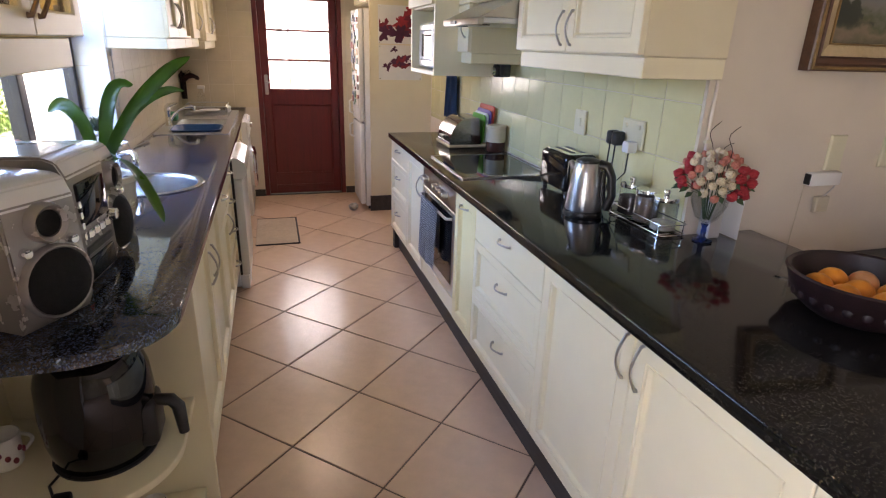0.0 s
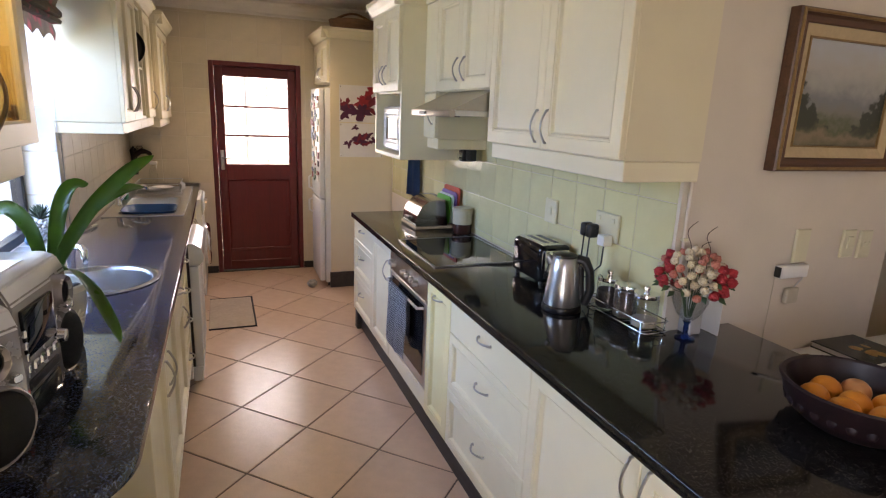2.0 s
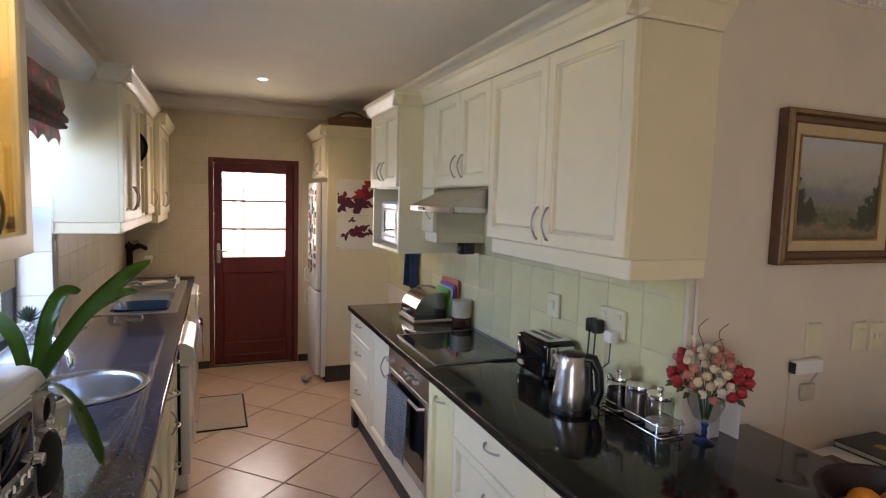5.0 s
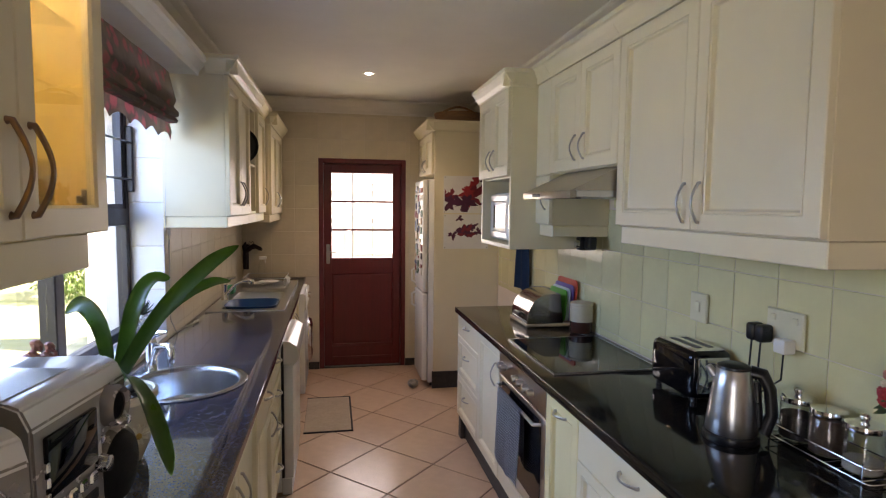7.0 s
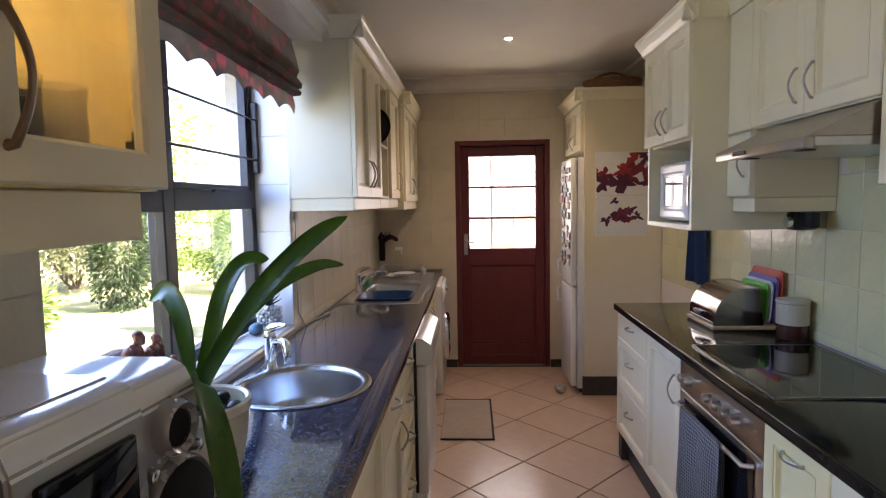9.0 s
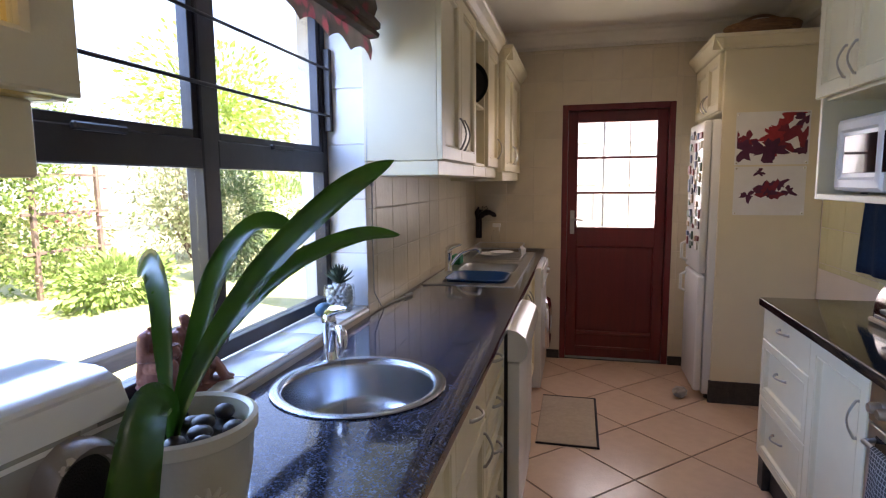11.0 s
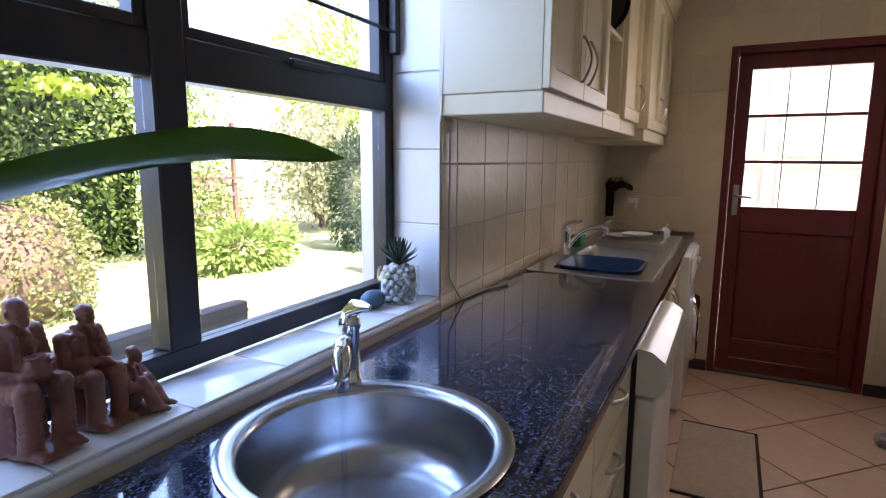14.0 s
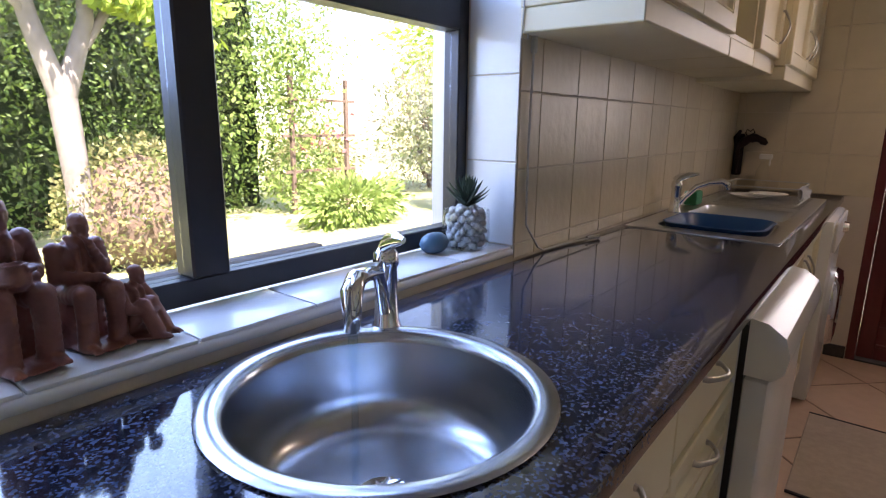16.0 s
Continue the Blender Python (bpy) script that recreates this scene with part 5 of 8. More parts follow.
def seated_figure(x, y, z, h, turn, kind, label):
    """A seated clay villager in a coat: one nurses a jar, one rests the chin on a hand, a small one hugs its knees."""
    bm = bmesh.new()
    child = kind == "child"
    hip = 0.026 if child else 0.102
    full = hip + 0.148
    if not child:
        lathe(bm, [(0, 0), (0.046, 0), (0.043, 0.010), (0.039, 0.045), (0.040, 0.085), (0.036, 0.096), (0, 0.096)], (-0.004, 0, 0), 18)
        for i in range(9):
            a = 2 * math.pi * i / 9
            limb(bm, [(-0.004 + 0.040 * math.cos(a), 0.040 * math.sin(a), 0.006), (-0.004 + 0.036 * math.cos(a), 0.036 * math.sin(a), 0.080)], [0.007, 0.005])
    # trunk: seat, belly, chest under an open coat, shoulders and collar
    blob(bm, (0.0, 0, hip), (0.036, 0.039, 0.026))
    blob(bm, (0.000, 0, hip + 0.034), (0.030, 0.038, 0.038))
    blob(bm, (0.004, 0, hip + 0.066), (0.026, 0.041, 0.030))
    blob(bm, (-0.008, 0, hip + 0.078), (0.018, 0.034, 0.022))
    blob(bm, (0.013, 0, hip + 0.100), (0.0115, 0.0120, 0.016))
    for sgn in (1, -1):
        blob(bm, (0.004, sgn * 0.034, hip + 0.084), (0.015, 0.0145, 0.014))
        limb(bm, [(0.006, sgn * 0.015, hip + 0.104), (0.027, sgn * 0.011, hip + 0.086), (0.032, sgn * 0.012, hip + 0.050), (0.036, sgn * 0.020, hip + 0.014)], [0.0060, 0.0065, 0.0055, 0.0070])
        limb(bm, [(-0.012, sgn * 0.030, hip + 0.010), (-0.018, sgn * 0.030, hip - 0.020)], [0.013, 0.011])
    clay_head(bm, (0.024, 0, hip + 0.126))
    knee_z = hip + (0.052 if child else 0.006)
    for sgn in (1, -1):
        knee = (0.064 if not child else 0.044, sgn * (0.027 if not child else 0.015), knee_z)
        foot = (0.062 if not child else 0.078, sgn * (0.028 if not child else 0.016), 0.016)
        limb(bm, [(0.006, sgn * 0.021, hip), knee], [0.0225, 0.0200])
        limb(bm, [knee, ((knee[0] + foot[0]) / 2 + 0.003, foot[1], (knee[2] + foot[2]) / 2), foot], [0.0195, 0.0180, 0.0190])
        blob(bm, (foot[0] + 0.016, foot[1] + sgn * 0.003, 0.010), (0.0235, 0.0105, 0.0095))
        for i in range(3):
            blob(bm, (foot[0] + 0.036, foot[1] + sgn * 0.003 + (i - 1) * 0.006, 0.007), (0.0050, 0.0034, 0.0042))
    sh = hip + 0.084
    if kind == "jar":
        for sgn in (1, -1):
            limb(bm, [(0.002, sgn * 0.038, sh), (0.002, sgn * 0.050, hip + 0.034), (0.046, sgn * 0.028, hip + 0.030)], [0.0165, 0.0150, 0.0105])
            blob(bm, (0.024, sgn * 0.041, hip + 0.032), (0.0140, 0.0125, 0.0130))
        clay_hand(bm, (0.056, 0.022, hip + 0.048), (0.5, -0.8, 0.1))
        clay_hand(bm, (0.058, -0.024, hip + 0.032), (0.5, 0.8, 0.0))
        lathe(bm, [(0, 0.0), (0.012, 0.001), (0.0205, 0.011), (0.0215, 0.022), (0.0165, 0.034), (0.0150, 0.038), (0.0180, 0.042), (0.0150, 0.043), (0.0115, 0.037), (0, 0.034)], (0.054, 0, hip + 0.016), 20)
    elif kind == "chin":
        limb(bm, [(0.002, -0.038, sh), (0.014, -0.044, hip + 0.036), (0.052, 0.006, hip + 0.032)], [0.0160, 0.0145, 0.0100])
        clay_hand(bm, (0.058, 0.012, hip + 0.034), (0.5, 0.6, -0.5))
        limb(bm, [(0.002, 0.038, sh), (0.030, 0.034, hip + 0.040), (0.044, 0.006, hip + 0.090)], [0.0160, 0.0140, 0.0090])
        clay_hand(bm, (0.046, 0.002, hip + 0.100), (-0.2, -0.5, 0.6), 0.9)
    else:
        for sgn in (1, -1):
            limb(bm, [(0.006, sgn * 0.038, sh), (0.030, sgn * 0.046, hip + 0.050), (0.060, sgn * 0.012, hip + 0.042)], [0.0145, 0.0130, 0.0095])
        clay_hand(bm, (0.064, 0.004, hip + 0.042), (0.2, -0.8, -0.2))
    blob(bm, (0.045, 0, 0.005), (0.060, 0.046, 0.006))
    t = Matrix.Translation((x, y, z)) @ Matrix.Rotation(radians(turn), 4, "Z") @ Matrix.Scale(h / full, 4)
    for v in bm.verts:
        v.co = t @ v.co
    low = min(v.co.z for v in bm.verts)
    for v in bm.verts:
        v.co.z += z - low
    ob = solo("figurine", bm, M["terracotta"], label, "figurine", "clay figurines on the sill", smooth=80)
    md = ob.modifiers.new("fuse", "REMESH")
    md.mode, md.voxel_size, md.use_smooth_shade = "VOXEL", 0.0021, True
    return ob


SZ = SILL + 0.0035
seated_figure(-0.941, 2.775, SZ, 0.216, 10, "jar", "brown clay figurine of a seated villager nursing a jar")
seated_figure(-0.941, 2.866, SZ, 0.187, 10, "chin", "brown clay figurine of a seated villager, chin in hand")
seated_figure(-0.918, 2.922, SZ, 0.106, 30, "child", "small brown clay figurine of a child hugging its knees")

M["painted_stone"] = mat("painted_stone", (0.05, 0.17, 0.24), 0.4, vary=0.3, scale=30, second=(0.10, 0.11, 0.16), bump=0.05)
bm = bmesh.new()
blob(bm, (-0.93, 3.645, SZ + 0.026), (0.030, 0.046, 0.028))
for v in bm.verts:
    v.co.z = max(v.co.z, SZ)
solo("painted_stone", bm, M["painted_stone"], "blue painted pebble on the window sill", "stone", smooth=60)

pj = thing("pebble_jar", (-0.910, 3.750, SZ), "glass jar of white pebbles with a spiky succulent", "plant")
JC = (-0.910, 3.750)
g = part("jar", lathe(bmesh.new(), [(0, 0.0), (0.052, 0.0), (0.060, 0.008), (0.063, 0.05), (0.060, 0.102), (0.058, 0.102), (0.060, 0.05), (0.056, 0.010), (0.050, 0.005), (0, 0.005)], (*JC, SZ), 32), M["jar_glass"], pj, smooth=50)
M["pebble"] = mat("white_pebble", (0.66, 0.65, 0.62), 0.5, vary=0.14, scale=50, bump=0.03, per_piece=0.15)
rng = random.Random(11)
PEB = []
for lvl in range(6):
    for k in range(11):
        a, r = 2 * math.pi * (k + 0.5 * (lvl % 2)) / 11, 0.044 if lvl < 5 else 0.038
        PEB.append((JC[0] + r * math.cos(a), JC[1] + r * math.sin(a), SZ + 0.016 + lvl * 0.0165 + rng.uniform(-0.003, 0.003)))
for k in range(6):
    PEB.append((JC[0] + 0.018 * math.cos(k), JC[1] + 0.018 * math.sin(k), SZ + 0.105))
for i, c in enumerate(PEB):
    bm = bmesh.new()
    q = bmesh.ops.create_icosphere(bm, subdivisions=1, radius=1)
    e = Euler((rng.uniform(0, 3), rng.uniform(0, 3), rng.uniform(0, 3))).to_matrix()
    rr = (rng.uniform(0.011, 0.015), rng.uniform(0.009, 0.013), rng.uniform(0.007, 0.010))
    for v in bm.verts:
        v.co = Vector(c) + e @ Vector((v.co.x * rr[0], v.co.y * rr[1], v.co.z * rr[2]))
    part("pebble", bm, M["pebble"], pj, smooth=80)
M["succulent"] = mat("succulent_green", (0.05, 0.085, 0.055), 0.5, vary=0.2, scale=60)
for i in range(34):
    a, el = i * 2.39996, 0.35 + 1.1 * (i / 34)
    L = 0.070 - 0.018 * (i / 34)
    d = Vector((math.cos(a) * math.cos(el), math.sin(a) * math.cos(el), math.sin(el)))
    b0 = Vector((*JC, SZ + 0.112 + 0.018 * i / 34))
    part("leaf", tube(bmesh.new(), [b0, b0 + d * L * 0.4, b0 + d * L * 0.8 + Vector((0, 0, 0.004)), b0 + d * L + Vector((0, 0, 0.009))], [0.0065, 0.006, 0.003, 0.0006], 5, 0.5), M["succulent"], pj)

# roman blind, folded up, with a scalloped valance
def fabric(name):
    m = mat(name, (0.42, 0.33, 0.25), 0.9, vary=0.2, scale=9, second=(0.15, 0.12, 0.095), bump=0.06, bump_scale=400)
    n, l = m.node_tree.nodes, m.node_tree.links
    b = n["Principled BSDF"]
    src = b.inputs["Base Color"].links[0].from_socket
    tc, v = n.new("ShaderNodeTexCoord"), n.new("ShaderNodeTexVoronoi")
    v.inputs["Scale"].default_value = 14
    l.new(tc.outputs["Object"], v.inputs["Vector"])
    r, mx = n.new("ShaderNodeMapRange"), n.new("ShaderNodeMix")
    r.inputs["From Min"].default_value, r.inputs["From Max"].default_value = 0.30, 0.18
    mx.data_type = "RGBA"
    mx.inputs["B"].default_value = (0.56, 0.20, 0.20, 1)
    no = n.new("ShaderNodeTexNoise")
    no.inputs["Scale"].default_value = 60
    l.new(tc.outputs["Object"], no.inputs["Vector"])
    ad = n.new("ShaderNodeMath")
    ad.operation, ad.inputs[1].default_value = "MULTIPLY_ADD", 0.35
    l.new(no.outputs["Fac"], ad.inputs[0])
    l.new(v.outputs["Distance"], ad.inputs[2])
    r.inputs["From Min"].default_value, r.inputs["From Max"].default_value = 0.60, 0.44
    l.new(ad.outputs[0], r.inputs["Value"])
    l.new(r.outputs["Result"], mx.inputs["Factor"])
    l.new(src, mx.inputs["A"])
    l.new(mx.outputs["Result"], b.inputs["Base Color"])
    return m


M["blind"] = fabric("floral_fabric")
rb = thing("roman_blind", (-0.76, 3.05, 2.24), "raised roman blind in dark floral fabric with a scalloped hem", "blind")
BY0, BY1, BX = 2.27, 3.79, -0.780
PROF = [(BX + 0.012, 2.243), (BX + 0.020, 2.20), (BX + 0.030, 2.15), (BX + 0.042, 2.105), (BX + 0.030, 2.075)]
bm = bmesh.new()
N = 40


def hang(bm, prof, wave, scallop=0.0, thick=0.006):
    rows = []
    for i in range(N + 1):
        y = BY0 + (BY1 - BY0) * i / N
        s = scallop * abs(math.sin(math.pi * (y - BY0) / 0.19)) if scallop else 0
        rows.append([bm.verts.new((x + wave * math.sin(i * 0.9 + j * 1.7), y, z + (s if j == len(prof) - 1 else 0))) for j, (x, z) in enumerate(prof)])
    for p, q in zip(rows, rows[1:]):
        for j in range(len(prof) - 1):
            bm.faces.new((p[j], q[j], q[j + 1], p[j + 1]))
    bmesh.ops.solidify(bm, geom=bm.faces[:], thickness=thick)
    return bm


part("fold", hang(bm, PROF, 0.002), M["blind"], rb, smooth=50)
part("fold", hang(bmesh.new(), [(BX - 0.01, 2.12), (BX + 0.028, 2.080), (BX + 0.050, 2.050), (BX + 0.052, 2.030), (BX + 0.020, 2.022)], 0.003), M["blind"], rb, smooth=50)
part("fold", hang(bmesh.new(), [(BX - 0.02, 2.07), (BX + 0.020, 2.040), (BX + 0.046, 2.012), (BX + 0.044, 1.998), (BX + 0.010, 1.995)], 0.003), M["blind"], rb, smooth=50)
part("hem", hang(bmesh.new(), [(BX - 0.01, 2.03), (BX + 0.010, 1.99), (BX + 0.014, 1.955), (BX + 0.012, 1.915)], 0.004, scallop=0.030), M["blind"], rb, "scalloped hem of the blind", smooth=50)
part("end_cheek", boxes([((XL + 0.004, BY1 - 0.008, 2.06), (BX + 0.012, BY1 + 0.0, 2.243))]), M["blind"], rb)
M["cord"] = mat("white_cord", (0.62, 0.61, 0.58), 0.8, vary=0.1, scale=80)
cd = thing("blind_cord", (XL + 0.02, 3.90, 0.92), "looped white pull cord of the blind", "cord")
part("cord", tube(bmesh.new(), [(XL + 0.03, 3.835, 2.05), (XL + 0.020, 3.835, 1.70), (XL + 0.012, 3.832, 1.47), (XL + 0.012, 3.862, 1.47), (XL + 0.022, 3.842, 1.8), (XL + 0.03, 3.836, 2.05)], 0.0022, 6), M["cord"], cd)
part("cleat", boxes([((XL + 0.001, 3.892, 1.44), (XL + 0.018, 3.905, 1.50))], 0.004), M["cord"], cd)
part("tail", tube(bmesh.new(), [(XL + 0.012, 3.894, 1.46), (XL + 0.010, 3.892, 1.2), (XL + 0.009, 3.90, 1.0), (XL + 0.016, 3.96, 0.93), (XL + 0.012, 4.00, 0.914), (XL + 0.020, 4.13, 0.914), (-0.785, 4.245, 0.915)], 0.0032, 6), M["cord"], cd)
part("tassel", tube(bmesh.new(), [(-0.79, 4.235, 0.918), (-0.772, 4.285, 0.919)], [0.006, 0.0075], 8), M["cord"], cd)

# ---- potted plant ----
PC, PZ = (-0.570, 2.41), TOP + 0.0008
pp = thing("potted_plant", (*PC, PZ), "strap-leaved plant in a cream pot with a daisy motif", "plant")
M["pot"] = mat("cream_ceramic", (0.72, 0.66, 0.50), 0.25, vary=0.06, scale=12, bump=0.02)
M["soil"] = mat("dark_soil", (0.035, 0.024, 0.018), 0.95, vary=0.3, scale=60, bump=0.2, bump_scale=80)
M["leaf"] = mat("strap_leaf", (0.095, 0.24, 0.022), 0.30, vary=0.18, scale=20, second=(0.055, 0.155, 0.016), bump=0.02, bump_scale=60, coat=0.2)
part("pot", lathe(bmesh.new(), [(0, 0), (0.066, 0), (0.070, 0.006), (0.088, 0.05), (0.099, 0.11), (0.104, 0.165), (0.110, 0.172), (0.110, 0.190), (0.103, 0.193), (0.097, 0.188), (0.095, 0.16), (0.090, 0.15), (0, 0.15)], (*PC, PZ), 40), M["pot"], pp, smooth=40)
part("soil", lathe(bmesh.new(), [(0, 0.166), (0.05, 0.162), (0.092, 0.157), (0.092, 0.152), (0, 0.152)], (*PC, PZ), 24), M["soil"], pp, smooth=60)
M["dark_pebble"] = mat("dark_pebble", (0.07, 0.055, 0.05), 0.45, vary=0.3, scale=40, bump=0.03, per_piece=0.3)
for i in range(13):
    a, r = i * 2.4, 0.030 + 0.045 * (i % 3) / 2
    bm = bmesh.new()
    blob(bm, (PC[0] + r * math.cos(a), PC[1] + r * math.sin(a), PZ + 0.170 + 0.004 * (i % 2)), (rng.uniform(0.015, 0.024), rng.uniform(0.013, 0.02), rng.uniform(0.010, 0.014)), Matrix.Rotation(a, 3, "Z"))
    part("pebble", bm, M["dark_pebble"], pp, smooth=80)
M["daisy"] = mat("daisy_white", (0.80, 0.76, 0.60), 0.3, vary=0.05, scale=30)
M["daisy_eye"] = mat("daisy_eye", (0.62, 0.40, 0.08), 0.4, vary=0.1, scale=50)
da = math.radians(-35)
dn = Vector((math.cos(da), math.sin(da), 0))
dc = Vector((*PC, PZ + 0.085)) + dn * 0.0955
side = Vector((-dn.y, dn.x, 0))
for k in range(12):
    a = 2 * math.pi * k / 12
    d = side * math.cos(a) + Vector((0, 0, 1)) * math.sin(a) + dn * 0.16 * math.sin(a)
    part("petal", tube(bmesh.new(), [dc + d * 0.008, dc + d * 0.02 + dn * 0.001, dc + d * 0.034], [0.002, 0.0048, 0.002], 6, 0.4), M["daisy"], pp, "white painted daisy petal")
bm = bmesh.new()
blob(bm, dc + dn * 0.001, (0.009, 0.009, 0.009))
part("daisy_eye", bm, M["daisy_eye"], pp)


def strap(points, width, name="leaf", tilt=(-0.20, -0.90, 0.35)):
    """A long arching leaf with a folded middle; points run from the base to the tip."""
    pts = [Vector(p) for p in points]
    fine = []
    for i in range(len(pts) - 1):
        p0, p1, p2, p3 = pts[max(i - 1, 0)], pts[i], pts[i + 1], pts[min(i + 2, len(pts) - 1)]
        for k in range(6):
            t = k / 6
            fine.append(0.5 * ((2 * p1) + (p2 - p0) * t + (2 * p0 - 5 * p1 + 4 * p2 - p3) * t * t + (3 * p1 - p0 - 3 * p2 + p3) * t ** 3))
    fine.append(pts[-1])
    bm, rows, n = bmesh.new(), [], len(fine)
    for i, p in enumerate(fine):
        d = (fine[min(i + 1, n - 1)] - fine[max(i - 1, 0)]).normalized()
        s = d.cross(Vector(tilt)).normalized()
        u = s.cross(d)
        t = i / (n - 1)
        w = width * (0.42 + 0.58 * math.sin(math.pi / 2 * min(1, t * 1.7))) * (1 - max(0, (t - 0.68) / 0.32) ** 2.2) + 0.0008
        rows.append([bm.verts.new(p + s * w * o + u * (abs(o) * w * 0.28)) for o in (-1, -0.5, 0, 0.5, 1)])
    for p, q in zip(rows, rows[1:]):
        for j in range(4):
            bm.faces.new((p[j], p[j + 1], q[j + 1], q[j]))
    bmesh.ops.solidify(bm, geom=bm.faces[:], thickness=0.0022)
    return part(name, bm, M["leaf"], pp, smooth=60)


LB = Vector((-0.568, 2.385, PZ + 0.165))
strap([LB, (-0.515, 2.385, 1.19), (-0.43, 2.43, 1.33), (-0.33, 2.475, 1.435), (-0.255, 2.505, 1.487)], 0.0235)
strap([LB, (-0.52, 2.40, 1.20), (-0.44, 2.50, 1.315), (-0.365, 2.62, 1.360), (-0.315, 2.71, 1.357)], 0.020)
strap([LB, (-0.535, 2.40, 1.20), (-0.52, 2.45, 1.32), (-0.50, 2.52, 1.385), (-0.46, 2.57, 1.388)], 0.0245)
strap([LB, (-0.565, 2.38, 1.20), (-0.60, 2.42, 1.29), (-0.66, 2.47, 1.33), (-0.715, 2.50, 1.30)], 0.022)
strap([LB, (-0.53, 2.335, 1.16), (-0.475, 2.24, 1.195), (-0.40, 2.13, 1.165), (-0.345, 2.05, 1.09), (-0.318, 2.005, 1.045)], 0.023, tilt=(0.75, -0.40, 0.52))

# ---- mini hi-fi: two speakers and a centre unit ----
def hifi_box(t, y0, y1, x0, x1, z1, name, taper=0.02):
    bm = bmesh.new()
    prof = [(x0, PZ), (x1 - taper, PZ), (x1, PZ + 0.04), (x1 - 0.005, z1 - 0.05), (x1 - 0.022, z1 - 0.012), (x1 - 0.05, z1), (x0 + 0.01, z1 - 0.004), (x0, z1 - 0.02)]
    r = [[bm.verts.new((x, y, z)) for x, z in prof] for y in (y0, y1)]
    k = len(prof)
    for i in range(k):
        bm.faces.new((r[0][i], r[0][(i + 1) % k], r[1][(i + 1) % k], r[1][i]))
    bm.faces.new(r[0][::-1])
    bm.faces.new(r[1])
    bmesh.ops.bevel(bm, geom=bm.edges[:], offset=0.005, segments=2, affect="EDGES")
    # upward faces get the paler silver, which stands in for light from the window
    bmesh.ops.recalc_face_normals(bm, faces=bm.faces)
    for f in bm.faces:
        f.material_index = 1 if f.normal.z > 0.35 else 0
    return part(name, bm, [M["silver"], M["skylit_silver"]], t, smooth=40)


TURN_X = Matrix.Rotation(radians(90), 4, "Y")
# near-white copy of the silver: window light on the tops, put into the colour
M["skylit_silver"] = mat("skylit_silver_plastic", (0.88, 0.885, 0.90), 0.16, 0.15, vary=0.03, scale=25, bump=0, rough_vary=0.03, coat=1.0)
M["grille"] = mat("speaker_cloth", (0.010, 0.010, 0.010), 0.9, vary=0.2, scale=80, bump=0.1, bump_scale=500)
HX, HZ = -0.475, 1.262
for y0, y1 in ((1.665, 1.845), (2.075, 2.235)):
    t = thing("loudspeaker", (-0.62, (y0 + y1) / 2, PZ), "silver bookshelf loudspeaker with a black cone grille", "loudspeaker", "hi-fi loudspeakers")
    yc = (y0 + y1) / 2
    hifi_box(t, y0, y1, -0.79, HX, HZ - 0.012, "cabinet")
    part("woofer", lathe(bmesh.new(), [(0, 0.036), (0.03, 0.034), (0.070, 0.022), (0.078, 0.010), (0.078, -0.03), (0, -0.03)], (HX + 0.004, yc, PZ + 0.105), 28, TURN_X), M["grille"], t, smooth=50)
    part("woofer_ring", lathe(bmesh.new(), [(0.0785, -0.02), (0.087, -0.02), (0.088, 0.008), (0.083, 0.014), (0.0785, 0.010)], (HX + 0.004, yc, PZ + 0.105), 28, TURN_X), M["silver"], t, smooth=50)
    tw = part("tweeter_ring", lathe(bmesh.new(), [(0.030, -0.02), (0.046, -0.02), (0.046, 0.012), (0.040, 0.022), (0.031, 0.014)], (HX + 0.002, yc, PZ + 0.245), 24, TURN_X), M["silver"], t, smooth=50)
    part("tweeter", lathe(bmesh.new(), [(0, 0.004), (0.020, 0.008), (0.030, 0.010), (0.030, -0.01), (0, -0.01)], (HX + 0.002, yc, PZ + 0.245), 20, TURN_X), M["grille"], tw, smooth=50)
    for k in (-1, 1):
        part("stud", lathe(bmesh.new(), [(0, 0.016), (0.010, 0.014), (0.013, 0), (0, 0)], (HX - 0.002, yc + 0.058 * k, PZ + 0.19), 12, TURN_X), M["chrome"], t, smooth=50)
    t.rotation_euler = (0, 0, radians(-32 if y0 < 1.9 else -6))
hf = thing("hifi_unit", (-0.62, 1.96, PZ), "silver mini hi-fi centre unit with a dark display", "stereo")
hifi_box(hf, 1.852, 2.068, -0.83, HX + 0.005, HZ + 0.006, "body")
part("display", boxes([((HX - 0.004, 1.880, PZ + 0.172), (HX + 0.010, 2.040, PZ + 0.285))], 0.005, 2), M["black_gloss"], hf, smooth=40)
part("tape_door", boxes([((HX - 0.004, 1.88, PZ + 0.025), (HX + 0.010, 2.04, PZ + 0.085))], 0.008, 2), M["black_gloss"], hf, smooth=40)
part("tray", boxes([((HX - 0.004, 1.878, PZ + 0.092), (HX + 0.008, 2.042, PZ + 0.118))], 0.005, 2), M["black"], hf)
for i in range(4):
    part("button", boxes([((HX, 1.872 + 0.0, PZ + 0.140 + i * 0.028), (HX + 0.012, 1.882, PZ + 0.158 + i * 0.028))], 0.002), M["chrome"], hf)
for i in range(4):
    part("button", boxes([((HX, 1.90 + i * 0.035, PZ + 0.135), (HX + 0.013, 1.926 + i * 0.035, PZ + 0.158))], 0.004), M["chrome"], hf)
part("volume_knob", lathe(bmesh.new(), [(0, 0.022), (0.016, 0.020), (0.020, 0), (0, 0)], (HX + 0.004, 2.052, PZ + 0.16), 18, TURN_X), M["chrome"], hf, smooth=40)
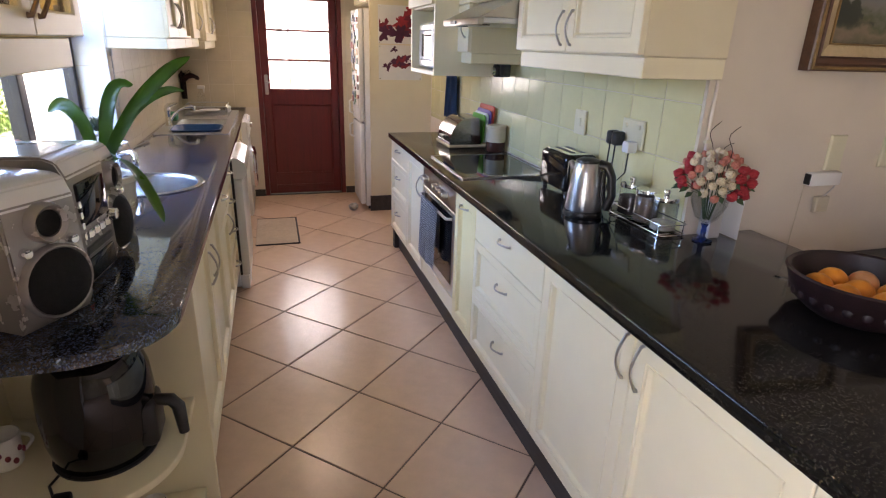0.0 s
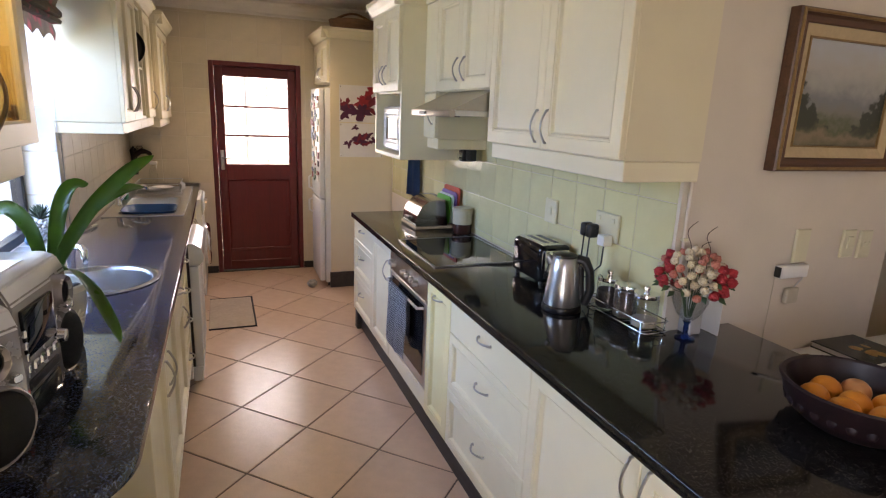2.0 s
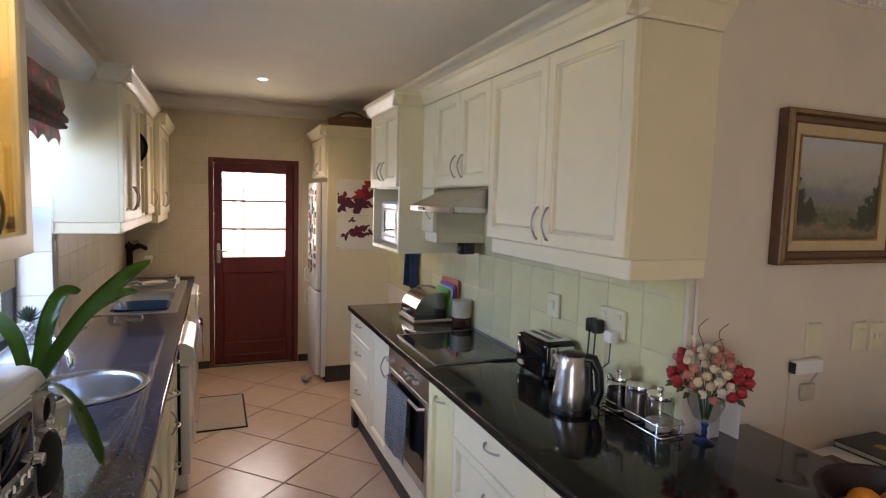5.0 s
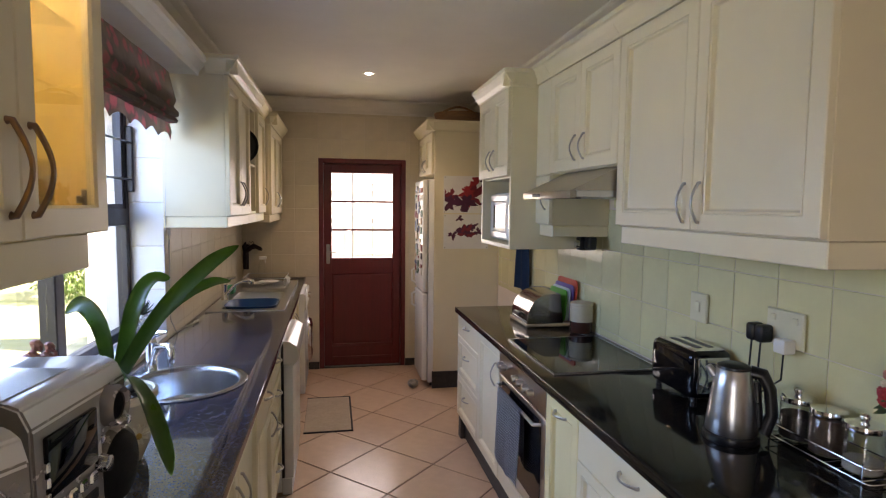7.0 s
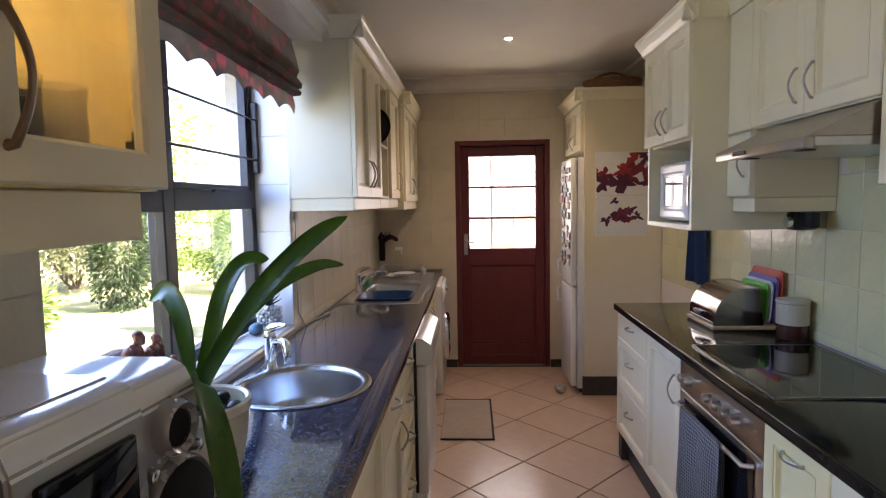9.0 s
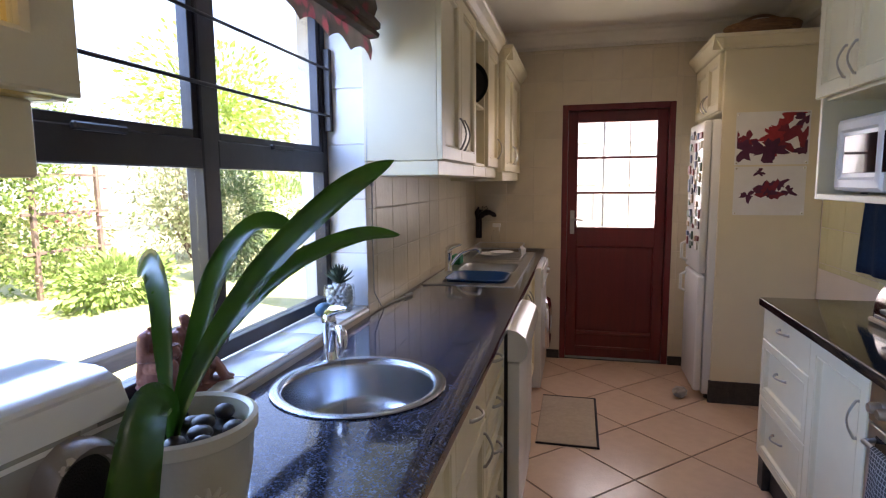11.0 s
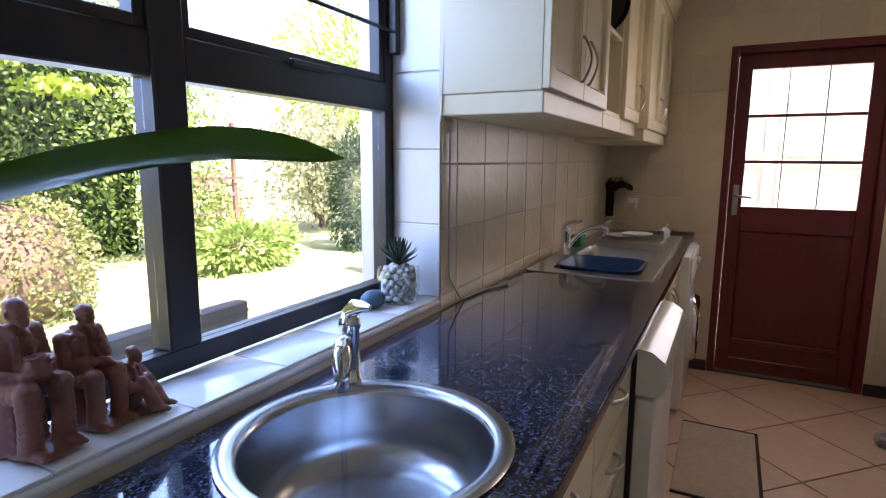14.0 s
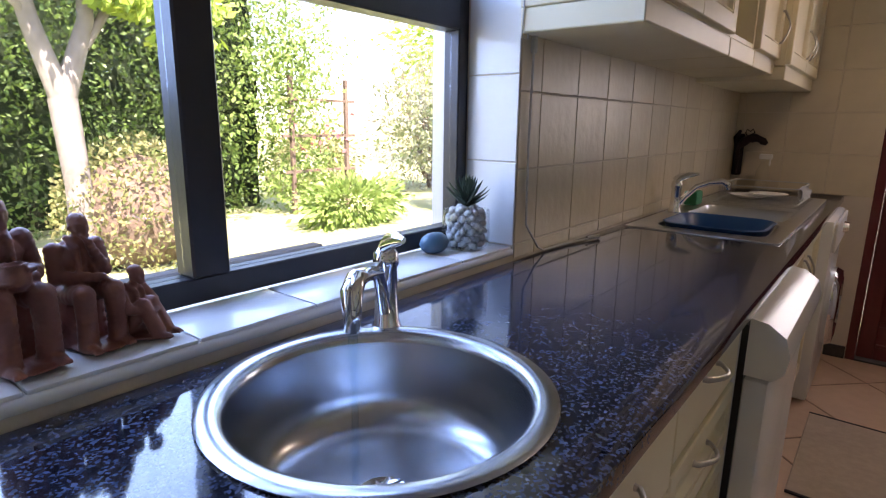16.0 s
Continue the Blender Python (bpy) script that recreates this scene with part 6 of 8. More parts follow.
M["red_label"] = mat("red_sticker", (0.55, 0.05, 0.06), 0.5, vary=0.05)
part("sticker", boxes([((HX + 0.0005, 1.856, PZ + 0.048), (HX + 0.0055, 1.876, PZ + 0.10))], 0.001), M["red_label"], hf, "red sticker")
# thin top plate in the same silver, paler to look lit
part("lid_line", boxes([((-0.80, 1.862, HZ + 0.0062), (-0.525, 2.058, HZ + 0.0085))], 0.001), M["skylit_silver"], hf, "silver lid, coloured paler for the window light on it")

hf.rotation_euler = (0, 0, radians(-7))

# ---- air fryer and mugs on the end shelf ----
af = thing("air_fryer", (-0.50, 1.79, 0.452), "black rounded air fryer with a pull-out drawer handle", "air fryer")
AC = (-0.505, 1.795, 0.4525)
part("body", lathe(bmesh.new(), [(0, 0), (0.115, 0), (0.125, 0.012), (0.138, 0.08), (0.142, 0.16), (0.136, 0.25), (0.118, 0.31), (0.085, 0.338), (0, 0.345)], AC, 36), M["black_gloss"], af, smooth=50)
part("drawer", boxes([((AC[0] + 0.090, AC[1] - 0.075, 0.485), (AC[0] + 0.150, AC[1] + 0.045, 0.62))], 0.02, 3), M["black"], af, smooth=50)
part("handle", tube(bmesh.new(), [(AC[0] + 0.145, AC[1] - 0.02, 0.605), (AC[0] + 0.185, AC[1] - 0.03, 0.605), (AC[0] + 0.202, AC[1] - 0.035, 0.585), (AC[0] + 0.208, AC[1] - 0.037, 0.50)], [0.017, 0.018, 0.018, 0.014], 12), M["black"], af, smooth=60)
part("base_ring", lathe(bmesh.new(), [(0.10, 0.0), (0.13, 0.0), (0.132, 0.008), (0.12, 0.012)], AC, 32), M["black"], af, smooth=50)
part("power_cord", tube(bmesh.new(), [(-0.60, 1.70, 0.458), (-0.61, 1.665, 0.458), (-0.59, 1.625, 0.458), (-0.56, 1.605, 0.460)], 0.004, 6), M["black"], af)
part("plug", boxes([((-0.585, 1.575, 0.4525), (-0.54, 1.615, 0.478))], 0.008, 2), M["black"], af, smooth=40)


def mug(x, y, z, turn, label):
    t = thing("mug", (x, y, z), label, "mug", "white mugs")
    part("cup", lathe(bmesh.new(), [(0, 0), (0.034, 0), (0.038, 0.006), (0.042, 0.095), (0.0395, 0.096), (0.036, 0.01), (0, 0.008)], (x, y, z), 28), M["white_plastic"], t, smooth=40)
    d = Vector((math.cos(turn), math.sin(turn), 0))
    c = Vector((x, y, z))
    part("handle", tube(bmesh.new(), arc(c + d * 0.038 + Vector((0, 0, 0.02)), c + d * 0.040 + Vector((0, 0, 0.078)), d * 0.026, 8), 0.005, 8), M["white_plastic"], t, smooth=60)
    return t


mg = mug(-0.745, 1.79, 0.4525, 0.6, "white mug with dark red berry print")
M["berry"] = mat("berry_print", (0.20, 0.012, 0.03), 0.4, vary=0.1)
for k in range(9):
    a, z = -1.9 + 0.42 * k, 0.4525 + (0.025, 0.055, 0.04)[k % 3]
    bm = bmesh.new()
    blob(bm, (-0.745 + 0.0395 * math.cos(a), 1.79 + 0.0395 * math.sin(a), z), (0.007, 0.007, 0.009))
    part("print", bm, M["berry"], mg)
mug(-0.44, 1.86, 0.0825, 0.3, "plain white mug on the lower shelf")

# ---- things on the black worktop ----
TZ = TOP + 0.0008
bb = thing("bread_bin", (1.22, 3.93, TOP), "stainless steel roll-top bread bin on a pale wooden base", "bread bin")
bx0, bx1, by0, by1 = 1.115, 1.332, 3.85, 4.14
M["pale_wood"] = wood("pale_wood", (0.55, 0.40, 0.24), (0.40, 0.27, 0.15), 0.5, axis=1, rings=10)
part("base", boxes([((bx0 - 0.012, by0 - 0.012, TZ), (bx1 + 0.100, by1 + 0.012, TZ + 0.018))], 0.004), M["pale_wood"], bb)
bm = bmesh.new()
arcp = [(bx1, TZ + 0.018), (bx1, TZ + 0.175)] + [(bx0 + 0.135 - 0.135 * math.sin(a) + 0.0, TZ + 0.045 + 0.145 * math.cos(a)) for a in [i * (math.pi / 2) / 10 for i in range(11)]] + [(bx0, TZ + 0.018)]
arcp[1] = (bx1 - 0.02, TZ + 0.19)
r = [[bm.verts.new((x, y, z)) for x, z in arcp] for y in (by0, by1)]
for i in range(len(arcp)):
    j = (i + 1) % len(arcp)
    bm.faces.new((r[0][i], r[0][j], r[1][j], r[1][i]))
bm.faces.new(r[0][::-1])
bm.faces.new(r[1])
part("body", bm, M["bin_steel"], bb, smooth=35)
part("roll_lid", boxes([((bx0 - 0.004, by0 + 0.015, TZ + 0.022), (bx0 - 0.0005, by1 - 0.015, TZ + 0.032))], 0.001), M["steel"], bb)
part("knob", boxes([((bx0 - 0.022, 3.95, TZ + 0.050), (bx0 - 0.001, 4.05, TZ + 0.068))], 0.006, 2), M["black"], bb)

for k, (nm, c, y, h, tilt) in enumerate((("red", (0.60, 0.07, 0.03), 4.075, 0.245, 0.0), ("purple", (0.17, 0.10, 0.35), 4.070, 0.215, 0.01), ("white", (0.62, 0.72, 0.70), 4.065, 0.195, 0.02), ("green", (0.09, 0.48, 0.05), 4.060, 0.185, 0.03))):
    m = mat(nm + "_board_plastic", c, 0.4, vary=0.05, scale=20, bump=0.02)
    x = 1.402 - 0.017 * k
    o = round_rect(0, 0, 0.285 - 0.012 * k, h, 0.03)
    bm = bmesh.new()
    mm = Matrix.Translation((x, y + 0.07, TZ + 0.0195)) @ Matrix.Rotation(radians(4), 4, "Y")
    rows = [[bm.verts.new(mm @ Vector((dx, -u, v))) for u, v in o] for dx in (0, 0.007)]
    n = len(o)
    for i in range(n):
        bm.faces.new((rows[0][i], rows[0][(i + 1) % n], rows[1][(i + 1) % n], rows[1][i]))
    bm.faces.new(rows[0])
    bm.faces.new(rows[1][::-1])
    solo("chopping_board", bm, m, nm + " plastic chopping board leaning against the tiles", "chopping board", "chopping boards")
cn = thing("canister", (1.376, 3.70, TOP), "round cream and brown stoneware canister", "canister")
M["stone_brown"] = mat("brown_glaze", (0.075, 0.028, 0.018), 0.2, vary=0.15, scale=20)
M["stone_cream"] = mat("cream_glaze", (0.58, 0.52, 0.38), 0.4, vary=0.08, scale=25)
part("base", lathe(bmesh.new(), [(0, 0), (0.060, 0), (0.062, 0.004), (0.062, 0.062), (0, 0.062)], (1.376, 3.70, TZ), 32), M["stone_brown"], cn, smooth=40)
part("body", lathe(bmesh.new(), [(0, 0.0625), (0.0625, 0.0625), (0.0635, 0.066), (0.0635, 0.150), (0.060, 0.153), (0, 0.153)], (1.376, 3.70, TZ), 32), M["stone_cream"], cn, smooth=40)
part("lid", lathe(bmesh.new(), [(0, 0.1535), (0.065, 0.1535), (0.066, 0.158), (0.064, 0.166), (0.03, 0.170), (0, 0.171)], (1.376, 3.70, TZ), 32), M["stone_cream"], cn, smooth=40)
M["tin"] = mat("grey_green_tin", (0.20, 0.22, 0.18), 0.35, 0.5, vary=0.12, scale=30)
solo("storage_tin", boxes([((1.30, 4.20, TZ), (1.42, 4.36, TZ + 0.165))], 0.008, 2), M["tin"], "grey-green storage tin beside the bread bin", "tin", smooth=40)

# toaster
ts = thing("toaster", (1.37, 2.66, TOP), "black two-slice toaster with a chrome top", "toaster")
part("body", boxes([((1.262, 2.545, TZ + 0.012), (1.427, 2.815, TZ + 0.185))], 0.026, 3), M["black_gloss"], ts, smooth=50)
tp = part("top_plate", boxes([((1.282, 2.565, TZ + 0.183), (1.407, 2.795, TZ + 0.1885))], 0.002), M["chrome"], ts, "chrome top plate")
for x in (1.312, 1.362):
    part("slot", boxes([((x, 2.60, TZ + 0.1886), (x + 0.025, 2.765, TZ + 0.1896))]), M["black"], tp)
part("end_plate", boxes([((1.282, 2.538, TZ + 0.035), (1.407, 2.5445, TZ + 0.165))], 0.003), M["chrome"], ts)
part("lever", boxes([((1.327, 2.510, TZ + 0.13), (1.362, 2.537, TZ + 0.142))], 0.004), M["black"], ts)
part("dial", lathe(bmesh.new(), [(0, 0.012), (0.013, 0.011), (0.015, 0), (0, 0)], (1.344, 2.537, TZ + 0.065), 16, Matrix.Rotation(radians(90), 4, "X")), M["black"], ts, smooth=40)
for x in (1.29, 1.40):
    for y in (2.57, 2.79):
        part("foot", lathe(bmesh.new(), [(0, 0), (0.011, 0), (0.011, 0.016), (0, 0.016)], (x, y, TZ), 10), M["black"], ts)

# kettle
KC = (1.20, 2.262, TZ)
kt = thing("kettle", KC, "brushed steel cordless kettle with a black handle and base", "kettle")
part("base", lathe(bmesh.new(), [(0, 0), (0.078, 0), (0.080, 0.006), (0.078, 0.020), (0.072, 0.024), (0, 0.024)], KC, 36), M["black"], kt, smooth=40)
part("body", lathe(bmesh.new(), [(0, 0.0245), (0.071, 0.0245), (0.073, 0.03), (0.067, 0.09), (0.057, 0.165), (0.049, 0.215), (0.046, 0.218), (0, 0.218)], KC, 40), M["steel"], kt, smooth=40)
part("lid", lathe(bmesh.new(), [(0, 0.2185), (0.048, 0.2185), (0.046, 0.226), (0.030, 0.233), (0, 0.235)], KC, 32), M["black"], kt, smooth=40)
kd = Vector((0.80, -0.60, 0)).normalized()
kc = Vector(KC)
part("handle", tube(bmesh.new(), [kc + kd * 0.045 + Vector((0, 0, 0.212)), kc + kd * 0.076 + Vector((0, 0, 0.208)), kc + kd * 0.098 + Vector((0, 0, 0.165)), kc + kd * 0.106 + Vector((0, 0, 0.09)), kc + kd * 0.088 + Vector((0, 0, 0.032))], [0.021, 0.022, 0.020, 0.020, 0.021], 14, 0.85), M["black"], kt, smooth=60)
part("gauge", tube(bmesh.new(), [kc + kd * 0.0735 + Vector((0, 0, 0.05)), kc + kd * 0.062 + Vector((0, 0, 0.185))], 0.012, 8), M["black"], kt, smooth=60)
part("spout", tube(bmesh.new(), [kc - kd * 0.052 + Vector((0, 0, 0.190)), kc - kd * 0.070 + Vector((0, 0, 0.216))], [0.018, 0.012], 12, 0.8), M["steel"], kt, smooth=60)

# wire tray with three lidded glass jars
tr = thing("wire_tray", (1.385, 2.10, TOP), "low steel wire tray for the jars", "tray")
for z in (TZ + 0.006, TZ + 0.045):
    o = round_rect(1.330, 1.925, 1.440, 2.275, 0.012, 2)
    part("wire_rail", tube(bmesh.new(), [(x, y, z) for x, y in o] + [(*o[0], z)], 0.0025, 6), M["chrome"], tr, smooth=60)
for x in (1.330, 1.440):
    for y in (1.945, 2.255):
        part("leg", tube(bmesh.new(), [(x, y, TZ), (x, y, TZ + 0.055)], 0.0028, 6), M["chrome"], tr)
for i in range(9):
    y = 1.95 + 0.037 * i
    part("wire", tube(bmesh.new(), [(1.330, y, TZ + 0.006), (1.440, y, TZ + 0.006)], 0.0016, 5), M["chrome"], tr)
M["coffee"] = mat("coffee_brown", (0.10, 0.055, 0.030), 0.9, vary=0.3, scale=120, bump=0.2, bump_scale=200)
M["tea"] = mat("tea_dark", (0.05, 0.04, 0.035), 0.9, vary=0.3, scale=120, bump=0.2, bump_scale=200)
M["sugar"] = mat("sugar_white", (0.46, 0.40, 0.32), 0.8, vary=0.1, scale=120, bump=0.1, bump_scale=300)
for y, fill, lvl, full in ((2.210, "tea", 0.075, 0), (2.104, "coffee", 0.105, 1), (1.995, "sugar", 0.03, 0)):
    c = (1.385, y, TZ + 0.009)
    t = thing("jar", c, {"tea": "glass jar half full of tea with a knobbed lid", "coffee": "glass jar full of brown coffee with a flat lid", "sugar": "glass jar part full of sugar with a knobbed lid"}[fill], "jar", "lidded glass jars")
    part("glass", lathe(bmesh.new(), [(0, 0), (0.042, 0), (0.048, 0.005), (0.048, 0.105), (0.043, 0.112), (0.041, 0.112), (0.046, 0.104), (0.046, 0.006), (0, 0.004)], c, 28), M["jar_glass"], t, smooth=50)
    part("contents", lathe(bmesh.new(), [(0, 0.005), (0.0455, 0.006), (0.0455, lvl), (0.02, lvl + 0.004), (0, lvl + 0.002)], c, 24), M[fill], t, smooth=40)
    prof = [(0, 0.1125), (0.047, 0.1125), (0.048, 0.118), (0.046, 0.128), (0.020, 0.133), (0, 0.134)]
    ld = part("lid", lathe(bmesh.new(), prof, c, 28), M["chrome"], t, "chrome lid", smooth=40)
    if not full:
        part("knob", lathe(bmesh.new(), [(0, 0.1345), (0.009, 0.1345), (0.012, 0.142), (0.013, 0.148), (0.008, 0.154), (0, 0.155)], c, 16), M["chrome"], ld, smooth=50)

# vase of artificial roses
VC = Vector((1.47, 1.875, TZ))
vs = thing("vase", VC, "clear glass vase on a cobalt blue stem", "vase")
M["cobalt"] = glass("cobalt_glass", (0.02, 0.07, 0.30), 0.0, 1.5, thin=False)
part("foot", lathe(bmesh.new(), [(0, 0), (0.034, 0), (0.035, 0.003), (0.014, 0.010), (0.008, 0.020), (0.010, 0.035), (0.008, 0.050), (0.014, 0.062), (0, 0.064)], VC, 24), M["cobalt"], vs, "cobalt blue glass foot", smooth=50)
part("cup", lathe(bmesh.new(), [(0, 0.0645), (0.016, 0.066), (0.042, 0.090), (0.060, 0.135), (0.067, 0.175), (0.0655, 0.175), (0.058, 0.135), (0.039, 0.092), (0.012, 0.070), (0, 0.069)], VC, 28), M["jar_glass"], vs, smooth=50)
bq = thing("bouquet", VC + Vector((0, 0, 0.08)), "artificial bouquet of red, cream and pink roses", "flowers")
ROSE = {n: mat(n + "_petal", c, 0.6, vary=0.12, scale=50) for n, c in (("red", (0.42, 0.022, 0.028)), ("cream", (0.74, 0.62, 0.42)), ("pink", (0.64, 0.22, 0.15)))}
M["stem"] = mat("stem_green", (0.05, 0.10, 0.03), 0.6, vary=0.2, scale=40)
rng = random.Random(3)
FC = VC + Vector((0.005, 0.0, 0.232))


def rose(parent, c, d, r, material):
    """A small rose: cupped petals round a bud."""
    bm = bmesh.new()
    d = d.normalized()
    s = d.orthogonal().normalized()
    u = d.cross(s)
    for ring, (n, rad, lift, w) in enumerate(((1, 0.0, 0.45, 0.45), (4, 0.36, 0.30, 0.55), (6, 0.72, 0.0, 0.62))):
        for k in range(n):
            a = 2 * math.pi * k / n + ring * 0.5
            o = s * math.cos(a) + u * math.sin(a)
            q = bmesh.ops.create_icosphere(bm, subdivisions=1, radius=1)
            t = o.cross(d)
            for v in q["verts"]:
                x, y, z = v.co
                v.co = c + o * r * (rad + 0.30 * x - 0.12 * (z > 0) * rad) + t * (y * w * r * 0.9) + d * r * (lift + z * 0.62)
    return part("rose", bm, material, parent, smooth=70)


for i in range(76):
    a, el = i * 2.39996, math.asin(1 - 1.62 * (i + 0.5) / 76)
    d = Vector((math.cos(a) * math.cos(el), math.sin(a) * math.cos(el), math.sin(el)))
    side = d.dot(Vector((0.63, -0.78, 0)))
    kind = "red" if abs(side) > 0.62 and rng.random() < 0.75 else ("cream" if rng.random() < 0.62 else "pink")
    c = FC + Vector((d.x * 0.118, d.y * 0.118, d.z * 0.088)) * rng.uniform(0.80, 1.08)
    rose(bq, c, d + Vector((0, 0, 0.2)), 0.0195 if kind == "red" else 0.0155, ROSE[kind])
    if i % 4 == 0:
        part("stem", tube(bmesh.new(), [VC + Vector((0.01 * math.cos(a), 0.01 * math.sin(a), 0.08)), VC + Vector((0.03 * math.cos(a), 0.03 * math.sin(a), 0.17)), c - d * 0.012], 0.0014, 5), M["stem"], bq)
for i in range(18):
    a = i * 2.39996
    c = FC + Vector((math.cos(a) * 0.10, math.sin(a) * 0.10, rng.uniform(-0.06, 0.02)))
    part("leaf", tube(bmesh.new(), [c, c + Vector((math.cos(a), math.sin(a), -0.2)) * 0.018, c + Vector((math.cos(a), math.sin(a), -0.4)) * 0.036], [0.001, 0.010, 0.001], 6, 0.12), M["stem"], bq)
for dx, dy, h in ((-0.045, 0.02, 0.16), (0.03, -0.03, 0.15), (0.06, 0.0, 0.09)):
    p = [FC + Vector((dx * 0.5 + 0.018 * math.sin(k * 0.9) * (k / 9), dy + 0.018 * math.cos(k * 0.9) * (k / 9), h * (k / 9) ** 0.8 + 0.03)) for k in range(10)]
    part("curly_twig", tube(bmesh.new(), p, 0.0013, 5), M["iron"], bq, "dark curly twig")
M["paper"] = mat("white_paper", (0.78, 0.77, 0.73), 0.8, vary=0.04, scale=20)
M["grey_tin"] = mat("grey_card_box", (0.55, 0.55, 0.52), 0.5, 0.3, vary=0.08, scale=20)
solo("note_card", boxes([((1.60, 1.850, TZ), (1.604, 1.945, TZ + 0.165))], 0.001), M["paper"], "white printed card standing behind the vase", "card")
solo("spice_box", boxes([((1.50, 1.885, TZ), (1.555, 1.945, TZ + 0.14))], 0.004), M["grey_tin"], "grey card box behind the flowers", "box")

# fruit bowl
BC = Vector((1.470, 1.275, TZ))
M["bowl_wood"] = wood("dark_carved_wood", (0.022, 0.009, 0.009), (0.010, 0.005, 0.005), 0.42, axis=0, rings=12)
fb = thing("fruit_bowl", BC, "dark carved wooden fruit bowl", "bowl")
part("bowl", lathe(bmesh.new(), [(0, 0), (0.120, 0), (0.130, 0.006), (0.165, 0.035), (0.180, 0.080), (0.188, 0.098), (0.191, 0.106), (0.186, 0.111), (0.176, 0.107), (0.168, 0.085), (0.150, 0.040), (0.10, 0.014), (0, 0.012)], BC, 48), M["bowl_wood"], fb, smooth=40)
for i in range(26):
    a = 2 * math.pi * i / 26
    bm = bmesh.new()
    blob(bm, BC + Vector((0.1695 * math.cos(a), 0.1695 * math.sin(a), 0.056)), (0.004, 0.013, 0.019), Matrix.Rotation(a, 3, "Z"))
    part("carving", bm, M["bowl_wood"], fb, smooth=70)
M["orange"] = mat("orange_peel", (0.80, 0.27, 0.020), 0.42, vary=0.06, scale=30, bump=0.10, bump_scale=260)
M["apple"] = mat("apple_red", (0.42, 0.045, 0.03), 0.28, vary=0.3, scale=18, second=(0.66, 0.34, 0.12), bump=0.01)
for k, (dx, dy, dz, r, mt) in enumerate(((-0.085, 0.065, 0.058, 0.038, "orange"), (-0.01, 0.085, 0.058, 0.039, "orange"), (-0.095, -0.02, 0.060, 0.040, "orange"), (-0.02, 0.0, 0.056, 0.040, "orange"), (0.06, 0.05, 0.058, 0.036, "apple"), (-0.03, -0.085, 0.058, 0.040, "orange"), (0.05, -0.04, 0.056, 0.038, "orange"))):
    prof = [(0, -r * 0.95)] + [(r * math.sin(t) * (1.0 if mt == "orange" else 1.04), -r * 0.95 * math.cos(t)) for t in [math.pi * j / 12 for j in range(1, 12)]] + [(0, r * (0.95 if mt == "orange" else 0.72))]
    nm = "orange" if mt == "orange" else "apple"
    solo(nm, lathe(bmesh.new(), prof, BC + Vector((dx, dy, dz)), 24), M[mt], "ripe orange in the wooden bowl" if nm == "orange" else "red and yellow apple in the bowl", nm, "fruit in the bowl", smooth=80)

# ---- switches, sockets, plugs ----
def plate(way, x, y, z, w, h, label, name, bits):
    t = thing(name, (x, y, z), label, "socket" if "socket" in name else "switch")
    m = face(way, x, y, z)
    part("plate", rects(bmesh.new(), m, w, h, [(0, 0), (0, 0.006), (0.004, 0.010), (0.010, 0.010)]), M["plate_cream"], t)
    for u, v, bw, bh in bits:
        mm = m @ Matrix.Translation((u, v, 0.0101))
        part("rocker", rects(bmesh.new(), mm, bw, bh, [(0, 0), (0.001, 0.004), (0.004, 0.005)]), M["plate_cream"], t)
    return t


WX = XR - 0.009
plate("-x", WX, 2.812, 1.160, 0.10, 0.115, "cream isolator switch plate on the tiles", "light_switch", [(0.035, 0.04, 0.03, 0.04)])
so = plate("-x", WX, 2.404, 1.170, 0.150, 0.115, "white double wall socket with plugs in it", "wall_socket", [(0.02, 0.078, 0.02, 0.02), (0.11, 0.078, 0.02, 0.02)])
for y in (2.424, 2.384):
    pg = thing("plug", (WX - 0.03, y, 1.18), "black mains plug with its lead", "plug", "black plugs")
    part("body", boxes([((WX - 0.062, y - 0.020, 1.170), (WX - 0.0105, y + 0.016, 1.230))], 0.012, 3), M["black"], pg, smooth=50)
    to = Vector((1.40, 2.56, 0.925)) if y > 2.40 else Vector((1.28, 2.30, 0.925))
    part("lead", tube(bmesh.new(), [(WX - 0.045, y, 1.173), (WX - 0.047, y + 0.004, 1.06), (WX - 0.050, y + 0.02, 0.97), (WX - 0.075, y + 0.03, 0.918), to], 0.0035, 6), M["black"], pg)
ad = thing("charger", (WX - 0.02, 2.29, 1.155), "white phone charger with a black lead", "charger")
part("body", boxes([((WX - 0.055, 2.275, 1.155), (WX - 0.0105, 2.322, 1.200))], 0.006, 2), M["white_plastic"], ad, smooth=40)
part("lead", tube(bmesh.new(), [(WX - 0.035, 2.298, 1.156), (WX - 0.037, 2.30, 1.07), (WX - 0.03, 2.40, 0.99), (WX - 0.05, 2.44, 0.98), (WX - 0.045, 2.45, 0.93), (WX - 0.06, 2.37, 0.917)], 0.003, 6), M["black"], ad)

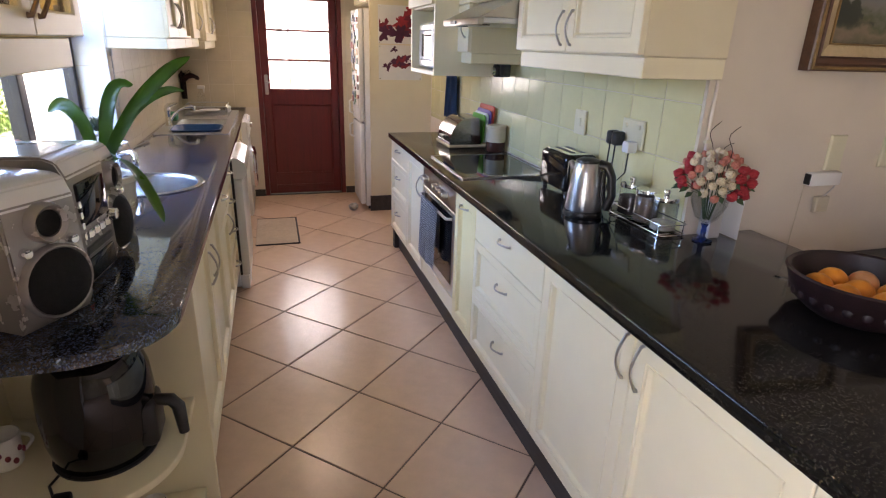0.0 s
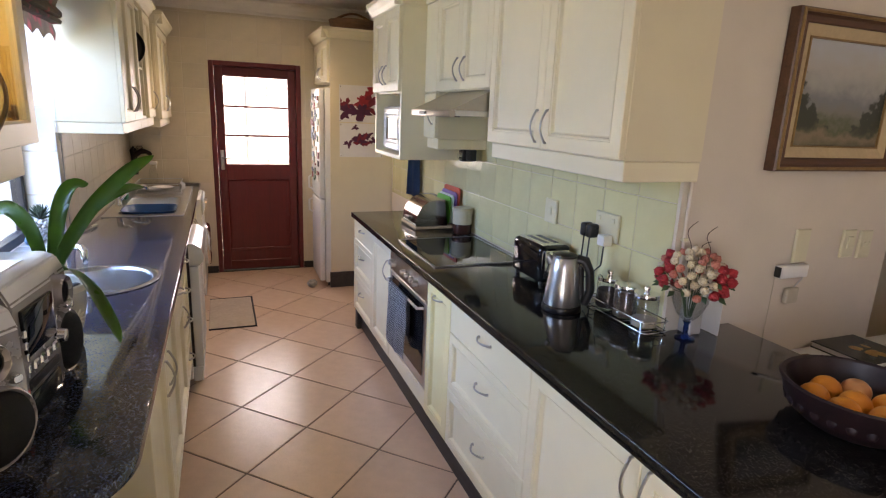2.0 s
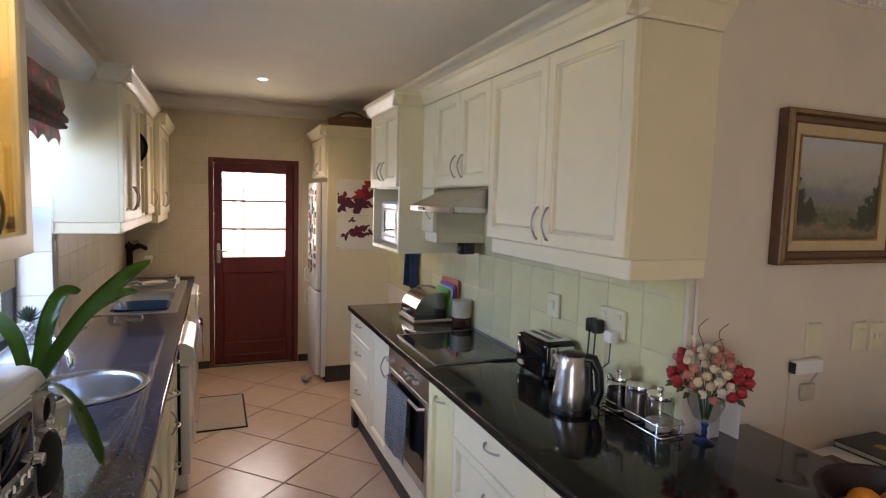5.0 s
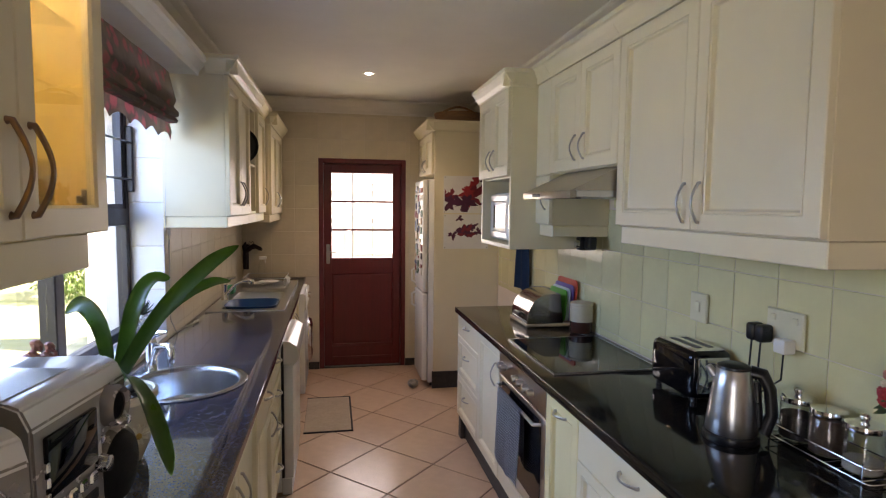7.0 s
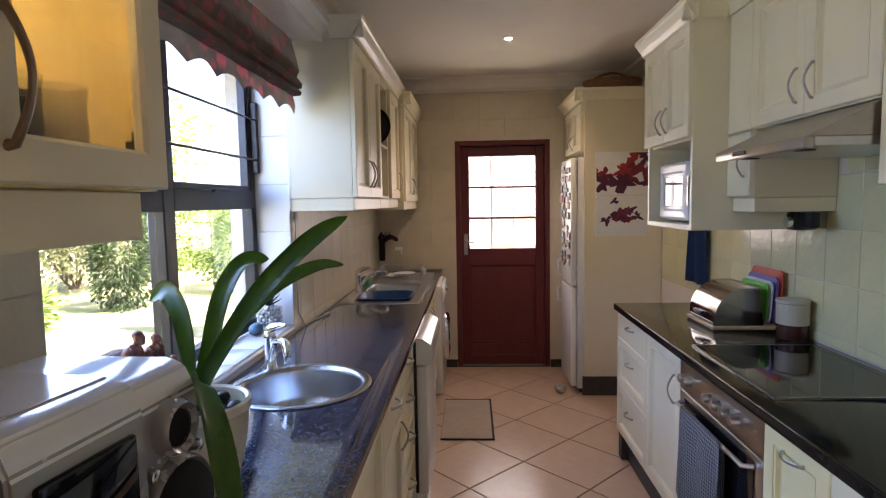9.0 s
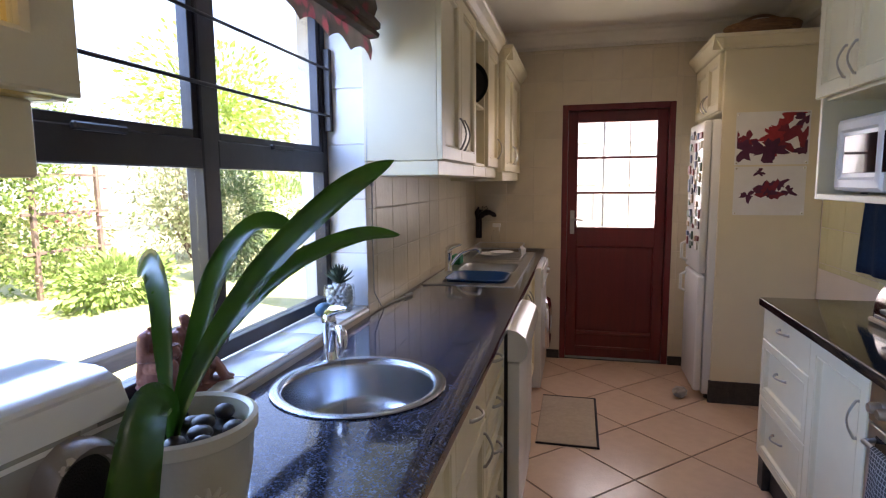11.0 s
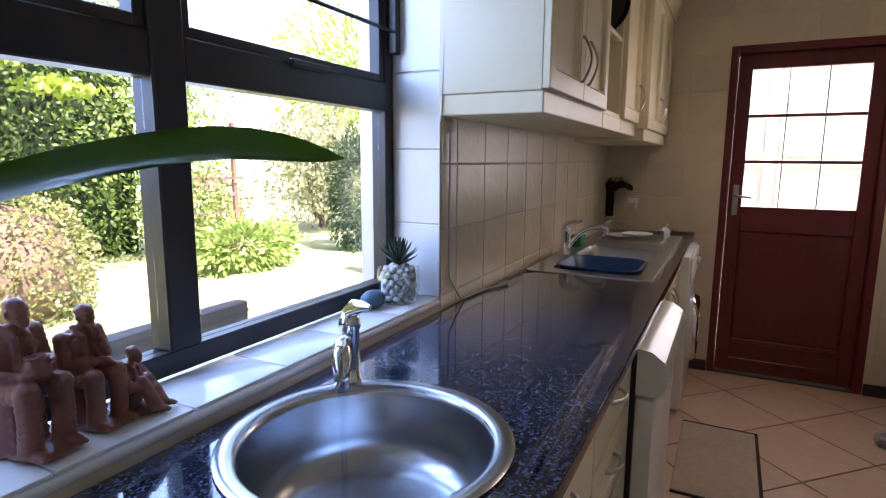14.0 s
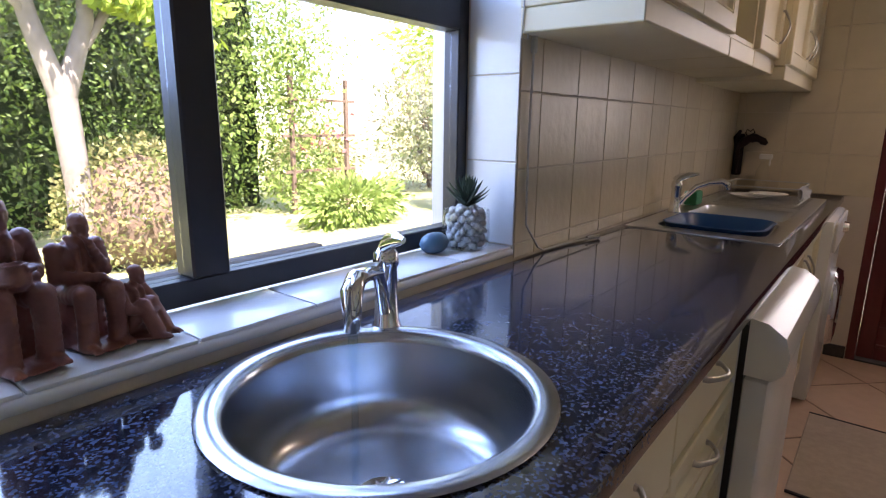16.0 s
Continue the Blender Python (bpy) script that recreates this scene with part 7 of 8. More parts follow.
# under-cabinet opener and hanging towel
uo = thing("can_opener", (1.30, 3.62, 1.40), "black wall-mounted can opener under the cupboard", "can opener")
part("body", boxes([((1.31, 3.60, 1.375), (1.41, 3.66, 1.4515))], 0.012, 2), M["black"], uo, smooth=40)
part("gear", lathe(bmesh.new(), [(0, 0.02), (0.02, 0.018), (0.022, 0), (0, 0)], (1.309, 3.62, 1.41), 16, Matrix.Rotation(radians(-90), 4, "Y")), M["chrome"], uo, smooth=40)
part("arm", boxes([((1.33, 3.52, 1.385), (1.37, 3.599, 1.4515))], 0.010, 2), M["black"], uo, smooth=40)
M["towel_blue"] = mat("navy_towel", (0.012, 0.055, 0.15), 0.95, vary=0.15, scale=50, bump=0.15, bump_scale=300)
bm = bmesh.new()
g = [[bm.verts.new((XR - 0.035 + 0.010 * math.sin(i * 1.1 + 0.2 * j), 4.68 + i * 0.030 * (1 + 0.02 * j), 1.34 - j * 0.06)) for j in range(7)] for i in range(10)]
for i in range(9):
    for j in range(6):
        bm.faces.new((g[i][j], g[i + 1][j], g[i + 1][j + 1], g[i][j + 1]))
bmesh.ops.solidify(bm, geom=bm.faces[:], thickness=0.008)
tw = thing("hand_towel", (XR - 0.03, 4.82, 1.34), "navy blue hand towel hanging from wall hooks", "towel")
part("cloth", bm, M["towel_blue"], tw, smooth=60)
for y in (4.70, 4.93):
    part("hook", tube(bmesh.new(), [(XR - 0.001, y, 1.37), (XR - 0.03, y, 1.365), (XR - 0.04, y, 1.345)], 0.004, 6), M["chrome"], tw)

# tea towel on the oven rail
def checked(name):
    m = mat(name, (0.055, 0.055, 0.06), 0.95, vary=0.1, scale=60, bump=0.12, bump_scale=400)
    n, l = m.node_tree.nodes, m.node_tree.links
    b, tc, br, mx = n["Principled BSDF"], n.new("ShaderNodeTexCoord"), n.new("ShaderNodeTexBrick"), n.new("ShaderNodeMix")
    sp, cb = n.new("ShaderNodeSeparateXYZ"), n.new("ShaderNodeCombineXYZ")
    l.new(tc.outputs["Object"], sp.inputs[0])
    l.new(sp.outputs["Y"], cb.inputs["X"])
    l.new(sp.outputs["Z"], cb.inputs["Y"])
    l.new(cb.outputs[0], br.inputs["Vector"])
    br.offset = 0.0
    for k, v in (("Scale", 1.0), ("Brick Width", 0.013), ("Row Height", 0.013), ("Mortar Size", 0.0016), ("Mortar Smooth", 0.3)):
        br.inputs[k].default_value = v
    mx.data_type = "RGBA"
    mx.inputs["A"].default_value, mx.inputs["B"].default_value = (0.11, 0.11, 0.12, 1), (0.52, 0.52, 0.52, 1)
    l.new(br.outputs["Fac"], mx.inputs["Factor"])
    l.new(mx.outputs["Result"], b.inputs["Base Color"])
    return m


M["check"] = checked("checked_tea_towel")
bm = bmesh.new()
prof = [(0.800, 0.36), (0.803, 0.50), (0.808, 0.64), (0.816, 0.705), (0.825, 0.712), (0.835, 0.705), (0.842, 0.62), (0.845, 0.45)]
g = [[bm.verts.new((x + 0.006 * math.sin(i * 1.3 + j * 0.6) * (0 if 2 < j < 6 else 1), 3.10 + i * 0.035 - 0.003 * (7 - j), z + (0.012 * math.sin(i * 0.8) if j in (0, 7) else 0))) for j, (x, z) in enumerate(prof)] for i in range(11)]
for i in range(10):
    for j in range(7):
        bm.faces.new((g[i][j], g[i + 1][j], g[i + 1][j + 1], g[i][j + 1]))
bmesh.ops.solidify(bm, geom=bm.faces[:], thickness=0.003)
solo("tea_towel", bm, M["check"], "grey checked tea towel hung over the oven rail", "towel", smooth=60)

# ---- fridge side: children's paintings, basket on top, rock, mat ----
PAINT = [mat("paint_" + n, c, 0.6, vary=0.2, scale=30) for n, c in (("red", (0.45, 0.03, 0.04)), ("purple", (0.10, 0.016, 0.055)), ("maroon", (0.24, 0.018, 0.035)))]
rng = random.Random(21)
for nm, x0, z0, w, h, cx, cz, cols, lab in (("a", 0.945, 1.545, 0.41, 0.32, 0.22, 0.16, (0, 2, 1), "child's painting of red and purple splashes on white paper"), ("b", 0.948, 1.235, 0.40, 0.30, 0.19, 0.17, (1, 1, 2), "child's painting of a purple splash on white paper")):
    t = thing("painting", (x0 + w / 2, TY, z0), lab, "picture", "children's paintings")
    part("sheet", boxes([((x0, TY - 0.003, z0), (x0 + w, TY - 0.001, z0 + h))]), M["paper"], t)
    for k in range(15 if nm == "a" else 9):
        a, rr = rng.uniform(0, 6.28), abs(rng.gauss(0, 0.085 if nm == "a" else 0.05))
        px, pz = x0 + cx + 1.35 * rr * math.cos(a), z0 + cz + rr * math.sin(a)
        o, n = [], 26
        ph = [rng.uniform(0, 6.28) for _ in range(3)]
        base = rng.uniform(0.025, 0.06) if nm == "a" else rng.uniform(0.02, 0.05)
        for i in range(n):
            th = 2 * math.pi * i / n
            r_ = base * (1 + 0.42 * math.sin(3 * th + ph[0]) + 0.30 * math.sin(5 * th + ph[1]) + 0.22 * math.sin(9 * th + ph[2]))
            o.append((min(max(px + 1.25 * r_ * math.cos(th), x0 + 0.01), x0 + w - 0.01), min(max(pz + r_ * math.sin(th), z0 + 0.01), z0 + h - 0.01)))
        bm = bmesh.new()
        yk = TY - 0.0032 - 0.00012 * k
        c = bm.verts.new((px, yk, pz))
        vv = [bm.verts.new((x, yk, z)) for x, z in o]
        for i in range(n):
            bm.faces.new((c, vv[i], vv[(i + 1) % n]))
        part("paint_splash", bm, PAINT[cols[k % 3]], t)
    for i in range(4):
        bm = bmesh.new()
        blob(bm, (x0 + (0.012 if i % 2 else w - 0.012), TY - 0.004, z0 + (0.012 if i < 2 else h - 0.012)), (0.006, 0.002, 0.006))
        part("pin", bm, M["chrome"], t)

wk = wood("wicker", (0.26, 0.135, 0.060), (0.12, 0.055, 0.025), 0.6, axis=0, rings=30)
bk = thing("wicker_basket", (1.12, 5.80, 2.326), "brown wicker tray basket lying on the tall unit", "basket")
BO = [(1.13 + 0.22 * math.cos(t), 5.82 + 0.19 * math.sin(t)) for t in [2 * math.pi * i / 28 for i in range(29)]]
for i in range(8):
    z = 2.334 + i * 0.013
    part("coil", tube(bmesh.new(), [(1.13 + (x - 1.13) * (0.88 + 0.016 * i), 5.82 + (y - 5.82) * (0.88 + 0.016 * i), z) for x, y in BO], 0.0085, 6), wk, bk, smooth=60)
part("base", lathe(bmesh.new(), [(0, 0), (0.20, 0), (0.20, 0.008), (0, 0.008)], (1.13, 5.82, 2.3265), 28, squash=(1, 0.87)), wk, bk)
part("handle", tube(bmesh.new(), arc((0.94, 5.82, 2.42), (1.32, 5.82, 2.42), (0, 0, 0.075), 12), 0.010, 8), wk, bk, smooth=60)

M["rock"] = mat("pale_rock", (0.55, 0.52, 0.47), 0.8, vary=0.3, scale=30, bump=0.2, bump_scale=40)
bm = bmesh.new()
q = bmesh.ops.create_icosphere(bm, subdivisions=3, radius=1)
for v in bm.verts:
    k = 1 + 0.30 * noise.noise(v.co * 2.1)
    v.co = Vector((0.70 + v.co.x * 0.045 * k, 5.63 + v.co.y * 0.055 * k, 0.036 + v.co.z * 0.036 * k))
    v.co.z = max(0.0008, v.co.z)
solo("rock", bm, M["rock"], "rough pale rock on the floor by the fridge", "rock", smooth=50)
M["mat_fabric"] = mat("beige_mat", (0.50, 0.40, 0.30), 0.95, vary=0.1, scale=40, bump=0.2, bump_scale=300)
M["mat_edge"] = mat("dark_mat_edge", (0.03, 0.025, 0.03), 0.9, vary=0.1, scale=60)
ma = thing("floor_mat", (-0.03, 5.095, 0), "beige floor mat with a dark bound edge", "mat")
part("surface", boxes([((-0.20, 4.743, 0.0006), (0.133, 5.448, 0.009))], 0.003), M["mat_fabric"], ma)
part("binding", boxes([((0.1335, 4.73, 0.0006), (0.147, 5.46, 0.010)), ((-0.2, 4.73, 0.0006), (0.1335, 4.7425, 0.010)), ((-0.2, 5.4485, 0.0006), (0.1335, 5.46, 0.010))], 0.002), M["mat_edge"], ma, "dark bound edge")

# things in the open wall shelves: a dark round pan leaning out
pn = thing("frying_pan", (-0.66, 4.91, 1.88), "dark round pan standing in the open shelf", "pan")
part("disc", lathe(bmesh.new(), [(0, 0.0), (0.105, 0.0), (0.125, 0.022), (0.122, 0.022), (0.102, 0.004), (0, 0.004)], (-0.615, 4.905, 2.005), 32, Matrix.Rotation(radians(90), 4, "X")), M["black"], pn, smooth=40)
for k, y in enumerate((4.64, 4.70, 4.765, 4.82)):
    bm = boxes([((-0.80, y, 1.8765), (-0.60, y + 0.035 + 0.01 * (k % 2), 2.06 + 0.03 * (k % 3)))], 0.003)
    solo("cookbook", bm, [M["stone_brown"], M["paper"], M["towel_blue"], M["stone_cream"]][k], "upright cookbook on the open shelf", "book", "cookbooks on the shelf")

# drinking glasses in the glazed unit
for i, (x, y) in enumerate(((-0.585, 2.00), (-0.585, 2.09), (-0.68, 2.03), (-0.68, 2.12), (-0.59, 1.92), (-0.70, 1.94))):
    c = (x, y, 1.5585)
    solo("drinking_glass", lathe(bmesh.new(), [(0, 0), (0.028, 0), (0.030, 0.004), (0.034, 0.07), (0.032, 0.105), (0.036, 0.135), (0.0345, 0.135), (0.0305, 0.105), (0.0325, 0.07), (0.028, 0.008), (0, 0.006)], c, 24), M["tumbler_glass"], "clear drinking glass on the cupboard floor", "glass", "drinking glasses", smooth=50)
for i, (x, y) in enumerate(((-0.66, 1.98), (-0.66, 2.08))):
    c = (x, y, 1.9915)
    solo("wine_glass", lathe(bmesh.new(), [(0, 0), (0.030, 0), (0.028, 0.003), (0.005, 0.008), (0.004, 0.07), (0.022, 0.085), (0.034, 0.12), (0.030, 0.165), (0.0288, 0.165), (0.0325, 0.12), (0.020, 0.088), (0, 0.082)], c, 24), M["jar_glass"], "clear stemmed wine glass on the glass shelf", "glass", "wine glasses", smooth=50)

# ---- picture wall ----
PY = YP - 0.002
pt = thing("framed_painting", (2.14, PY, 1.5), "framed landscape painting in a gilt and brown wooden frame", "painting")
M["gilt"] = mat("aged_gilt", (0.40, 0.26, 0.11), 0.38, 0.6, vary=0.2, scale=60, bump=0.06, bump_scale=120)
M["frame_brown"] = wood("frame_brown", (0.13, 0.060, 0.030), (0.065, 0.028, 0.014), 0.4, axis=0, rings=12)
M["linen"] = mat("linen_slip", (0.55, 0.42, 0.24), 0.8, vary=0.08, scale=60, bump=0.06, bump_scale=400)
px0, pz0, pw_, ph_ = 1.812, 1.503, 0.661, 0.563
fm = face("-y", px0, PY - 0.002, pz0)
part("frame", rects(bmesh.new(), fm, pw_, ph_, [(0, 0), (0, 0.040), (0.006, 0.046), (0.018, 0.046), (0.026, 0.036), (0.044, 0.032), (0.050, 0.036), (0.050, 0.0)], close=False), M["frame_brown"], pt)
part("gilt_bead", rects(bmesh.new(), fm, pw_, ph_, [(0.005, 0.0465), (0.0052, 0.051), (0.011, 0.054), (0.0168, 0.051), (0.017, 0.0465)], close=False), M["gilt"], pt, "gilt outer bead")
part("linen_slip", rects(bmesh.new(), fm, pw_, ph_, [(0.0505, 0.020), (0.0505, 0.034), (0.088, 0.022), (0.088, 0.018)], close=False), M["linen"], pt)
part("inner_bead", rects(bmesh.new(), fm, pw_, ph_, [(0.0885, 0.018), (0.0885, 0.027), (0.094, 0.028), (0.096, 0.020)], close=False), M["gilt"], pt)


def landscape(name, x0, z0, w, h):
    """An oil landscape: pale sky, blue-grey hills, dark trees and a path."""
    m = bpy.data.materials.new(name)
    m.use_nodes = True
    n, l = m.node_tree.nodes, m.node_tree.links
    b, tc, mp = n["Principled BSDF"], n.new("ShaderNodeTexCoord"), n.new("ShaderNodeMapping")
    mp.inputs["Location"].default_value = (-x0 / w, 0, -z0 / h)
    mp.inputs["Scale"].default_value = (1 / w, 1, 1 / h)
    l.new(tc.outputs["Object"], mp.inputs["Vector"])
    sp, no = n.new("ShaderNodeSeparateXYZ"), n.new("ShaderNodeTexNoise")
    l.new(mp.outputs[0], sp.inputs[0])
    no.inputs["Scale"].default_value, no.inputs["Detail"].default_value = 7, 6
    l.new(mp.outputs[0], no.inputs["Vector"])
    ma_ = n.new("ShaderNodeMath")
    ma_.operation, ma_.inputs[1].default_value, ma_.inputs[2].default_value = "MULTIPLY_ADD", 0.34, -0.17
    l.new(no.outputs["Fac"], ma_.inputs[0])
    ad_ = n.new("ShaderNodeMath")
    ad_.operation = "ADD"
    l.new(sp.outputs["Z"], ad_.inputs[0])
    l.new(ma_.outputs[0], ad_.inputs[1])
    rp = n.new("ShaderNodeValToRGB")
    e = rp.color_ramp.elements
    e[0].position, e[0].color = 0.0, (0.12, 0.105, 0.055, 1)
    e[1].position, e[1].color = 1.0, (0.42, 0.44, 0.46, 1)
    for pos, c in ((0.10, (0.22, 0.17, 0.11, 1)), (0.18, (0.09, 0.10, 0.045, 1)), (0.30, (0.20, 0.19, 0.16, 1)), (0.45, (0.19, 0.20, 0.20, 1)), (0.60, (0.34, 0.33, 0.30, 1)), (0.75, (0.42, 0.40, 0.35, 1))):
        q = e.new(pos)
        q.color = c
    l.new(ad_.outputs[0], rp.inputs["Fac"])
    # dark trees towards both edges, low down
    ax = n.new("ShaderNodeMath")
    ax.operation, ax.inputs[1].default_value = "SUBTRACT", 0.5
    l.new(sp.outputs["X"], ax.inputs[0])
    ab = n.new("ShaderNodeMath")
    ab.operation = "ABSOLUTE"
    l.new(ax.outputs[0], ab.inputs[0])
    no2 = n.new("ShaderNodeTexNoise")
    no2.inputs["Scale"].default_value, no2.inputs["Detail"].default_value = 12, 5
    l.new(mp.outputs[0], no2.inputs["Vector"])
    t1 = n.new("ShaderNodeMath")
    t1.operation, t1.inputs[1].default_value = "MULTIPLY_ADD", 0.55
    l.new(no2.outputs["Fac"], t1.inputs[0])
    l.new(ab.outputs[0], t1.inputs[2])
    t2 = n.new("ShaderNodeMath")
    t2.operation, t2.inputs[1].default_value = "MULTIPLY_ADD", -0.75
    l.new(sp.outputs["Z"], t2.inputs[0])
    l.new(t1.outputs[0], t2.inputs[2])
    mr = n.new("ShaderNodeMapRange")
    mr.inputs["From Min"].default_value, mr.inputs["From Max"].default_value = 0.30, 0.36
    l.new(t2.outputs[0], mr.inputs["Value"])
    lo = n.new("ShaderNodeMapRange")
    lo.inputs["From Min"].default_value, lo.inputs["From Max"].default_value = 0.12, 0.2
    l.new(ad_.outputs[0], lo.inputs["Value"])
    mu = n.new("ShaderNodeMath")
    mu.operation = "MULTIPLY"
    l.new(mr.outputs["Result"], mu.inputs[0])
    l.new(lo.outputs["Result"], mu.inputs[1])
    mx = n.new("ShaderNodeMix")
    mx.data_type = "RGBA"
    mx.inputs["B"].default_value = (0.035, 0.042, 0.026, 1)
    l.new(mu.outputs[0], mx.inputs["Factor"])
    l.new(rp.outputs["Color"], mx.inputs["A"])
    l.new(mx.outputs["Result"], b.inputs["Base Color"])
    b.inputs["Roughness"].default_value = 0.45
    return m


part("canvas", boxes([((px0 + 0.095, PY - 0.021, pz0 + 0.095), (px0 + pw_ - 0.095, PY - 0.017, pz0 + ph_ - 0.095))]), landscape("oil_landscape", px0 + 0.095, pz0 + 0.095, pw_ - 0.19, ph_ - 0.19), pt, "oil landscape on canvas")
plate("-y", 2.052, PY, 1.135, 0.078, 0.135, "tall cream wall plate on the plaster", "light_switch", [])
plate("-y", 2.330, PY, 1.140, 0.078, 0.118, "cream light switch with a square rocker", "light_switch", [(0.025, 0.04, 0.035, 0.05)])
plate("-y", 2.436, PY, 1.133, 0.078, 0.118, "cream light switch with two small rockers", "light_switch", [(0.02, 0.05, 0.016, 0.02), (0.048, 0.05, 0.016, 0.02)])
ph = thing("telephone_adaptor", (2.027, PY, 1.065), "white telephone adaptor box with a hanging wire", "adaptor")
part("box", boxes([((1.97, PY - 0.035, 1.079), (2.121, PY - 0.001, 1.131))], 0.006, 2), M["white_plastic"], ph, smooth=40)
part("socket_face", boxes([((1.965, PY - 0.032, 1.084), (1.97, PY - 0.004, 1.126))], 0.002), M["black"], ph)
part("junction", boxes([((2.041, PY - 0.022, 0.966), (2.107, PY - 0.001, 1.032))], 0.004), M["stone_cream"], ph)
part("wire", tube(bmesh.new(), [(2.112, PY - 0.012, 1.131), (2.133, PY - 0.012, 1.107), (2.121, PY - 0.012, 1.065), (2.083, PY - 0.012, 1.032)], 0.003, 6), M["cord"], ph)
part("wire", tube(bmesh.new(), [(1.974, PY - 0.005, 1.079), (1.972, PY - 0.005, 0.989), (1.968, PY - 0.005, 0.848), (1.966, PY - 0.005, 0.659)], 0.0016, 6), M["stone_cream"], ph)

cdt = thing("cable_conduit", (1.476, PY, TOP), "thin cream-painted cable conduit down the wall corner", "conduit")
part("pipe", tube(bmesh.new(), [(1.476, PY - 0.008, TOP + 0.20), (1.476, PY - 0.008, zc + 0.01)], 0.0075, 10), M["wall"], cdt, smooth=60)
for z in (1.25, 1.75, 2.25):
    part("clip", boxes([((1.464, PY - 0.017, z), (1.488, PY - 0.0005, z + 0.012))], 0.002), M["plate_cream"], cdt)

# table beyond the peninsula
tb = thing("side_table", (2.35, 1.45, 0), "white-painted side table beyond the peninsula", "table")
part("tabletop", boxes([((1.80, 0.75, 0.725), (2.95, 1.945, 0.755))], 0.006, 2), M["white_plastic"], tb, smooth=40)
for x in (1.85, 2.90):
    for y in (0.80, 1.90):
        part("leg", boxes([((x - 0.03, y - 0.03, 0.0006), (x + 0.03, y + 0.03, 0.7245))], 0.004), M["white_plastic"], tb)
M["runner"] = mat("brown_runner", (0.24, 0.16, 0.10), 0.9, vary=0.3, scale=50, bump=0.15, bump_scale=200)
bm = boxes([((2.00, 1.10, 0.7555), (2.12, 1.86, 0.778))], 0.008, 2)
solo("rolled_runner", bm, M["runner"], "rolled patterned brown table runner", "runner", smooth=40)
M["book_cover"] = mat("dark_book_cover", (0.022, 0.03, 0.022), 0.25, vary=0.2, scale=20)
M["book_flower"] = mat("yellow_print", (0.62, 0.42, 0.05), 0.4, vary=0.3, scale=30, second=(0.25, 0.06, 0.02))
bo = thing("book", (2.38, 1.82, 0.756), "dark glossy book with a yellow flower on its cover", "book")
part("page_block", boxes([((2.256, 1.70, 0.760), (2.512, 1.935, 0.778))]), M["paper"], bo)
part("cover", boxes([((2.25, 1.695, 0.7785), (2.518, 1.94, 0.782)), ((2.25, 1.695, 0.7556), (2.518, 1.94, 0.7595))], 0.001), M["book_cover"], bo)
bm = bmesh.new()
for k in range(9):
    blob(bm, (2.40 + rng.uniform(-0.05, 0.05), 1.80 + rng.uniform(-0.05, 0.05), 0.7822), (rng.uniform(0.012, 0.03), rng.uniform(0.012, 0.03), 0.0006))
part("cover_print", bm, M["book_flower"], bo, "yellow flower print")
wb = thing("wooden_rack", (2.65, 1.62, 0.756), "pale wooden magazine holder on the table", "holder")
part("front", boxes([((2.50, 1.555, 0.756), (2.90, 1.570, 0.93))], 0.006, 2), M["pale_wood"], wb)
part("back", boxes([((2.50, 1.67, 0.756), (2.90, 1.685, 0.95))], 0.006, 2), M["pale_wood"], wb)
part("end", boxes([((2.50, 1.5705, 0.756), (2.515, 1.6695, 0.93))], 0.003), M["pale_wood"], wb)
part("end", boxes([((2.885, 1.5705, 0.756), (2.90, 1.6695, 0.93))], 0.003), M["pale_wood"], wb)
solo("newspaper", boxes([((2.20, 1.25, 0.7556), (2.48, 1.55, 0.764))], 0.002), M["paper"], "folded newspaper on the white table", "newspaper")

# ---- garden ----
GZ = -0.3
M["lawn"] = mat("sunlit_lawn", (0.22, 0.27, 0.085), 0.9, vary=0.2, scale=3, second=(0.38, 0.36, 0.20), bump=0.3, bump_scale=30)
M["paving"] = mat("pale_paving", (0.60, 0.55, 0.47), 0.85, vary=0.1, scale=4, bump=0.1, bump_scale=30)
structure("ground", boxes([((-300, -300, GZ - 0.6), (300, 300, GZ))]), M["lawn"], "sunlit lawn and beds round the house")
structure("pavement", boxes([((-2.3, -3.0, GZ - 0.1), (XL - 0.281, 9.5, -0.03))]), M["paving"], "pale paved strip along the house")


def leaf_mat(name, a, b):
    m = bpy.data.materials.new(name)
    m.use_nodes = True
    n, l = m.node_tree.nodes, m.node_tree.links
    bs, g, mx = n["Principled BSDF"], n.new("ShaderNodeNewGeometry"), n.new("ShaderNodeMix")
    mx.data_type = "RGBA"
    mx.inputs["A"].default_value, mx.inputs["B"].default_value = (*a, 1), (*b, 1)
    l.new(g.outputs["Random Per Island"], mx.inputs["Factor"])
    l.new(mx.outputs["Result"], bs.inputs["Base Color"])
    bs.inputs["Roughness"].default_value = 0.5
    tl, ms = n.new("ShaderNodeBsdfTranslucent"), n.new("ShaderNodeMixShader")
    l.new(mx.outputs["Result"], tl.inputs["Color"])
    ms.inputs[0].default_value = 0.35
    l.new(bs.outputs[0], ms.inputs[1])
    l.new(tl.outputs[0], ms.inputs[2])
    l.new(ms.outputs[0], n["Material Output"].inputs["Surface"])
    return m


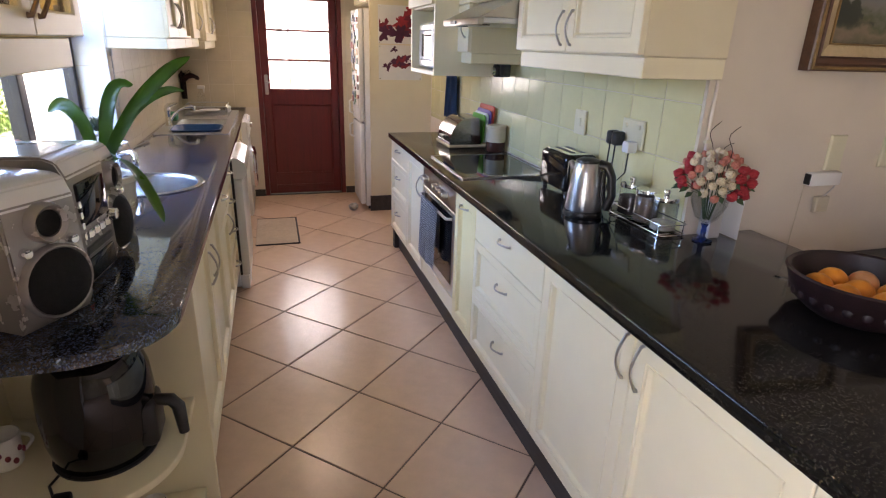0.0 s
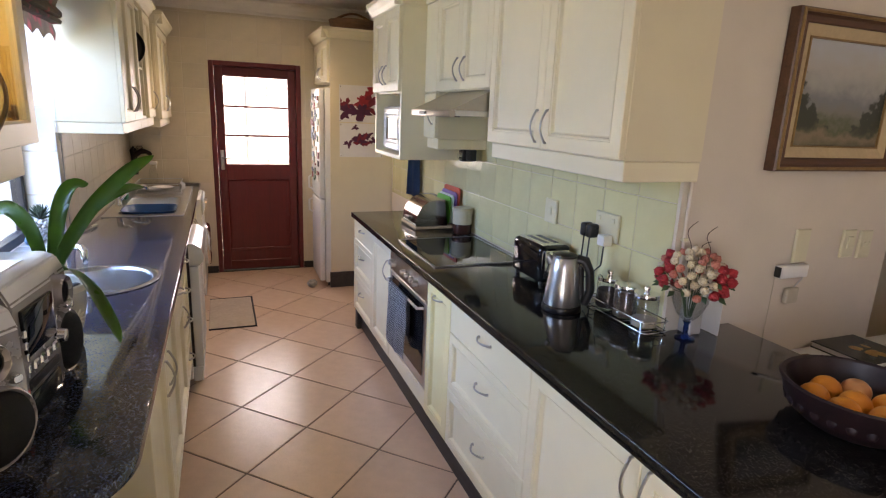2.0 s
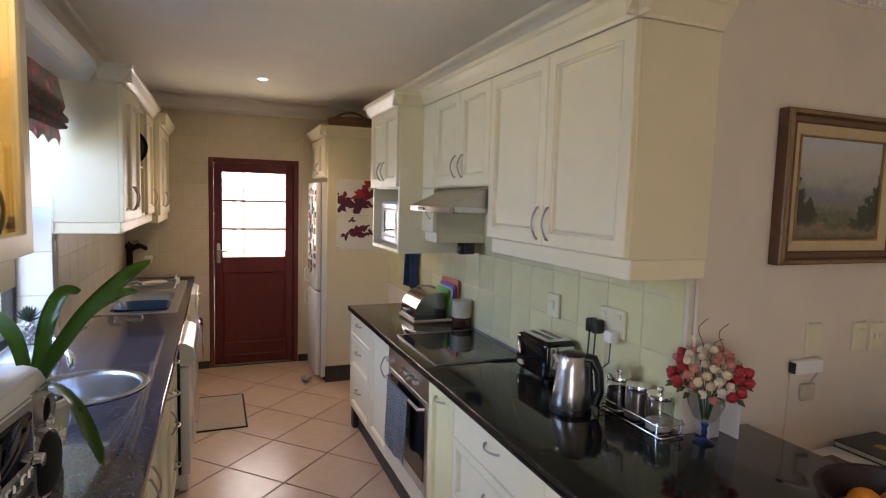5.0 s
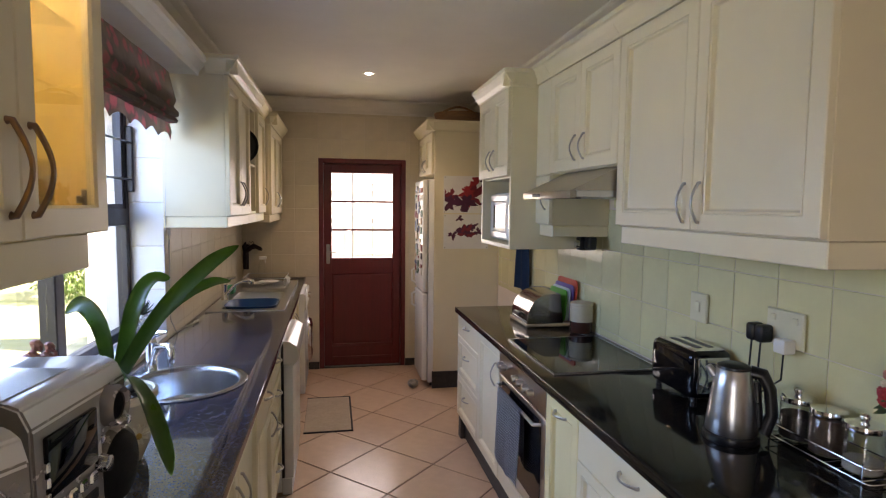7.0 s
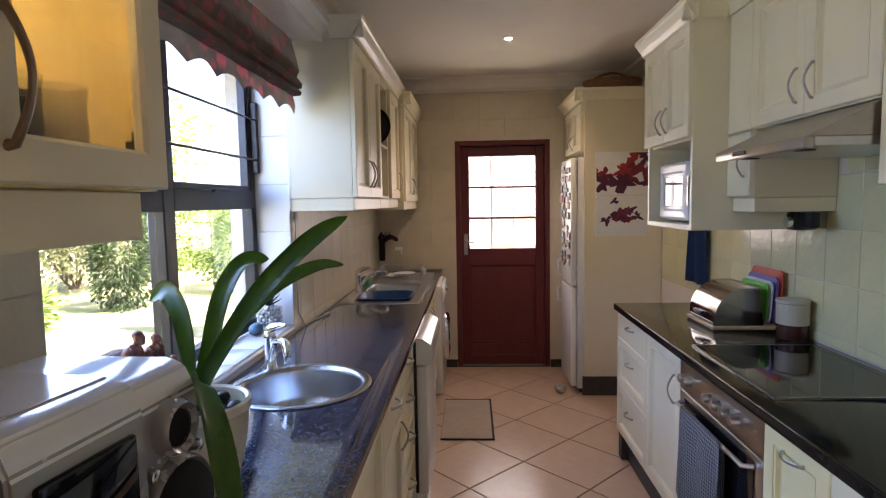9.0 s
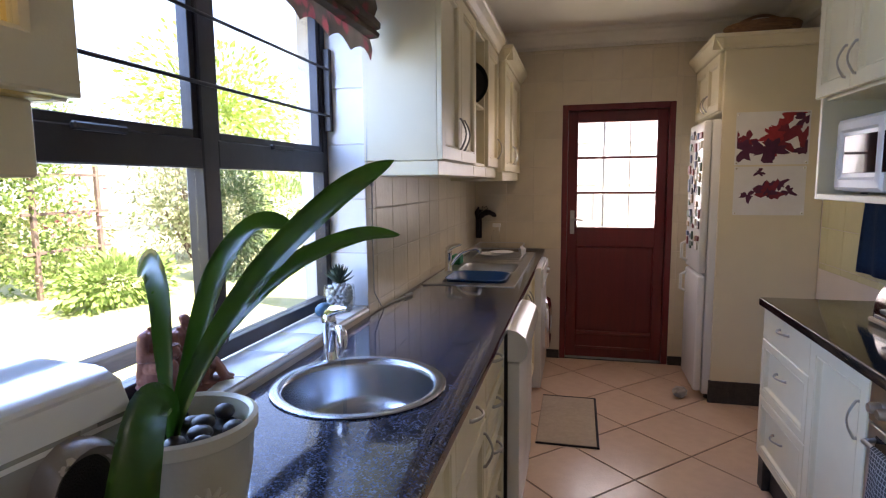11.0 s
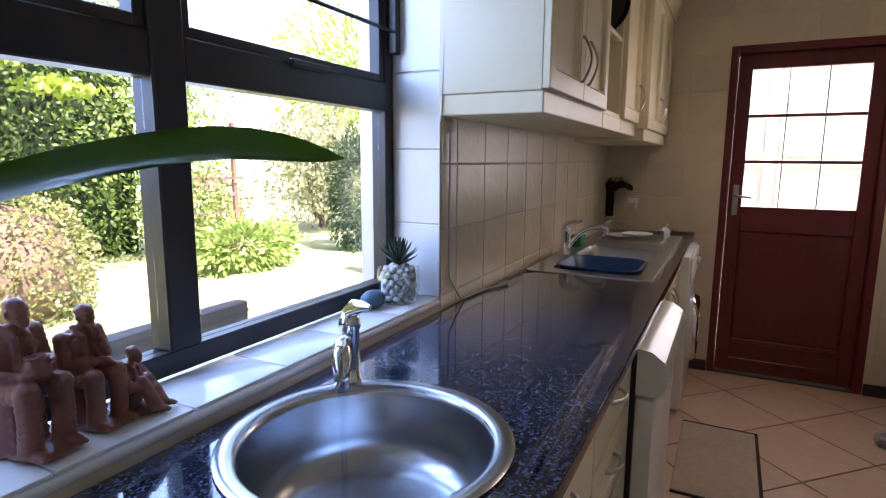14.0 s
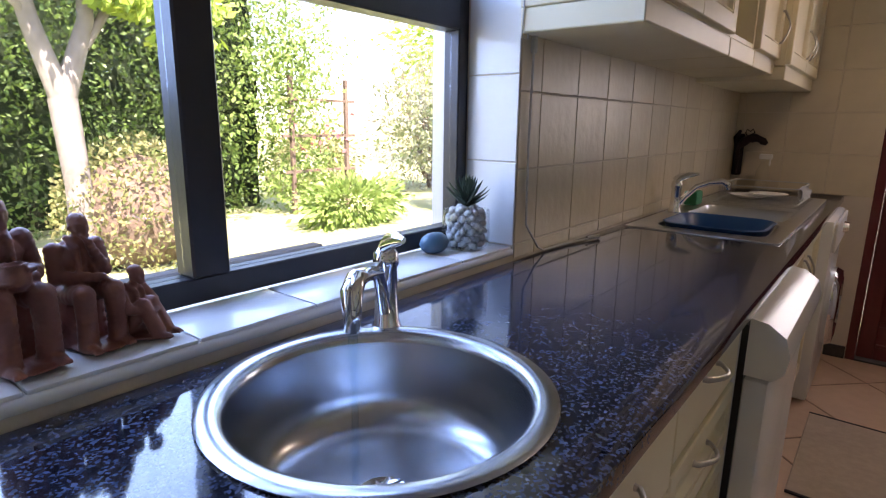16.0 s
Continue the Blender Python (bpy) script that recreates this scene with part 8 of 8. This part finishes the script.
LEAF = {"hedge": leaf_mat("hedge_leaf", (0.06, 0.12, 0.024), (0.15, 0.23, 0.05)), "lime": leaf_mat("lime_leaf", (0.20, 0.32, 0.04), (0.36, 0.46, 0.07)),
        "bush": leaf_mat("bush_leaf", (0.12, 0.17, 0.05), (0.30, 0.27, 0.12)), "dark": leaf_mat("conifer_leaf", (0.025, 0.055, 0.022), (0.05, 0.09, 0.03)),
        "pale": leaf_mat("pale_leaf", (0.22, 0.22, 0.13), (0.42, 0.36, 0.27)), "bed": leaf_mat("bed_leaf", (0.13, 0.22, 0.045), (0.30, 0.40, 0.11)), "flowering": leaf_mat("flowering_leaf", (0.12, 0.17, 0.06), (0.36, 0.36, 0.22)), "rose": leaf_mat("garden_rose", (0.55, 0.12, 0.16), (0.75, 0.35, 0.35))}
M["bark"] = mat("pale_bark", (0.27, 0.24, 0.21), 0.85, vary=0.25, scale=14, bump=0.2, bump_scale=40)
M["twig"] = mat("brown_twig", (0.16, 0.11, 0.08), 0.9, vary=0.2, scale=30)


def leaves(points, size, seed, droop=0.3):
    """A mesh of small pointed leaves at the points, turned at random."""
    r = np.random.default_rng(seed)
    p = np.asarray(points, float)
    n = len(p)
    a = r.normal(size=(n, 3))
    a /= np.linalg.norm(a, axis=1)[:, None]
    a[:, 2] -= droop
    a /= np.linalg.norm(a, axis=1)[:, None]
    c = np.cross(a, r.normal(size=(n, 3)))
    c /= np.linalg.norm(c, axis=1)[:, None]
    s = size * r.uniform(0.6, 1.3, (n, 1))
    v = np.stack([p - a * s * 0.5, p + c * s * 0.27, p + a * s * 0.5, p - c * s * 0.27], 1).reshape(-1, 3)
    f = np.arange(n * 4).reshape(-1, 4)
    me = bpy.data.meshes.new("leaves")
    me.from_pydata(v.tolist(), [], f.tolist())
    return me


def leafy(parent, name, points, size, material, seed, droop=0.3):
    me = leaves(points, size, seed, droop)
    me.materials.append(material)
    ob = new(name, me)
    ob.parent = parent
    ob.matrix_parent_inverse = Matrix.Translation(-parent.location)
    return tagged(ob, kind="stuff")


def cloud(r, n, c, rad, shell=0.35, lumps=0.25, seed=0):
    """Points in the lumpy outer shell of an ellipsoid."""
    d = r.normal(size=(n, 3))
    d /= np.linalg.norm(d, axis=1)[:, None]
    lump = np.array([1 + lumps * noise.noise(Vector(q) * 2.3 + Vector((seed, 0, 0))) + 0.5 * lumps * noise.noise(Vector(q) * 6.0 + Vector((0, seed, 0))) for q in d])
    t = (1 - shell * r.random(n) ** 1.5) * lump
    return np.asarray(c) + d * t[:, None] * np.asarray(rad)


rg = np.random.default_rng(4)
# tall clipped hedge at the end of the lawn
hg = thing("hedge", (-9.0, 4.0, GZ), "tall leafy green hedge closing the garden", "hedge")
n = 30000
y, z = rg.uniform(-4.0, 8.6, n), rg.uniform(GZ, 4.6, n)
top = 3.9 + np.array([0.7 * noise.noise(Vector((q * 0.6, 3.1, 0))) for q in y])
bulge = np.array([0.5 * noise.noise(Vector((a * 0.9, b * 0.9, 0))) + 0.28 * noise.noise(Vector((a * 3, b * 3, 5))) for a, b in zip(y, z)])
x = -8.6 + bulge - rg.random(n) ** 2 * 0.6
ok = z < top
leafy(hg, "leaves", np.stack([x, y, z], 1)[ok], 0.085, LEAF["hedge"], 1)
# dark sheet behind the leaves, its colour standing in for inner shade
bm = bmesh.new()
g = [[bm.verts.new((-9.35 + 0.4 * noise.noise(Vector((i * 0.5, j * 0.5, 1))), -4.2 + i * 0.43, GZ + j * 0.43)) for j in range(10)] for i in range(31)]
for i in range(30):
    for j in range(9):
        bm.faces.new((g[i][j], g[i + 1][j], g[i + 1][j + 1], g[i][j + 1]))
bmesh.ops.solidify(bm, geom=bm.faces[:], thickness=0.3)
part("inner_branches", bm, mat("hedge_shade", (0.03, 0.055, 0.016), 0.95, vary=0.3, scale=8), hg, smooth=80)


def tree(name, base, label, seed, trunk, crowns, leaf, size, count, lean=(0, 0)):
    t = thing(name, base, label, "tree")
    b = Vector(base)
    for pts, rads in trunk:
        part("trunk" if pts[0][2] == 0 else "limb", tube(bmesh.new(), [b + Vector(p) for p in pts], rads, 10), M["bark"], t, smooth=70)
    r = np.random.default_rng(seed)
    pts = np.concatenate([cloud(r, int(count * k), b + Vector(c), rad, 0.75, 0.5, seed + i) for i, (c, rad, k) in enumerate(crowns)])
    leafy(t, "crown", pts, size, leaf, seed)
    return t


TB = (-6.43, 4.72, GZ)
tree("tree", TB, "pale-barked young tree with lime green leaves", 8,
     [([(0, 0, 0), (0.0, 0.0, 0.9), (-0.04, -0.03, 1.75)], [0.145, 0.12, 0.13]),
      ([(-0.04, -0.03, 1.72), (-0.02, -0.22, 2.4), (0.0, -0.42, 3.4), (0.0, -0.5, 4.3)], [0.11, 0.085, 0.06, 0.03]),
      ([(-0.04, -0.03, 1.72), (0.0, 0.24, 2.5), (-0.05, 0.30, 3.3), (0.1, 0.35, 4.4)], [0.11, 0.075, 0.06, 0.03]),
      ([(0.0, 0.20, 2.25), (0.0, 0.62, 2.9), (0.05, 1.15, 3.6), (0.1, 1.5, 4.1)], [0.05, 0.04, 0.03, 0.015]),
      ([(0.0, -0.25, 2.5), (0.1, -0.8, 3.1), (0.1, -1.2, 3.8)], [0.05, 0.04, 0.02]),
      ([(0.05, 0.85, 3.2), (0.15, 1.05, 2.95), (0.2, 1.35, 2.6)], [0.02, 0.014, 0.006])],
     [((0.3, -0.15, 2.95), (0.45, 0.55, 0.20), 0.16), ((0.3, 0.55, 2.65), (0.35, 0.40, 0.14), 0.08), ((0.35, 1.05, 2.35), (0.25, 0.35, 0.10), 0.05), ((0.1, -0.5, 3.55), (0.9, 0.9, 0.35), 0.3), ((0.1, 0.2, 3.25), (0.8, 0.5, 0.3), 0.16), ((0.2, 1.25, 2.75), (0.3, 0.45, 0.16), 0.05), ((0, 0.3, 4.5), (1.5, 2.0, 0.7), 0.5)],
     LEAF["lime"], 0.13, 4200)

# rounded bush under the tree
bs = thing("round_bush", (-6.6, 5.35, GZ), "rounded sunlit bush with tan new growth", "bush")
leafy(bs, "leaves", cloud(rg, 7000, (-6.6, 5.35, 0.25), (0.85, 0.85, 0.85), 0.25, 0.12, 3), 0.06, LEAF["bush"], 5)
bm = bmesh.new()
blob(bm, (-6.6, 5.35, 0.2), (0.68, 0.68, 0.70))
part("inner_branches", bm, M["twig"], bs, smooth=80)

# climbing rose on a wooden trellis
tl = thing("rose_trellis", (-8.0, 9.0, GZ), "climbing rose over a wooden trellis", "trellis")
for y in (8.5, 9.7):
    part("post", boxes([((-8.04, y - 0.035, GZ), (-7.97, y + 0.035, 2.0))], 0.005), M["twig"], tl)
for z in (0.4, 1.0, 1.6):
    part("rail", boxes([((-8.03, 8.3, z), (-7.98, 9.9, z + 0.05))], 0.004), M["twig"], tl)
leafy(tl, "leaves", np.concatenate([cloud(rg, 5200, (-8.2, 8.6, 2.0), (0.6, 1.1, 1.7), 0.8, 0.6, 7), cloud(rg, 1600, (-8.2, 8.9, 0.2), (0.5, 0.9, 0.6), 0.7, 0.5, 8)]), 0.09, LEAF["bed"], 9)
leafy(tl, "roses", cloud(rg, 60, (-7.9, 9.1, 1.0), (0.3, 0.9, 0.9), 0.9, 0.2, 9), 0.11, LEAF["rose"], 10)


def shrub(name, c, rad, n, size, leaf, label, seed, twigs=0, dense=True):
    t = thing(name, (c[0], c[1], GZ), label, "bush")
    r = np.random.default_rng(seed)
    leafy(t, "leaves", cloud(r, n, c, rad, 0.5 if dense else 0.9, 0.4, seed), size, leaf, seed)
    for i in range(twigs):
        a, k = r.uniform(0, 6.28), r.uniform(0.3, 0.95)
        p = Vector((c[0] + rad[0] * k * math.cos(a), c[1] + rad[1] * k * math.sin(a), c[2] + rad[2] * r.uniform(0.2, 1.1)))
        b0 = Vector((c[0] + 0.1 * math.cos(a), c[1] + 0.1 * math.sin(a), GZ))
        part("branch", tube(bmesh.new(), [b0, b0.lerp(p, 0.5) + Vector((0, 0, 0.15)), p], [0.022, 0.013, 0.004], 5), M["twig"], t)
    return t


shrub("flower_bed", (-6.6, 8.6, 0.0), (0.5, 1.0, 0.45), 2600, 0.11, LEAF["bed"], "leafy plants in a flower bed", 12)
_flower = shrub("bare_bush", (-9.0, 13.4, 1.3), (1.2, 2.0, 1.9), 6500, 0.08, LEAF["pale"], "pale twiggy flowering bush with dark leaves", 13, 40, False)
leafy(_flower, "dark_leaves", cloud(rg, 3400, (-8.2, 12.6, 1.15), (0.7, 1.9, 1.2), 0.7, 0.6, 31), 0.12, LEAF["flowering"], 32)
shrub("conifer", (-6.2, 10.9, 0.75), (0.55, 0.6, 1.15), 8000, 0.07, LEAF["dark"], "dark dense conifer shrub", 14)
shrub("garden_bush", (-8.5, 17.5, 0.6), (1.5, 2.5, 1.3), 6000, 0.12, LEAF["bed"], "sunlit mixed shrubs at the lawn's end", 15)
shrub("garden_bush", (-10.5, 10.8, 0.3), (0.8, 1.3, 0.8), 4000, 0.10, LEAF["bush"], "sunlit low shrubs by the lawn", 16)
shrub("garden_bush", (-5.0, 13.2, 0.5), (0.9, 1.2, 1.0), 5000, 0.09, LEAF["hedge"], "dark leafy shrub by the house wall", 17)
shrub("far_tree", (-14.0, 22.0, 4.0), (3.0, 4.0, 3.2), 7000, 0.25, LEAF["lime"], "distant leafy tree beyond the garden", 18, 10, False)

# garden bench outside the window
M["bench_wood"] = wood("weathered_bench", (0.17, 0.155, 0.145), (0.085, 0.078, 0.072), 0.8, axis=1, rings=14)
gb = thing("garden_bench", (-1.98, 3.1, -0.03), "weathered grey slatted garden bench against the terrace edge", "bench")
for k in range(4):
    part("slat", boxes([((-2.22 + k * 0.115, 2.20, 0.415), (-2.12 + k * 0.115, 3.90, 0.44))], 0.004), M["bench_wood"], gb)
part("back_rail", boxes([((-1.775, 2.16, 0.735), (-1.715, 3.94, 0.812))], 0.006), M["bench_wood"], gb)
part("back_rail", boxes([((-1.765, 2.16, 0.555), (-1.730, 3.94, 0.615))], 0.004), M["bench_wood"], gb)
for y in (2.20, 3.83):
    part("leg", boxes([((-1.775, y, -0.029), (-1.715, y + 0.07, 0.734))], 0.004), M["bench_wood"], gb)
    part("leg", boxes([((-2.21, y, -0.029), (-2.15, y + 0.07, 0.414))], 0.004), M["bench_wood"], gb)
    part("stretcher", boxes([((-2.149, y + 0.012, 0.33), (-1.776, y + 0.058, 0.40))], 0.003), M["bench_wood"], gb)
for dx in (0.012, 0.042):
    part("bolt", lathe(bmesh.new(), [(0, 0.006), (0.006, 0.005), (0.008, 0), (0, 0)], (-1.765 + dx, 3.9405, 0.775), 10, Matrix.Rotation(radians(-90), 4, "X")), M["pewter"], gb)
bh = thing("bird_house", (-5.35, 3.72, 1.9), "small red hanging bird feeder on the tree", "bird feeder")
part("box", boxes([((-5.42, 3.66, 1.80), (-5.28, 3.80, 1.93))], 0.006), mat("red_feeder", (0.42, 0.09, 0.05), 0.6), bh)
bm = bmesh.new()
q = [bm.verts.new(c) for c in ((-5.45, 3.63, 1.931), (-5.25, 3.63, 1.931), (-5.25, 3.83, 1.931), (-5.45, 3.83, 1.931), (-5.35, 3.73, 2.02))]
for f in ((0, 1, 4), (1, 2, 4), (2, 3, 4), (3, 0, 4), (3, 2, 1, 0)):
    bm.faces.new([q[i] for i in f])
part("roof", bm, mat("red_roof", (0.36, 0.06, 0.04), 0.6), bh)
part("hanger", tube(bmesh.new(), [(-5.35, 3.73, 2.015), (-5.40, 3.75, 2.35), (-5.55, 3.85, 2.5)], 0.004, 5), M["iron"], bh)

# white yard wall seen through the back door, with a moulded panel
yw = structure("yard_wall", boxes([((-3.0, 8.4, GZ), (3.5, 8.6, 3.2))]), M["outside_plaster"], "white yard wall outside the back door")
for x0 in (-0.45, 0.30, 1.05):
    for z0 in (0.95, 1.42, 1.89):
        part("panel_moulding", rects(bmesh.new(), face("-y", x0, 8.399, z0), 0.66, 0.40, [(0, 0), (0, 0.02), (0.025, 0.02), (0.025, 0.0)], close=False), M["outside_plaster"], yw)

# ---- tiles, the many small pieces ----
_tile_cache = {}


def tile_piece(name, parent, way, x, y, z, w, h, material, proud=0.0022):
    key = (way, round(w, 4), round(h, 4), material.name)
    me = _tile_cache.get(key)
    if me is None:
        m = face(way, 0, 0, 0)
        me = finish(rects(bmesh.new(), m, w, h, [(0, 0), (0.0003, proud - 0.0012), (0.002, proud)]), name, material)
        _tile_cache[key] = me
    ob = new(name, me)
    ob.location = (x, y, z)
    ob.parent = parent
    return ob


def tile_wall(parent, way, origin, us, vs, material, gap=0.003, skip=None):
    """Tiles between the listed joints across and up."""
    u, v, w = (Vector(a) for a in FACE[way])
    for a, b in zip(us, us[1:]):
        for c, d in zip(vs, vs[1:]):
            if skip and skip((a + b) / 2, (c + d) / 2):
                continue
            if b - a < 0.012 or d - c < 0.012:
                continue
            p = Vector(origin) + u * (a + gap / 2) + v * (c + gap / 2)
            tile_piece("tile", parent, way, *p, b - a - gap, d - c - gap, material)


def joints(a, b, pitch, start):
    k0 = math.floor((a - start) / pitch) + 1
    r = [a]
    while start + k0 * pitch < b - 0.004:
        if start + k0 * pitch > a + 0.004:
            r.append(start + k0 * pitch)
        k0 += 1
    return r + [b]


PIT = 0.22
# end wall round the door, up to the cornice
cols = joints(0, DOOR_A - XL, PIT, DOOR_A - XL)
tile_wall(wall_far, "-y", (XL, YF - 0.001, 0), cols, joints(0.07, zc, PIT, TOP), M["tile_beige"], skip=lambda u, v: v < TOP and u < 0.6)
cols = joints(DOOR_A - XL, DOOR_B - XL, PIT, DOOR_A - XL)
tile_wall(wall_far, "-y", (XL, YF - 0.001, 0), cols, [DOOR_T + 0.002] + joints(DOOR_T + 0.002, zc, PIT, TOP)[1:], M["tile_beige"])
cols = joints(DOOR_B - XL, XR - XL, PIT, DOOR_A - XL)
tile_wall(wall_far, "-y", (XL, YF - 0.001, 0), cols, joints(0.07, zc, PIT, TOP), M["tile_beige"])
# left wall between the worktop and the cupboards, and round the window
tile_wall(wall_left, "+x", (XL + 0.001, 0, 0), joints(WIN_B + 0.002, YF - 0.008, PIT, 4.18), joints(TOP + 0.002, 1.60, 0.197, 1.150), M["tile_beige"])
tile_wall(wall_left, "+x", (XL + 0.001, 0, 0), joints(1.5, WIN_A - 0.002, PIT, 2.38), joints(TOP + 0.002, 1.60, PIT, TOP), M["tile_beige"])
# window reveals
tile_wall(wall_left, "-y", (fx1 + 0.001, WIN_B - 0.001, 0), [0, XL + 0.002 - fx1], joints(SILL + 0.004, WIN_T - 0.003, PIT, SILL + 0.004), M["tile_white"])
tile_wall(wall_left, "+y", (XL + 0.002, WIN_A + 0.001, 0), [0, XL + 0.002 - fx1], joints(SILL + 0.004, WIN_T - 0.003, PIT, SILL + 0.004), M["tile_white"])
# right wall behind the hob
tile_wall(wall_right, "-x", (XR - 0.001, 0, 0), joints(-5.55, -YP - 0.002, 0.205, -2.38), joints(TOP + 0.002, 1.60, 0.215, TOP + 0.04), M["tile_green"], 0.0025)
tile_wall(wall_right, "-x", (XR - 0.001, 0, 0), joints(-3.50, -2.862, 0.205, -2.38), joints(1.604, 1.78, 0.215, TOP + 0.04), M["tile_green"], 0.0025)

# floor: square tiles laid on the diagonal, clipped at the walls
fl = bpy.data.objects["floor"]
E1, E2, F0, GAP = Vector((0.3145, 0.3145)), Vector((-0.3145, 0.3145)), Vector((0.303, 3.188)), 0.008


def clip(poly, axis, limit, keep_less):
    out_ = []
    for i in range(len(poly)):
        p, q = poly[i], poly[(i + 1) % len(poly)]
        ip, iq = (p[axis] <= limit) == keep_less, (q[axis] <= limit) == keep_less
        if ip:
            out_.append(p)
        if ip != iq:
            t = (limit - p[axis]) / (q[axis] - p[axis])
            out_.append(p.lerp(q, t))
    return out_


def slab_tile(poly, name="tile"):
    c = sum(poly, Vector((0, 0))) / len(poly)
    bm = bmesh.new()
    rows = []
    for z, k in ((-0.0035, 0.0), (-0.0015, 0.0), (0.0, 0.0025)):
        rows.append([bm.verts.new((*(p + (c - p).normalized() * k * 1.4), z)) for p in poly])
    n_ = len(poly)
    for a, b in zip(rows, rows[1:]):
        for k in range(n_):
            bm.faces.new((a[k], a[(k + 1) % n_], b[(k + 1) % n_], b[k]))
    bm.faces.new(rows[-1])
    return finish(bm, name, M["floor_tile"])


h = GAP / 2 / 0.44477
square = [E1 * a + E2 * b for a, b in ((h, h), (1 - h, h), (1 - h, 1 - h), (h, 1 - h))]
whole = slab_tile(square)
LIM = ((0, XL, False), (0, 4.19, True), (1, -2.19, False), (1, YF - 0.002, True))
for i in range(-12, 16):
    for j in range(-14, 16):
        o = F0 + E1 * i + E2 * j
        poly = [o + s for s in square]
        inside = all(XL < p.x < 4.19 and -2.19 < p.y < YF - 0.002 for p in poly)
        if inside:
            ob = new("tile", whole)
            ob.location = (o.x, o.y, 0)
        else:
            for ax, lim, less in LIM:
                poly = clip(poly, ax, lim, less)
                if len(poly) < 3:
                    break
            if len(poly) < 3:
                continue
            ob = new("tile", slab_tile(poly))
        ob.parent = fl
